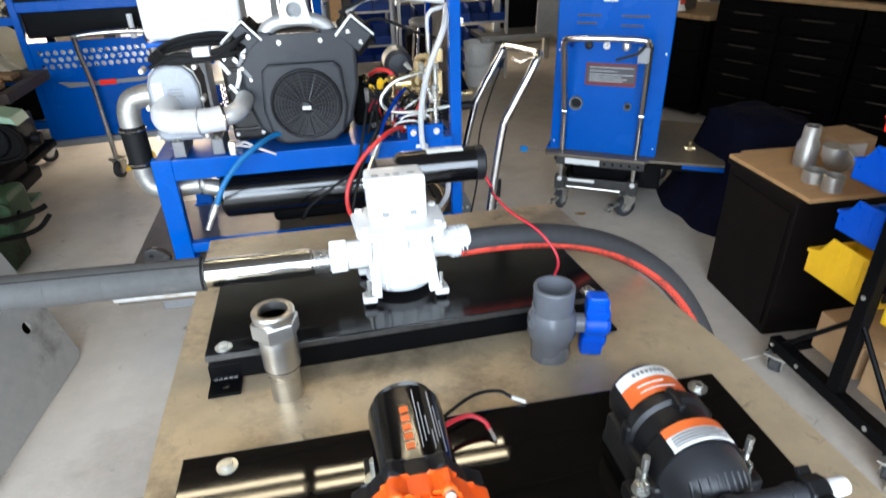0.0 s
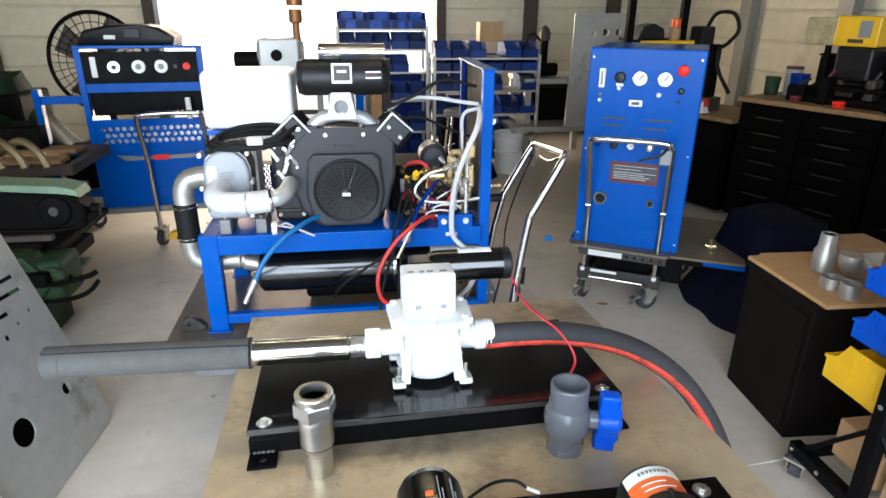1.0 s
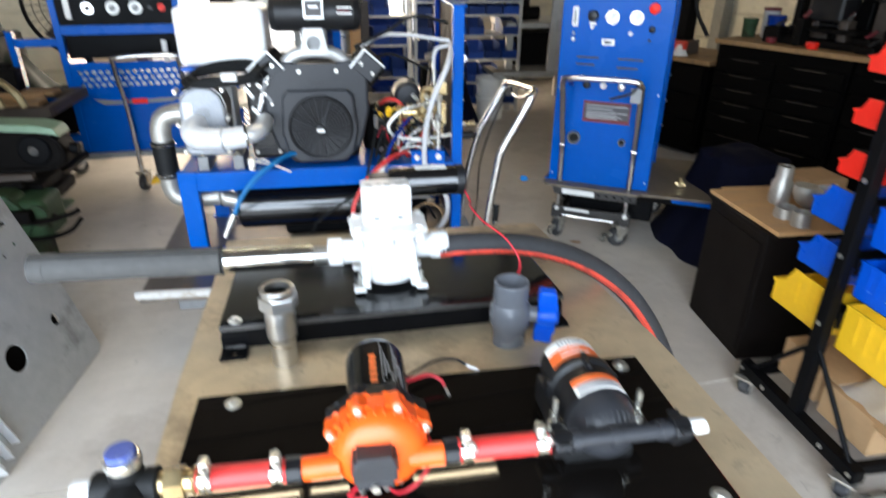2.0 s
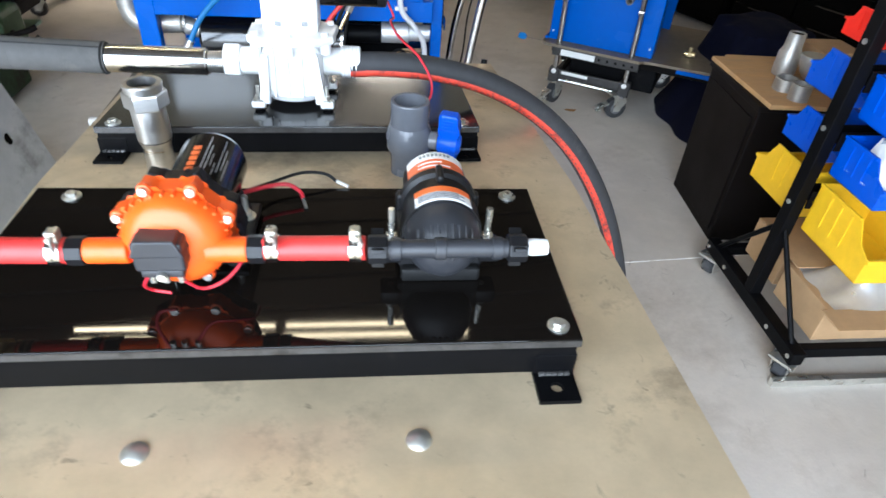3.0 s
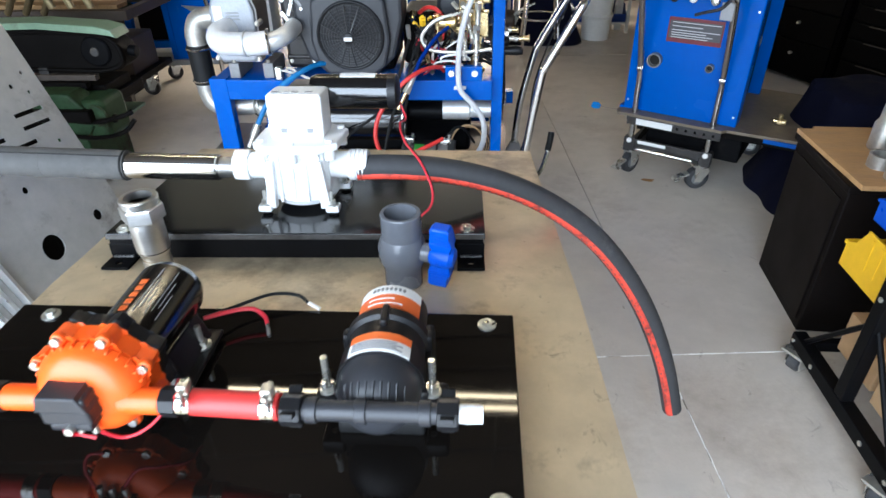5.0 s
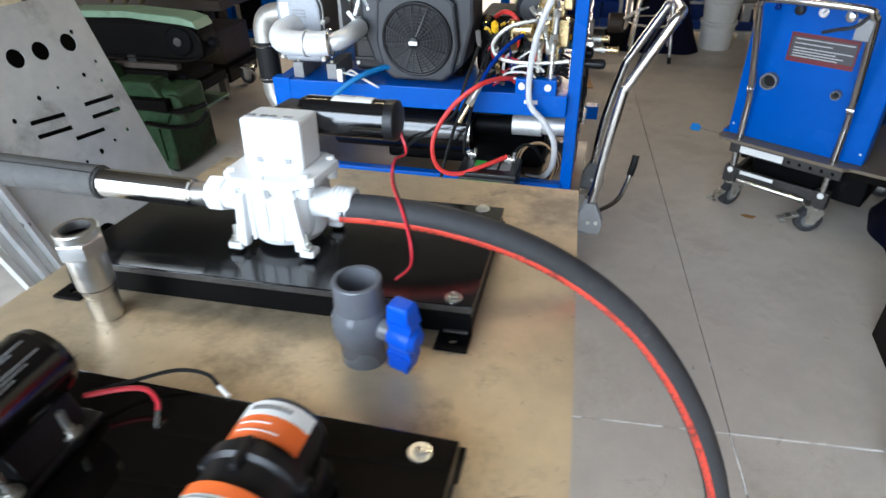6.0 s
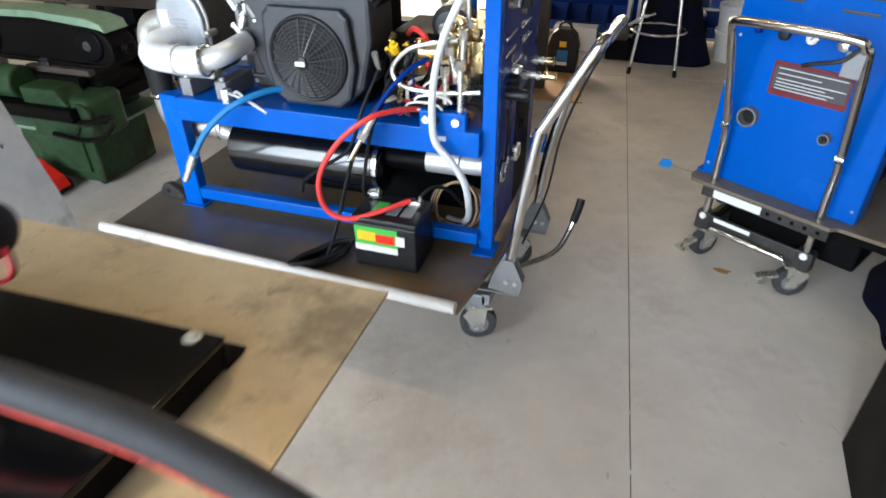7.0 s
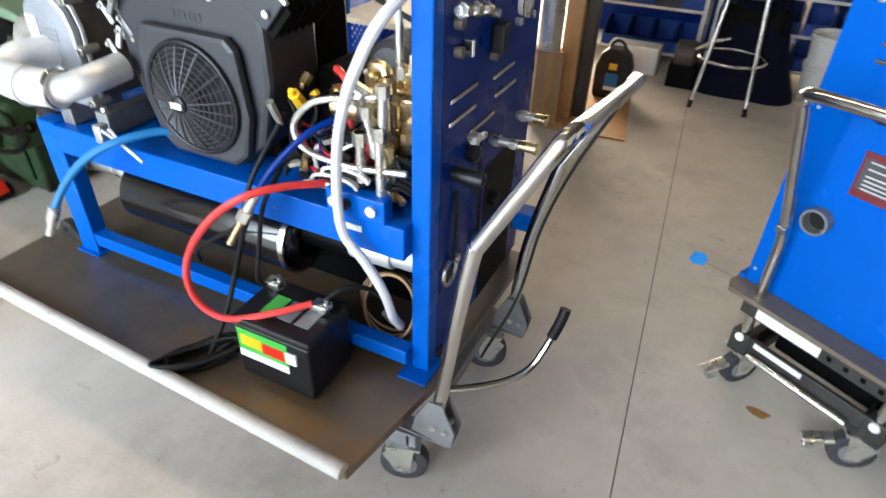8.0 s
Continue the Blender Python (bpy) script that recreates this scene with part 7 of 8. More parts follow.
steel_frame = thing("steel_bench", "brown steel angle bench with dark goods beneath", "bench", (-1.5, 4.9, 0))
part("top_rail", box(B(), -2.3, -0.885, 4.62, 4.68, 0.75, 0.805, 0.004), COLUMN, steel_frame)
part("top_rail", box(B(), -2.3, -0.885, 5.15, 5.21, 0.75, 0.805, 0.004), COLUMN, steel_frame)
part("shelf", box(B(), -2.3, -0.95, 4.68, 5.15, 0.36, 0.40, 0.003), DARK, steel_frame)
part("end_rail", box(B(), -0.935, -0.885, 4.68, 5.15, 0.75, 0.805, 0.004), COLUMN, steel_frame)
for x in (-2.27, -1.35):
    for y in (4.65, 5.18):
        part("leg", box(B(), x - 0.028, x + 0.028, y - 0.028, y + 0.028, 0, 0.75, 0.003), COLUMN, steel_frame)
for k in range(5):
    ob = thing("scrap_box", "dark box of parts on the bench shelf", "box", (-2.1 + 0.25 * k, 4.9, 0.40), group="bench boxes")
    part("box", box(B(), -2.2 + 0.25 * k, -1.99 + 0.25 * k, 4.72, 5.05, 0.40, 0.56 + 0.05 * (k % 3), 0.006), (DARK, COLUMN, SHROUD)[k % 3], ob)

for k, (x0, x1, y, material) in enumerate(((-2.3, -0.95, 4.72, BENCH_WOOD), (-2.25, -1.02, 4.86, CARDBOARD), (-2.3, -0.98, 5.0, BENCH_WOOD))):
    ob = thing("plank", "rough brown timber plank lying on the steel bench", "plank", (x0 + 0.5, y, 0.805), group="bench planks")
    part("board", box(B(), x0, x1, y - 0.06, y + 0.06, 0.806, 0.830, 0.003), material, ob)
for k, (x, w, h) in enumerate(((-2.15, 0.13, 0.20), (-1.82, 0.10, 0.14), (-1.55, 0.12, 0.24), (-1.27, 0.10, 0.13))):
    ob = thing("scrap_box", "dark oily box of scrap on the bench planks", "box", (x, 5.0, 0.83), group="bench boxes")
    bm = box(B(), x - w, x + w, 4.95, 5.06, 0.8305, 0.8305 + h, 0.006)
    box(bm, x - w * 0.5, x + w * 0.6, 4.97, 5.04, 0.8305 + h, 0.86 + h, 0.006)
    part("box", bm, DARK, ob)

# ---- third blue unit at the back left, on its cart ----
unit = thing("control_cabinet", "blue cabinet with black gauge panel and mesh grille", "cabinet", (-1.10, 5.47, 0.29), 6.0, local=True)
for a in (box(B(), 0, 0.04, 0, 0.04, 0, 1.08, 0.003), box(B(), 0.75, 0.79, 0, 0.04, 0, 1.08, 0.003)):
    part("post", a, BLUE, unit)
part("top", box(B(), 0, 0.79, 0, 0.55, 1.08, 1.10, 0.003), BLUE, unit)
part("crossbar", box(B(), 0.04, 0.75, 0, 0.03, 0.80, 0.86, 0.003), BLUE, unit)
gp = part("gauge_panel", box(B(), 0.04, 0.75, 0.01, 0.03, 0.86, 1.06, 0.002), BLACK, unit, "black gauge panel")
part("flow_meter", box(B(), 0.09, 0.125, -0.005, 0.012, 0.90, 1.03, 0.003), WHITE_LABEL, gp)
for s, r, material in ((0.23, 0.038, CHROME), (0.38, 0.042, DIAL), (0.52, 0.042, DIAL), (0.68, 0.024, RED), (0.61, 0.015, BLACK_PLASTIC)):
    g = part("gauge", cyl(B(), (s, 0.012, 0.965), (s, -0.008, 0.965), r, seg=24, bev=0.002), material, gp)
    if material in (CHROME, DIAL):
        part("gauge_core", cyl(B(), (s, -0.007, 0.965), (s, -0.010, 0.965), r * 0.45, seg=18), PRINT if material is CHROME else GREY_PRINT, g)
part("dark_bay", box(B(), 0.04, 0.75, 0.06, 0.5, 0.64, 0.80, 0.01), BLACK, unit)
part("white_tap", cyl(B(), (0.66, -0.03, 0.62), (0.66, -0.03, 0.76), 0.018, seg=14), WHITE_PLASTIC, unit)
rows = []
for i in range(15):
    for j in range(3):
        rows.append(round_hole(0.09 + i * 0.043 + (0.02 if j % 2 else 0), 0.47 + j * 0.042, 0.0165, 8))
part("mesh_grille", plate_holes(B(), [(0.04, 0.0), (0.75, 0.0), (0.75, 0.62), (0.04, 0.62)], rows, 0.008, Matrix(((1, 0, 0, 0), (0, 0, 1, 0.012), (0, 1, 0, 0), (0, 0, 0, 1)))), BLUE, unit, "blue panel with punched grille")
part("backing", box(B(), 0.06, 0.73, 0.06, 0.07, 0.42, 0.60), ZINC, unit)
part("badge", prism(B(), [(0.20, 0.385), (0.64, 0.39), (0.72, 0.42), (0.55, 0.415), (0.30, 0.41), (0.14, 0.425)], -0.004, 0.012, Matrix(((1, 0, 0, 0), (0, 0, 1, 0.005), (0, 1, 0, -0.05), (0, 0, 0, 1)))), GREY_PRINT, unit)
part("red_badge", box(B(), 0.38, 0.48, -0.006, 0.01, 0.335, 0.37, 0.003), RED, unit)
part("side_panel", box(B(), 0, 0.012, 0.04, 0.55, 0, 1.08, 0.002), BLUE, unit)
part("side_panel", box(B(), 0.778, 0.79, 0.04, 0.55, 0, 1.08, 0.002), BLUE, unit)
for z in (0.06, 0.36, 0.72):
    part("side_rail", box(B(), -0.28, 0.0, 0.10, 0.15, z, z + 0.05, 0.003), BLUE, unit)
part("side_post", box(B(), -0.32, -0.28, 0.09, 0.16, 0.0, 0.82, 0.003), BLUE, unit)
part("side_engine", box(B(), -0.26, -0.04, 0.16, 0.45, 0.1, 0.40, 0.03), DARK, unit)
cart3 = thing("lift_cart", "lift cart with chrome handle and orange lever under the blue cabinet", "cart", (-1.10, 5.47, 0), 6.0, local=True)
part("platform", box(B(), -0.33, 0.80, -0.02, 0.60, 0.25, 0.29, 0.004), CART_GREY, cart3)
part("push_handle", sweep(B(), [(0.36, -0.06, 0.15), (0.355, -0.06, 0.5), (0.35, -0.08, 0.68), (0.345, -0.16, 0.92), (0.39, -0.18, 0.965), (0.71, -0.18, 0.97), (0.75, -0.16, 0.93), (0.755, -0.08, 0.68), (0.75, -0.06, 0.5), (0.75, -0.06, 0.15)], 0.017, seg=12), CHROME, cart3, "bent chrome tube handle")
part("orange_lever", prism(B(), [(0.40, 0.05), (0.62, 0.10), (0.60, 0.16), (0.42, 0.10)], -0.1, -0.04, Matrix(((1, 0, 0, 0), (0, 0, 1, 0), (0, 1, 0, 0), (0, 0, 0, 1))), 0.004), YELLOW, cart3)
for at, turn in (((0.36, -0.04, 0), 70), ((0.72, -0.02, 0), 30), ((-0.25, 0.1, 0), 0), ((-0.2, 0.5, 0), 20)):
    caster(cart3, at, 0.06, turn, False)
tank = thing("air_cleaner", "black plastic air cleaner housing on the blue cabinet", "air cleaner", (-0.80, 5.70, 1.39))
bm = prism(B(), [(-1.12, 1.39), (-0.50, 1.39), (-0.49, 1.44), (-0.58, 1.50), (-0.70, 1.515), (-0.90, 1.515), (-1.06, 1.48)], 5.58, 5.85, XZ, 0.02)
part("housing", bm, BLACK_PLASTIC, tank)
part("label", box(B(), -0.93, -0.86, 5.575, 5.582, 1.425, 1.45), WHITE_LABEL, tank)
part("intake", box(B(), -0.80, -0.70, 5.57, 5.6, 1.43, 1.495, 0.006), SHROUD, tank)

fan = thing("drum_fan", "large dark wire-guard floor fan against the wall", "fan", (-1.42, 6.35, 0))
FC = Vector((-1.27, 6.33, 1.215))
part("guard_ring", ring(B(), FC, (0.1, 1, 0), 0.37, 0.016, 44, 8), DARK, fan)
for k in range(32):
    a = k * math.tau / 32
    d = Vector((math.cos(a), 0, math.sin(a)))
    part("guard_wire", cyl(B(), FC + d * 0.05, FC + d * 0.37, 0.0035, seg=5), DARK, fan)
for r in (0.1, 0.17, 0.24, 0.30):
    part("guard_wire", ring(B(), FC, (0.1, 1, 0), r, 0.0035, 32, 5), DARK, fan)
for k in range(4):
    m = Matrix.Translation(FC + Vector((0, 0.08, 0))) @ pose(0, 0, 0, 0, k * 90 + 20, 0)
    part("blade", prism(B(), [(0.05, -0.05), (0.30, -0.19), (0.345, 0.03), (0.05, 0.07)], 0, 0.003, m @ Matrix(((1, 0, 0, 0), (0, 0, 1, 0), (0, 1, 0, 0), (0, 0, 0, 1)))), COLUMN, fan)
part("stand", cyl(B(), FC + Vector((0, 0.1, -0.32)), (FC.x, FC.y + 0.1, 0.0), 0.03, seg=14), DARK, fan)
part("hub", cyl(B(), FC, FC + Vector((0, 0.2, 0)), 0.06, seg=18), DARK, fan)
cloth = thing("tarpaulin", "dark green tarpaulin thrown over a low stack", "tarpaulin", (-1.85, 5.7, 0.5))


def drape(x0, x1, y0, y1, z0, z1, folds, seed, nx=26, ny=26, dome=0.08):
    """A cloth thrown over a mound: high in the middle, hanging in folds towards its hem."""
    bm = B()
    grid = []
    for j in range(ny + 1):
        row = []
        for i in range(nx + 1):
            u, v = 2 * i / nx - 1, 2 * j / ny - 1
            r = min(1.0, (abs(u) ** 4 + abs(v) ** 4) ** 0.25)
            ang = math.atan2(v, u)
            fall = max(0.0, (r - 0.55) / 0.45)
            wave = math.sin(ang * folds + seed) * 0.06 * fall + noise.noise(Vector((u * 2.2 + seed, v * 2.2, 0))) * 0.10
            spread = 1 - 0.28 * (1 - fall) * r + wave * 0.4
            z = z1 - (z1 - z0) * (fall ** 0.8) - dome * (z1 - z0) * r * r + noise.noise(Vector((u * 3 + seed, v * 3, 1))) * 0.03 * (1 - fall)
            row.append(bm.verts.new(((x0 + x1) / 2 + u * (x1 - x0) / 2 * spread, (y0 + y1) / 2 + v * (y1 - y0) / 2 * spread, z)))
        grid.append(row)
    for a, b in zip(grid, grid[1:]):
        for i in range(nx):
            bm.faces.new((a[i], a[i + 1], b[i + 1], b[i]))
    return bm


part("cloth", drape(-2.3, -1.32, 5.35, 6.1, 0.70, 1.20, 7, 2.0), TARP, cloth)
part("load", box(B(), -2.15, -1.5, 5.5, 5.95, 0.0, 1.08, 0.02), DARK, cloth)

# ---- behind the machine ----
rear = thing("spare_engine", "silver engine block with rusty valve on a blue frame", "engine", (0.4, 5.3, 0))
for x in (-0.05, 0.70):
    for y in (5.08, 5.60):
        part("leg", box(B(), x, x + 0.05, y, y + 0.05, 0, 1.24, 0.003), BLUE, rear)
part("deck", box(B(), -0.05, 0.75, 5.08, 5.65, 1.20, 1.245, 0.004), BLUE, rear)
part("deck", box(B(), -0.05, 0.75, 5.08, 5.65, 0.42, 0.46, 0.004), BLUE, rear)
bm = box(B(), 0.11, 0.36, 5.15, 5.42, 1.245, 1.45, 0.012)
cyl(bm, (0.09, 5.28, 1.36), (0.38, 5.28, 1.36), 0.07, seg=20, bev=0.01)
blk = part("engine_block", bm, PLATE_STEEL, rear, "grey cast engine block")
part("block_port", cyl(B(), (0.22, 5.14, 1.35), (0.22, 5.152, 1.35), 0.035, seg=20), DARK, blk)
part("side_motor", cyl(B(), (-0.06, 5.3, 1.31), (0.10, 5.3, 1.31), 0.055, seg=20, bev=0.01), DARK, rear)
bm = cyl(B(), (0.35, 5.2, 1.44), (0.35, 5.2, 1.58), 0.022, seg=16)
cyl(bm, (0.35, 5.2, 1.54), (0.35, 5.2, 1.62), 0.04, seg=16, bev=0.008)
cyl(bm, (0.35, 5.2, 1.64), (0.35, 5.2, 1.70), 0.05, seg=18, bev=0.006)
cyl(bm, (0.35, 5.2, 1.70), (0.35, 5.2, 1.78), 0.035, seg=16, bev=0.006)
part("relief_valve", bm, mat("rusty_brass", (0.30, 0.13, 0.05), 0.5, metal=0.6, var=0.25, scale=12), rear, "rusty brass relief valve")
part("exhaust_can", cyl(B(), (0.475, 5.22, 1.365), (0.90, 5.22, 1.36), 0.055, seg=28, bev=0.006), STEEL, rear, "brushed steel exhaust can")
part("can_cradle", box(B(), 0.50, 0.74, 5.18, 5.26, 1.245, 1.31, 0.004), DARK, rear)
part("shelf_plate", box(B(), -0.05, 0.75, 5.06, 5.65, 0.675, 0.70, 0.004), CREAM, rear, "worn cream shelf plate")
mesh_rows = [round_hole(0.03 + i * 0.026 + (0.013 if j % 2 else 0), 0.482 + j * 0.020, 0.0098, 6) for i in range(26) for j in range(10)]
part("mesh_guard", plate_holes(B(), [(0.0, 0.465), (0.70, 0.465), (0.70, 0.672), (0.0, 0.672)], mesh_rows, 0.003, Matrix(((1, 0, 0, 0), (0, 0, 1, 5.09), (0, 1, 0, 0), (0, 0, 0, 1)))), BLUE_DARK, rear, "dark blue mesh guard")
part("tank", box(B(), 0.1, 0.66, 5.2, 5.6, 0.46, 0.66, 0.03), DARK, rear)
part("grey_strut", box(B(), 0.435, 0.475, 5.45, 5.49, 0.70, 1.20, 0.004), PALE_STEEL, rear)
part("cross_rail", box(B(), 0.0, 0.70, 5.46, 5.50, 0.93, 0.96, 0.003), COLUMN, rear)


def open_bin(name, label, material, w, d, h, group):
    """A stacking parts bin: low slanted front with a lip, open top. Its front looks to -y."""
    ob = new(name)
    ob.empty_display_size = 0.05
    FRAMES[ob] = Matrix()
    tagged(ob, label, "bin", group)
    t = 0.004
    bm = box(B(), -w / 2, w / 2, 0, d, 0, t)
    box(bm, -w / 2, w / 2, d - t, d, t, h)
    for s in (-1, 1):
        x = s * (w / 2 - t / 2)
        prism(bm, [(0.0, 0.0), (d, 0.0), (d, h), (d * 0.30, h), (d * 0.16, h * 0.62), (0.0, h * 0.5)], x - t / 2, x + t / 2, Matrix(((0, 0, 1, 0), (1, 0, 0, 0), (0, 1, 0, 0), (0, 0, 0, 1))))
    box(bm, -w / 2 + t, w / 2 - t, 0, t, t, h * 0.5)
    part("tub", bm, material, ob)
    part("lip", box(B(), -w / 2 - 0.002, w / 2 + 0.002, -0.010, 0.002, h * 0.44, h * 0.52, 0.002), material, ob)
    for s in (-1, 1):
        part("rim", box(B(), s * w / 2 - 0.004, s * w / 2 + 0.004, d * 0.30, d, h - 0.008, h + 0.001, 0.001), material, ob)
        for k in range(3):
            part("side_rib", box(B(), s * (w / 2 + 0.001) - 0.0015, s * (w / 2 + 0.001) + 0.0015, d * (0.4 + 0.18 * k), d * (0.44 + 0.18 * k), h * 0.3, h * 0.92), material, ob)
    return ob


# Racks of blue bins by the back door.
shelf_bin = open_bin("parts_bin", "dark blue plastic parts bin on a steel rack", mat("dull_blue_plastic", (0.004, 0.03, 0.17), 0.5, var=0.12, scale=6, per_object=0.45, spec=0.3), 0.165, 0.36, 0.15, "rack bins")
shelf_bin.matrix_basis = pose(0.66, 7.45, 1.445)
spots = []
for label, x0, x1, ys, zs in (("grey steel rack of blue bins before the bright door", 0.56, 1.44, 7.42, (0.10, 0.42, 0.74, 1.02, 1.24, 1.43)), ("grey steel rack filled with blue parts bins", 1.52, 2.62, 7.46, (0.10, 0.34, 0.58, 0.82, 1.02, 1.15))):
    rack = thing("bin_rack", label, "shelf", ((x0 + x1) / 2, ys + 0.2, 0), group="bin racks")
    for x in (x0, x1):
        for y in (ys, ys + 0.4):
            part("upright", box(B(), x - 0.015, x + 0.015, y - 0.015, y + 0.015, 0, zs[-1] + 0.03, 0.002), GALV, rack)
    if x0 < 1:
        part("back_panel", box(B(), x0, x1 + 0.06, ys + 0.418, ys + 0.428, 0.0, 1.0), BLUE_DARK, rack, "dark blue back sheet")
    for z in zs:
        part("shelf", box(B(), x0, x1, ys, ys + 0.4, z - 0.02, z, 0.002), GALV, rack)
        n = 5 if x0 < 1 else 6
        for k in range(n):
            spots.append((x0 + (k + 0.5) * (x1 - x0) / n, ys + 0.02, z))
for k, at in enumerate(spots[1:]):
    if k % 11 != 7:
        copy_thing(shelf_bin, pose(*at, 0, 0, random.uniform(-3, 3)))
bright = open_bin("parts_bin", "bright blue plastic bin on top of the rack", BLUE_PLASTIC, 0.24, 0.3, 0.16, "top bins")
bright.matrix_basis = pose(0.70, 7.44, 1.43)
for x in (1.0, 1.28):
    copy_thing(bright, pose(x, 7.44, 1.43, 0, 0, 2))
carton = thing("carton", "small brown cardboard box on the bin rack", "box", (2.13, 7.6, 1.30))
part("box", box(B(), 2.0, 2.24, 7.55, 7.75, 1.30, 1.49, 0.003), CARDBOARD, carton)
part("tape", box(B(), 2.10, 2.14, 7.548, 7.552, 1.30, 1.49), WOOD, carton)

# Steel table with a thick drilled plate standing on it.
heavy = thing("steel_bench", "grey steel bench with a low shelf by the bins", "bench", (2.85, 7.9, 0))
part("top", box(B(), 2.50, 3.40, 7.55, 8.3, 0.87, 0.925, 0.004), GALV, heavy)
part("shelf", box(B(), 2.33, 3.40, 7.35, 8.3, 0.40, 0.45, 0.004), GALV, heavy)
for x in (2.55, 3.35):
    for y in (7.6, 8.25):
        part("leg", box(B(), x - 0.035, x + 0.035, y - 0.035, y + 0.035, 0, 0.87, 0.003), GALV, heavy)
part("dark_store", box(B(), 2.65, 3.3, 7.75, 8.2, 0.45, 0.80, 0.02), DARK, heavy)
drilled = thing("drilled_plate", "tall grey steel plate with drilled holes on the bench shelf", "steel plate", (3.3, 7.4, 0.45))
part("sheet", plate_holes(B(), [(2.92, 0.45), (3.62, 0.45), (3.62, 1.585), (2.948, 1.585)], [round_hole(3.148, 1.40, 0.034), round_hole(3.28, 1.40, 0.036), round_hole(3.42, 1.40, 0.034), round_hole(3.15, 1.05, 0.02), round_hole(3.5, 1.0, 0.02)], 0.04, Matrix(((1, 0, 0, 0), (0, 0, 1, 7.38), (0, 1, 0, 0), (0, 0, 0, 1)))), PLATE_STEEL, drilled)
tool = thing("grinder", "dark bench tool standing on the steel bench", "power tool", (2.8, 7.85, 0.925))
part("motor", cyl(B(), (2.72, 7.8, 1.0), (2.92, 7.8, 1.0), 0.07, seg=18, bev=0.01), DARK, tool)
part("column", cyl(B(), (2.78, 7.85, 0.925), (2.78, 7.85, 1.34), 0.045, seg=14), DARK, tool)
part("head", lathe(B(), [(0, 0.06), (0.08, 0.065), (0.13, 0.04), (0.16, 0.0)], (2.78, 7.85, 1.30), (2.78, 7.85, 2), 16), COLUMN, tool)
part("cable", sweep(B(), [(2.72, 7.8, 1.30), (2.62, 7.76, 1.37), (2.54, 7.76, 1.28), (2.52, 7.76, 1.0)], 0.015, seg=8), RUBBER_DARK, tool)

# Rack with the yellow beam.
yrack = thing("pallet_rack", "dark steel rack with a yellow shelf beam", "shelf", (3.3, 6.3, 0))
for x in (3.04, 3.52):
    part("upright", box(B(), x - 0.03, x + 0.03, 6.25, 6.31, 0, 2.2, 0.003), DARK, yrack)
part("beam", box(B(), 3.09, 3.56, 6.12, 6.16, 1.335, 1.385, 0.004), YELLOW, yrack, "yellow shelf beam")
part("deck", box(B(), 3.09, 3.56, 6.16, 6.6, 1.365, 1.385, 0.003), DARK, yrack)
cup = thing("paint_can", "orange-topped white bottle on the yellow shelf", "bottle", (3.44, 6.25, 1.385))
part("bottle", cyl(B(), (3.44, 6.25, 1.385), (3.44, 6.25, 1.485), 0.045, seg=18, bev=0.006), CARDBOARD, cup)
part("cap", cyl(B(), (3.44, 6.25, 1.485), (3.44, 6.25, 1.555), 0.04, seg=18, bev=0.006), ORANGE, cup)
lump = thing("tool_case", "black tool case on the yellow shelf", "case", (3.2, 6.35, 1.385))
part("case", prism(B(), [(3.11, 1.385), (3.36, 1.385), (3.34, 1.475), (3.26, 1.515), (3.16, 1.495)], 6.25, 6.45, XZ, 0.01), BLACK_PLASTIC, lump)

# Work bench with black tool chests along the right wall, in its own metres.
BENCH = (3.70, 5.55, 0)
bench = thing("work_bench", "long wooden-topped bench over black tool chests", "bench", BENCH, -66.7, local=True)
part("top", box(B(), -0.02, 2.1, -0.02, 0.66, 0.965, 1.0, 0.004), BENCH_WOOD, bench, "worn wooden bench top")
chests = []
for k, (a, b) in enumerate(((0.0, 1.02), (1.04, 2.08))):
    chest = thing("tool_chest", "black steel tool chest with many drawers under the bench", "tool chest", BENCH, -66.7, group="tool chests", local=True)
    part("carcass", box(B(), a, b, 0.02, 0.64, 0.05, 0.96, 0.004), CHEST, chest)
    for c, (u0, u1) in enumerate(((a + 0.02, a + 0.5), (a + 0.52, b - 0.02))):
        z = 0.08
        for h in (0.2, 0.15, 0.11, 0.11, 0.11, 0.12):
            if z + h > 0.95:
                break
            dr = part("drawer", box(B(), u0, u1, 0.0, 0.02, z, z + h - 0.008, 0.003), CHEST, chest)
            part("drawer_pull", box(B(), u0 + 0.13, u1 - 0.13, -0.010, 0.001, z + h - 0.022, z + h - 0.014, 0.002), PULL, dr)
            z += h
    for u in (a + 0.08, b - 0.08):
        part("wheel", cyl(B(), (u, 0.1, 0.025), (u, 0.14, 0.025), 0.025, seg=12), RUBBER_DARK, chest)
low = thing("tool_cabinet", "low black cabinet with a wooden top", "cabinet", BENCH, -66.7, local=True)
part("carcass", box(B(), -0.75, -0.05, 0.02, 0.64, 0.04, 0.78, 0.004), CHEST, low)
part("top", box(B(), -0.78, -0.03, -0.02, 0.66, 0.78, 0.815, 0.004), BENCH_WOOD, low)
for z in (0.1, 0.32, 0.54):
    d = part("drawer", box(B(), -0.72, -0.08, 0.0, 0.02, z, z + 0.21, 0.003), CHEST, low)
    part("knob", cyl(B(), (-0.4, -0.02, z + 0.12), (-0.4, 0.0, z + 0.12), 0.012, seg=12), ZINC, d)
drill = thing("magnetic_drill", "tall dark magnetic drill with hose on the cabinet", "drill", BENCH, -66.7, local=True)
part("base", box(B(), -0.62, -0.38, 0.1, 0.3, 0.815, 0.93, 0.01), COLUMN, drill)
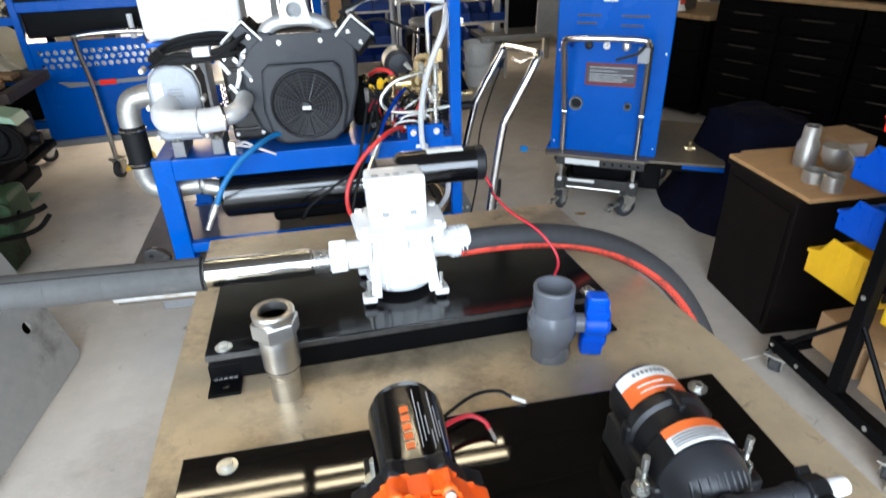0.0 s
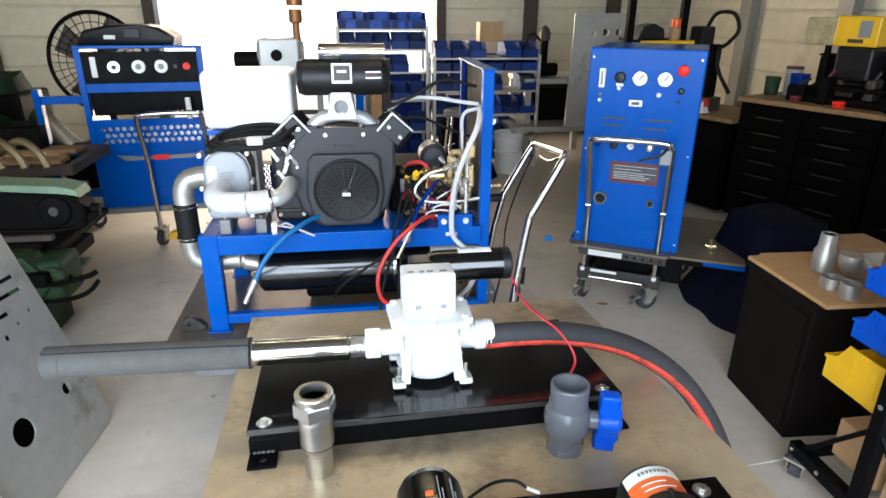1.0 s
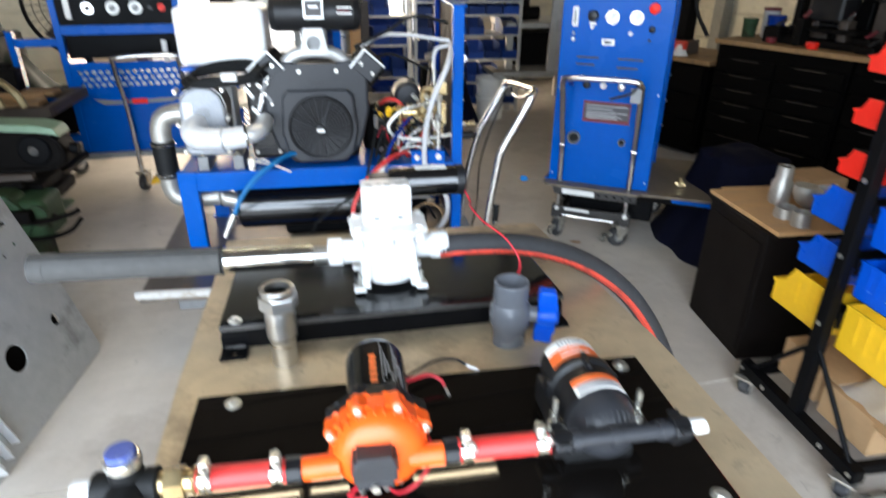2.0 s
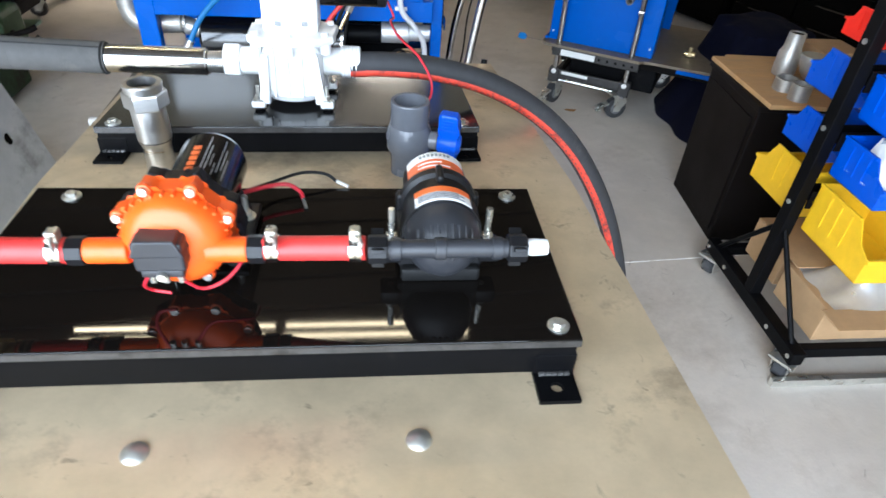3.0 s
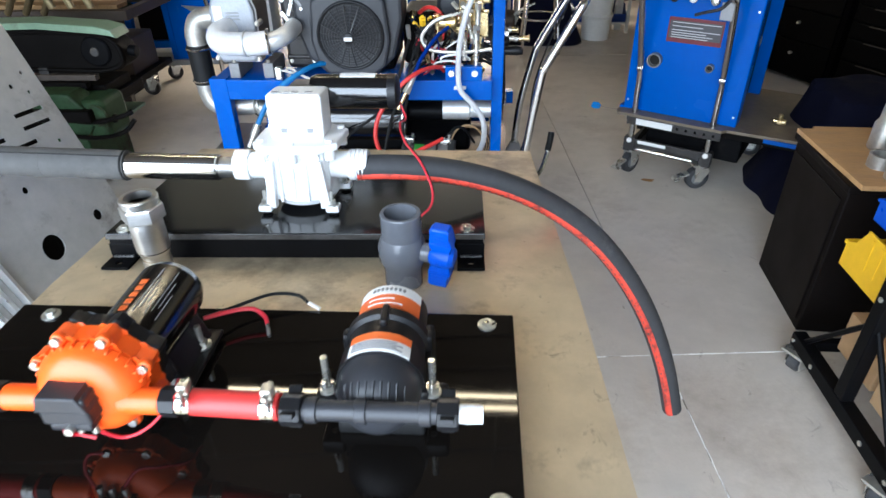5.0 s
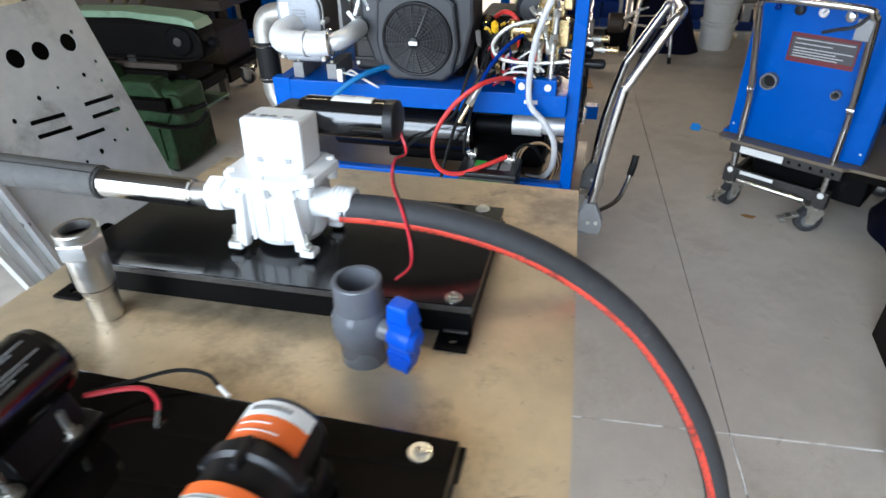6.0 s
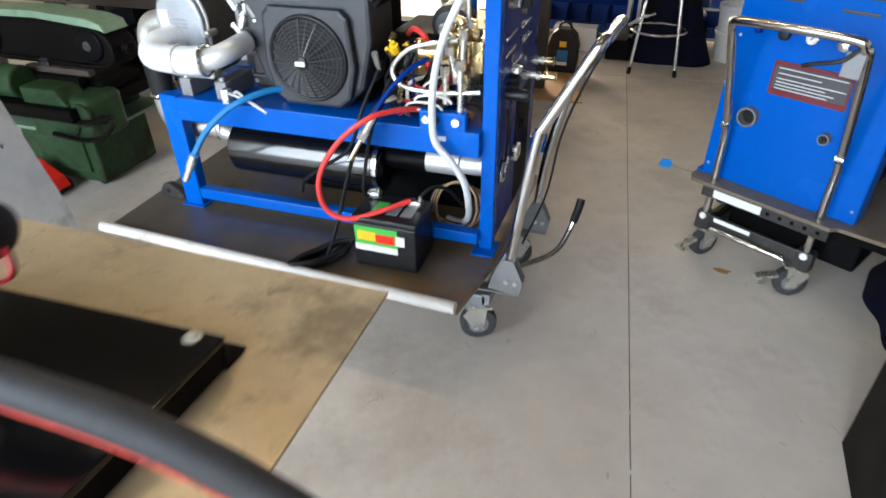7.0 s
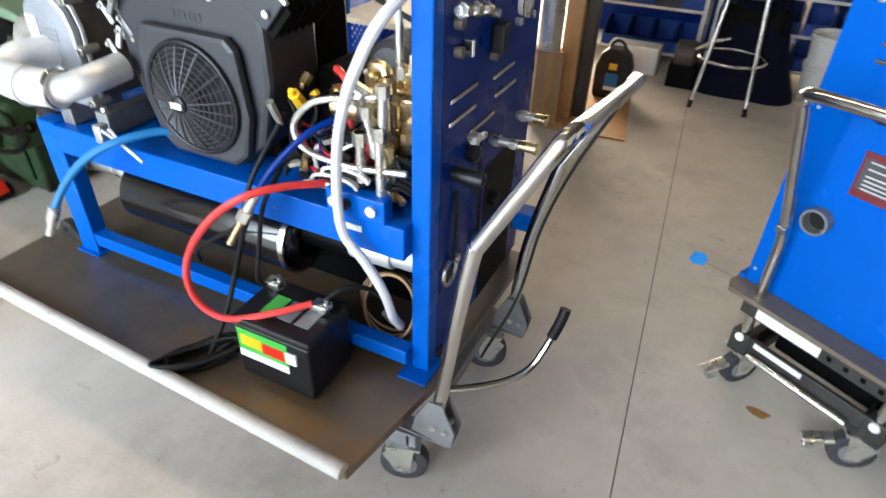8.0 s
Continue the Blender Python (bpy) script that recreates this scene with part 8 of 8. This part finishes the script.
part("red_base", box(B(), -0.66, -0.36, 0.06, 0.12, 0.86, 0.93, 0.008), RED_STRIPE, drill)
part("column", box(B(), -0.53, -0.42, 0.14, 0.26, 0.93, 1.36, 0.01), DARK, drill)
part("motor", box(B(), -0.66, -0.52, 0.12, 0.28, 1.26, 1.50, 0.02), BLACK_PLASTIC, drill)
part("chuck", cyl(B(), (-0.59, 0.2, 1.0), (-0.59, 0.2, 1.26), 0.05, seg=18, bev=0.01), STEEL, drill)
part("hose", sweep(B(), [(-0.56, 0.2, 1.48), (-0.48, 0.2, 1.60), (-0.32, 0.2, 1.60), (-0.26, 0.2, 1.48), (-0.33, 0.2, 1.38), (-0.42, 0.2, 1.30), (-0.38, 0.2, 1.15), (-0.25, 0.2, 0.98)], 0.016, seg=9), RUBBER_DARK, drill)
part("white_rail", sweep(B(), [(-0.72, 0.02, 0.93), (-0.71, 0.0, 0.85), (-0.55, -0.01, 0.845), (-0.42, 0.0, 0.86)], 0.012, seg=8), WHITE_LABEL, drill)
part("rag", drape(-0.46, -0.34, 0.02, 0.14, 0.815, 0.90, 5, 1.2, 12, 12), WHITE_LABEL, drill)
press = thing("drill_press", "yellow-headed drill press standing on the bench", "drill press", BENCH, -66.7, local=True)
part("head", box(B(), 0.50, 0.79, 0.18, 0.48, 1.40, 1.60, 0.012), YELLOW, press, "yellow drill press head")
part("belt_guard", box(B(), 0.28, 0.50, 0.20, 0.46, 1.40, 1.585, 0.01), mat("dirty_clear_plastic", (0.38, 0.32, 0.18), 0.35, var=0.4, scale=9), press)
part("label", box(B(), 0.66, 0.74, 0.176, 0.182, 1.46, 1.57), GREY_PRINT, press)
part("label", box(B(), 0.60, 0.70, 0.176, 0.182, 1.425, 1.45), COLUMN, press)
part("column", cyl(B(), (0.72, 0.40, 1.0), (0.72, 0.40, 1.40), 0.035, seg=18), STEEL, press)
part("column", cyl(B(), (0.42, 0.30, 1.0), (0.42, 0.30, 1.40), 0.022, seg=14), DARK, press)
part("spindle_box", box(B(), 0.53, 0.78, 0.2, 0.44, 1.17, 1.40, 0.02), BLACK_PLASTIC, press)
part("table_plate", box(B(), 0.46, 0.92, 0.16, 0.46, 1.10, 1.13, 0.006), DARK, press)
part("base", box(B(), 0.40, 0.98, 0.14, 0.52, 1.0, 1.05, 0.01), DARK, press)
clutter = random.Random(3)
for k in range(44):
    u = 0.12 + clutter.random() * 1.8
    w, h, d = 0.05 + 0.1 * clutter.random(), 0.05 + 0.16 * clutter.random(), 0.05 + 0.42 * clutter.random()
    ob = thing("bench_clutter", "small dark tool lying on the crowded bench", "tool", BENCH, -66.7, group="bench clutter", local=True)
    part("body", box(B(), u, u + w, d, d + 0.12, 1.0, 1.0 + h, 0.012), clutter.choice([BLACK_PLASTIC, DARK, DARK, DARK, COLUMN]), ob)
    part("handle", cyl(B(), (u + w / 2, d + 0.05, 1.0 + h), (u + w, d + 0.06, 1.05 + h), 0.012, seg=10), clutter.choice([BLACK_PLASTIC, BLACK_PLASTIC, DARK_RED, IRON]), ob)
for k in range(26):
    u = 0.30 + clutter.random() * 1.65
    w, h, d = 0.06 + 0.14 * clutter.random(), 0.12 + 0.24 * clutter.random(), 0.30 + 0.22 * clutter.random()
    ob = thing("bench_clutter", "dark tool case stacked at the back of the bench", "tool", BENCH, -66.7, group="bench clutter", local=True)
    part("body", box(B(), u, u + w, d, d + 0.13, 1.0, 1.0 + h, 0.014), clutter.choice([DARK, DARK, CHEST, COLUMN]), ob)
    part("lid", box(B(), u - 0.004, u + w + 0.004, d - 0.004, d + 0.134, 1.0 + h, 1.018 + h, 0.005), clutter.choice([DARK, CHEST, BLACK_PLASTIC]), ob)
for u, y, r, h, material, cap, label in ((0.14, 0.42, 0.06, 0.20, GREY_LIGHT, DARK_RED, "grey tub with a dark red lid on the bench"), (0.26, 0.30, 0.065, 0.16, BLUE_DARK, BLUE_DARK, "blue plastic tub on the bench"), (0.05, 0.30, 0.055, 0.12, GREEN, GREEN, "pale green bottle on the bench"), (0.36, 0.12, 0.04, 0.02, DARK_RED, DARK_RED, "red lid lying on the bench"), (0.70, 0.06, 0.04, 0.025, RED, RED, "red lid lying on the bench")):
    ob = thing("tub", label, "tub", BENCH, -66.7, local=True)
    part("body", lathe(B(), [(0, r * 0.9), (h, r)], (u, y, 1.0), (u, y, 2), 20), material, ob)
    part("lid", cyl(B(), (u, y, 1.0 + h), (u, y, 1.02 + h), r * 1.05, seg=20, bev=0.004), cap, ob)

# ---- right foreground: dark cabinet, blanket, bin stand ----
dark_cab = thing("dark_cabinet", "dark brown cabinet with a plywood board on top", "cabinet", (2.67, 3.07, 0), -3.5, local=True)
part("body", box(B(), -0.29, 0.30, -0.225, 0.225, 0.0, 0.585, 0.006), DARK_CAB, dark_cab)
part("side_panel", box(B(), -0.296, -0.29, -0.20, 0.20, 0.04, 0.55, 0.002), DARK_CAB, dark_cab)
part("top_edge", box(B(), -0.30, 0.31, -0.235, 0.235, 0.585, 0.61, 0.004), DARK_CAB, dark_cab)
ply = thing("plywood_board", "raw plywood board lying on the dark cabinet", "board", (2.67, 3.07, 0.61), -3.5, local=True)
part("board", prism(B(), [(-0.275, -0.26), (0.34, -0.245), (0.34, 0.26), (-0.235, 0.255), (-0.24, 0.225), (-0.30, 0.23)], 0.0, 0.018, None, 0.002), WOOD, ply)


def fitting(label, kind, at, r, h, turn=0.0):
    ob = thing("pipe_fitting", label, "pipe fitting", at, group="galvanised fittings")
    x, y, z = at
    if kind == "coupling":
        bm = lathe(B(), [(0, r * 0.9), (0.008, r), (h * 0.55, r), (h * 0.65, r * 0.78), (h * 0.95, r * 0.74), (h, r * 0.72), (h, r * 0.58), (h * 0.7, r * 0.58)], at, (x, y, z + 1), 28)
        part("body", bm, GALV, ob)
        part("bore", cyl(B(), (x, y, z + h * 0.95), (x, y, z + h * 0.97), r * 0.57, seg=22), DARK, ob)
    elif kind == "ring":
        bm = lathe(B(), [(0, r * 0.8), (0, r), (h, r), (h, r * 0.8), (0.0, r * 0.8)], at, (x, y, z + 1), 30)
        part("body", bm, GALV, ob)
    else:
        c, s = math.cos(math.radians(turn)), math.sin(math.radians(turn))
        pts = [(x + c * q, y + s * q, z + p) for q, p in ((-0.055, r), (-0.02, r * 1.05), (0.02, r * 1.5), (0.035, r * 2.1), (0.036, r * 2.5))]
        part("body", sweep(B(), pts, r * 0.92, seg=22), GALV, ob)
        part("collar", cyl(B(), pts[0], (x - c * 0.03, y - s * 0.03, z + r), r, seg=24, bev=0.003), GALV, ob)
        part("bore", cyl(B(), (x - c * 0.0565, y - s * 0.0565, z + r), pts[0], r * 0.75, seg=20), DARK, ob)


fitting("tall galvanised reducer standing on the plywood board", "coupling", (2.585, 3.125, 0.628), 0.043, 0.165)
fitting("galvanised pipe elbow lying on the plywood board", "elbow", (2.635, 3.02, 0.628), 0.048, 0, 200)
fitting("short galvanised ring on the plywood board", "ring", (2.507, 2.975, 0.628), 0.042, 0.045)
fitting("short steel coupling ring on the plywood board", "ring", (2.508, 2.882, 0.628), 0.036, 0.06)
fitting("galvanised pipe elbow lying on the plywood board", "elbow", (2.69, 2.90, 0.628), 0.045, 0, 230)
small_carton = thing("carton", "open cardboard carton on the plywood board", "box", (2.80, 3.2, 0.628))
part("box", box(B(), 2.72, 2.90, 3.12, 3.29, 0.628, 0.72, 0.002), CARDBOARD, small_carton)
part("paper", box(B(), 2.73, 2.85, 3.11, 3.118, 0.64, 0.70), WHITE_LABEL, small_carton)

blanket = thing("moving_blanket", "navy moving blanket draped over a low machine", "blanket", (2.9, 3.85, 0))
part("cloth", drape(2.57, 3.47, 3.55, 4.45, 0.03, 0.585, 9, 0.7, 48, 48, 0.22), NAVY, blanket)
part("machine", box(B(), 2.82, 3.16, 3.9, 4.22, 0.0, 0.50, 0.05), BLACK, blanket)

stand_rack = thing("bin_stand", "black steel double-sided stand holding plastic parts bins", "shelf", (2.6, 2.4, 0))
for x in (2.275, 3.05):
    part("base_rail", box(B(), x - 0.022, x + 0.022, 2.09, 2.70, 0.085, 0.135, 0.003), BLACK, stand_rack)
    part("post", box(B(), x - 0.02, x + 0.02, 2.375, 2.42, 0.135, 1.50, 0.003), BLACK, stand_rack)
    for y0 in (2.14, 2.65):
        part("brace", sweep(B(), [(x, y0, 0.13), (x, 2.398, 0.42)], 0.009, seg=8, smooth=False), BLACK, stand_rack)
    for y in (2.13, 2.66):
        caster(stand_rack, (x, y, 0), 0.032, 30, False)
    for y in (2.11, 2.24, 2.55, 2.68):
        part("rail_bolt", cyl(B(), (x - 0.026, y, 0.11), (x - 0.02, y, 0.11), 0.008, seg=8), ZINC, stand_rack)
    for z in (0.5, 0.75, 1.0, 1.25):
        part("post_bolt", cyl(B(), (x - 0.024, 2.398, z), (x - 0.018, 2.398, z), 0.008, seg=8), ZINC, stand_rack)
for y in (2.13, 2.66):
    part("cross_rail", box(B(), 2.297, 3.028, y - 0.015, y + 0.015, 0.09, 0.13, 0.003), BLACK, stand_rack)
part("foot_bar", box(B(), 2.22, 3.1, 2.075, 2.095, 0.0, 0.03, 0.002), ZINC, stand_rack)
LEVELS = (0.42, 0.62, 0.80, 0.97, 1.13, 1.29)
for z in LEVELS:
    for y in (2.372, 2.421):
        part("bin_rail", box(B(), 2.295, 3.03, y - 0.003, y + 0.003, z + 0.07, z + 0.13, 0.001), BLACK, stand_rack)
STOCK = {}
for name, label, material, w, d, h in (("yellow", "yellow plastic parts bin hung on the stand", YELLOW, 0.205, 0.27, 0.165), ("blue", "blue plastic parts bin hung on the stand", BLUE_PLASTIC, 0.14, 0.20, 0.125), ("red", "red plastic parts bin hung on the stand", RED, 0.105, 0.14, 0.085)):
    STOCK[name] = (material, label, w, d, h)
for z, colour in zip(LEVELS, ("yellow", "blue", "blue", "red", "red", "red")):
    material, label, w, d, h = STOCK[colour]
    n = int(0.72 / (w + 0.012))
    first = open_bin("parts_bin", label, material, w, d, h, colour + " stand bins")
    first.matrix_basis = pose(2.31 + w / 2, 2.366 - d, z)
    for k in range(1, n):
        copy_thing(first, pose(2.31 + w / 2 + k * (w + 0.012), 2.366 - d, z))
    for k in range(n):
        copy_thing(first, pose(2.31 + w / 2 + k * (w + 0.012), 2.428 + d, z, 0, 0, 180))
fill = random.Random(9)
for k in range(7):
    x, z = 2.36 + 0.09 * k, LEVELS[1 + k % 2]
    ob = thing("plastic_bag", "crumpled clear bag of parts in a bin", "bag", (x, 2.24, z + 0.03), group="bags of parts")
    part("bag", drape(x - 0.05, x + 0.06, 2.19, 2.33, z + 0.05, z + 0.15, 6, k, 12, 12), WHITE_LABEL, ob)
for x0, x1, y0, y1, h, label in ((2.36, 2.72, 2.42, 2.62, 0.15, "brown cardboard carton on the base of the stand"), (2.34, 2.78, 2.15, 2.38, 0.13, "open brown carton under the bins")):
    ob = thing("carton", label, "box", ((x0 + x1) / 2, (y0 + y1) / 2, 0.135))
    part("box", box(B(), x0, x1, y0, y1, 0.135, 0.135 + h, 0.003), CARDBOARD, ob)
    part("flap", box(B(), x0 - 0.02, x1, y0 - 0.09, y0, -0.002, 0.002, 0, Matrix.Translation((0, 0, 0.135 + h)) @ pose(0, 0, 0, 0, 0, 0)), CARDBOARD, ob)
wrap = thing("plastic_bag", "silvery plastic wrap lying on the carton", "bag", (2.56, 2.26, 0.27))
part("bag", drape(2.36, 2.80, 2.14, 2.38, 0.27, 0.33, 8, 4.0, 24, 16), ALU, wrap)

# ---- far floor behind the aisle ----
stool = thing("stool", "chrome shop stool with a foot ring", "stool", (1.70, 6.83, 0))
SC = Vector((1.70, 6.83, 0))
for a in (225, 315, 45, 135):
    d = Vector((math.cos(math.radians(a)), math.sin(math.radians(a)), 0))
    part("leg", sweep(B(), [SC + d * 0.235, SC + d * 0.15 + Vector((0, 0, 0.68))], 0.0125, seg=10, smooth=False), CHROME, stool)
    part("leg_tip", cyl(B(), SC + d * 0.237, SC + d * 0.230 + Vector((0, 0, 0.05)), 0.015, seg=10), RUBBER_DARK, stool)
part("foot_ring", ring(B(), SC + Vector((0, 0, 0.30)), (0, 0, 1), 0.20, 0.010, 36, 8), CHROME, stool)
part("seat", lathe(B(), [(0, 0.16), (0.01, 0.175), (0.04, 0.175), (0.055, 0.15), (0.058, 0.0)], SC + Vector((0, 0, 0.68)), SC + Vector((0, 0, 2)), 30), CART_GREY, stool)
heap = thing("moving_blanket", "navy blanket over a machine by the back shelves", "blanket", (1.95, 7.25, 0))
part("cloth", drape(1.44, 2.14, 6.95, 7.44, 0.03, 0.66, 8, 3.3), NAVY, heap)
part("machine", box(B(), 1.54, 1.96, 7.06, 7.34, 0, 0.56, 0.04), DARK, heap)
pail = thing("bucket", "two nested white plastic buckets on the floor", "bucket", (2.28, 7.26, 0))
part("pail", lathe(B(), [(0.0, 0.125), (0.003, 0.13), (0.20, 0.143), (0.21, 0.152), (0.235, 0.154), (0.235, 0.14), (0.2, 0.0)], (2.28, 7.26, 0), (2.28, 7.26, 1), 32), BUCKET, pail)
part("inner_pail", lathe(B(), [(0.235, 0.135), (0.39, 0.150), (0.40, 0.158), (0.425, 0.158), (0.425, 0.147), (0.30, 0.138), (0.30, 0.0)], (2.28, 7.26, 0), (2.28, 7.26, 1), 32), BUCKET, pail)
part("bail", ring(B(), (2.28, 7.26, 0.39), (0, 0.5, 1), 0.162, 0.003, 30, 5), ZINC, pail)
boxes = thing("carton", "tall brown cardboard box standing on the floor", "box", (0.74, 5.97, 0.011))
part("box", box(B(), -0.075, 0.075, -0.075, 0.075, 0.011, 0.43, 0.003, pose(0.76, 5.975, 0, 0, 0, 28)), CARDBOARD, boxes)
part("tape", box(B(), -0.02, 0.02, -0.0765, -0.0745, 0.011, 0.43, 0, pose(0.76, 5.975, 0, 0, 0, 28)), WOOD, boxes)
duct = thing("metal_duct", "upright silver duct tube standing on the box", "duct", (0.76, 5.975, 0.43))
part("duct", cyl(B(), (0.76, 5.975, 0.43), (0.76, 5.975, 1.15), 0.066, seg=26), STEEL, duct)
part("seam", box(B(), 0.757, 0.763, 5.906, 5.912, 0.43, 1.15), ZINC, duct)
for x, y, w, material, label in ((0.862, 6.10, 0.05, WOOD, "tall raw wooden plank standing upright"), (0.95, 6.13, 0.034, COLUMN, "dark brown steel post standing upright")):
    ob = thing("upright_post", label, "post", (x, y, 0.012), group="upright stock")
    part("post", box(B(), x - w, x + w, y - w, y + w, 0.012, 1.25, 0.006), material, ob)
mat_board = thing("floor_board", "thin brown hardboard sheet lying on the floor", "board", (0.95, 6.3, 0))
part("board", prism(B(), [(0.45, 5.84), (1.286, 5.913), (1.128, 6.89), (0.40, 6.80)], 0.0, 0.011, None, 0.001), WOOD, mat_board)
jug = thing("charger_case", "rounded black case with yellow and blue labels on the board", "case", (1.04, 6.52, 0.012))
bm = prism(B(), [(-0.10, 0.0), (0.10, 0.0), (0.112, 0.03), (0.115, 0.20), (0.09, 0.28), (0.045, 0.32), (-0.045, 0.32), (-0.09, 0.28), (-0.115, 0.20), (-0.112, 0.03)], 0.0, 0.11, Matrix.Translation((1.04, 6.50, 0.012)) @ XZ, 0.012)
case = part("case", bm, BLACK_PLASTIC, jug)
part("label", box(B(), 1.015, 1.065, 6.4965, 6.501, 0.205, 0.245), YELLOW, case)
part("label", box(B(), 1.0, 1.08, 6.4965, 6.501, 0.10, 0.18), BLUE_HOSE, case)
part("label", box(B(), 1.0, 1.08, 6.4965, 6.501, 0.07, 0.095), WHITE_LABEL, case)
part("handle", ring(B(), (1.04, 6.555, 0.33), (0, 1, 0), 0.045, 0.010, 24, 8), BLACK_PLASTIC, jug)
roll = thing("paper_box", "long white carton lying before the shelves", "box", (1.05, 7.25, 0))
part("box", box(B(), 0.86, 1.22, 7.16, 7.32, 0.0, 0.19, 0.006), WHITE_LABEL, roll)
odd = thing("chain_hoist", "dark rusty hoist lying by the shelves", "hoist", (1.42, 7.1, 0))
part("body", cyl(B(), (1.34, 7.05, 0.22), (1.48, 7.05, 0.22), 0.09, seg=20, bev=0.02), COLUMN, odd)
part("foot", box(B(), 1.32, 1.5, 6.98, 7.12, 0.0, 0.16, 0.01), DARK, odd)
part("lever", sweep(B(), [(1.45, 7.0, 0.26), (1.56, 6.98, 0.34), (1.66, 6.97, 0.38)], 0.012, seg=8), ZINC, odd)
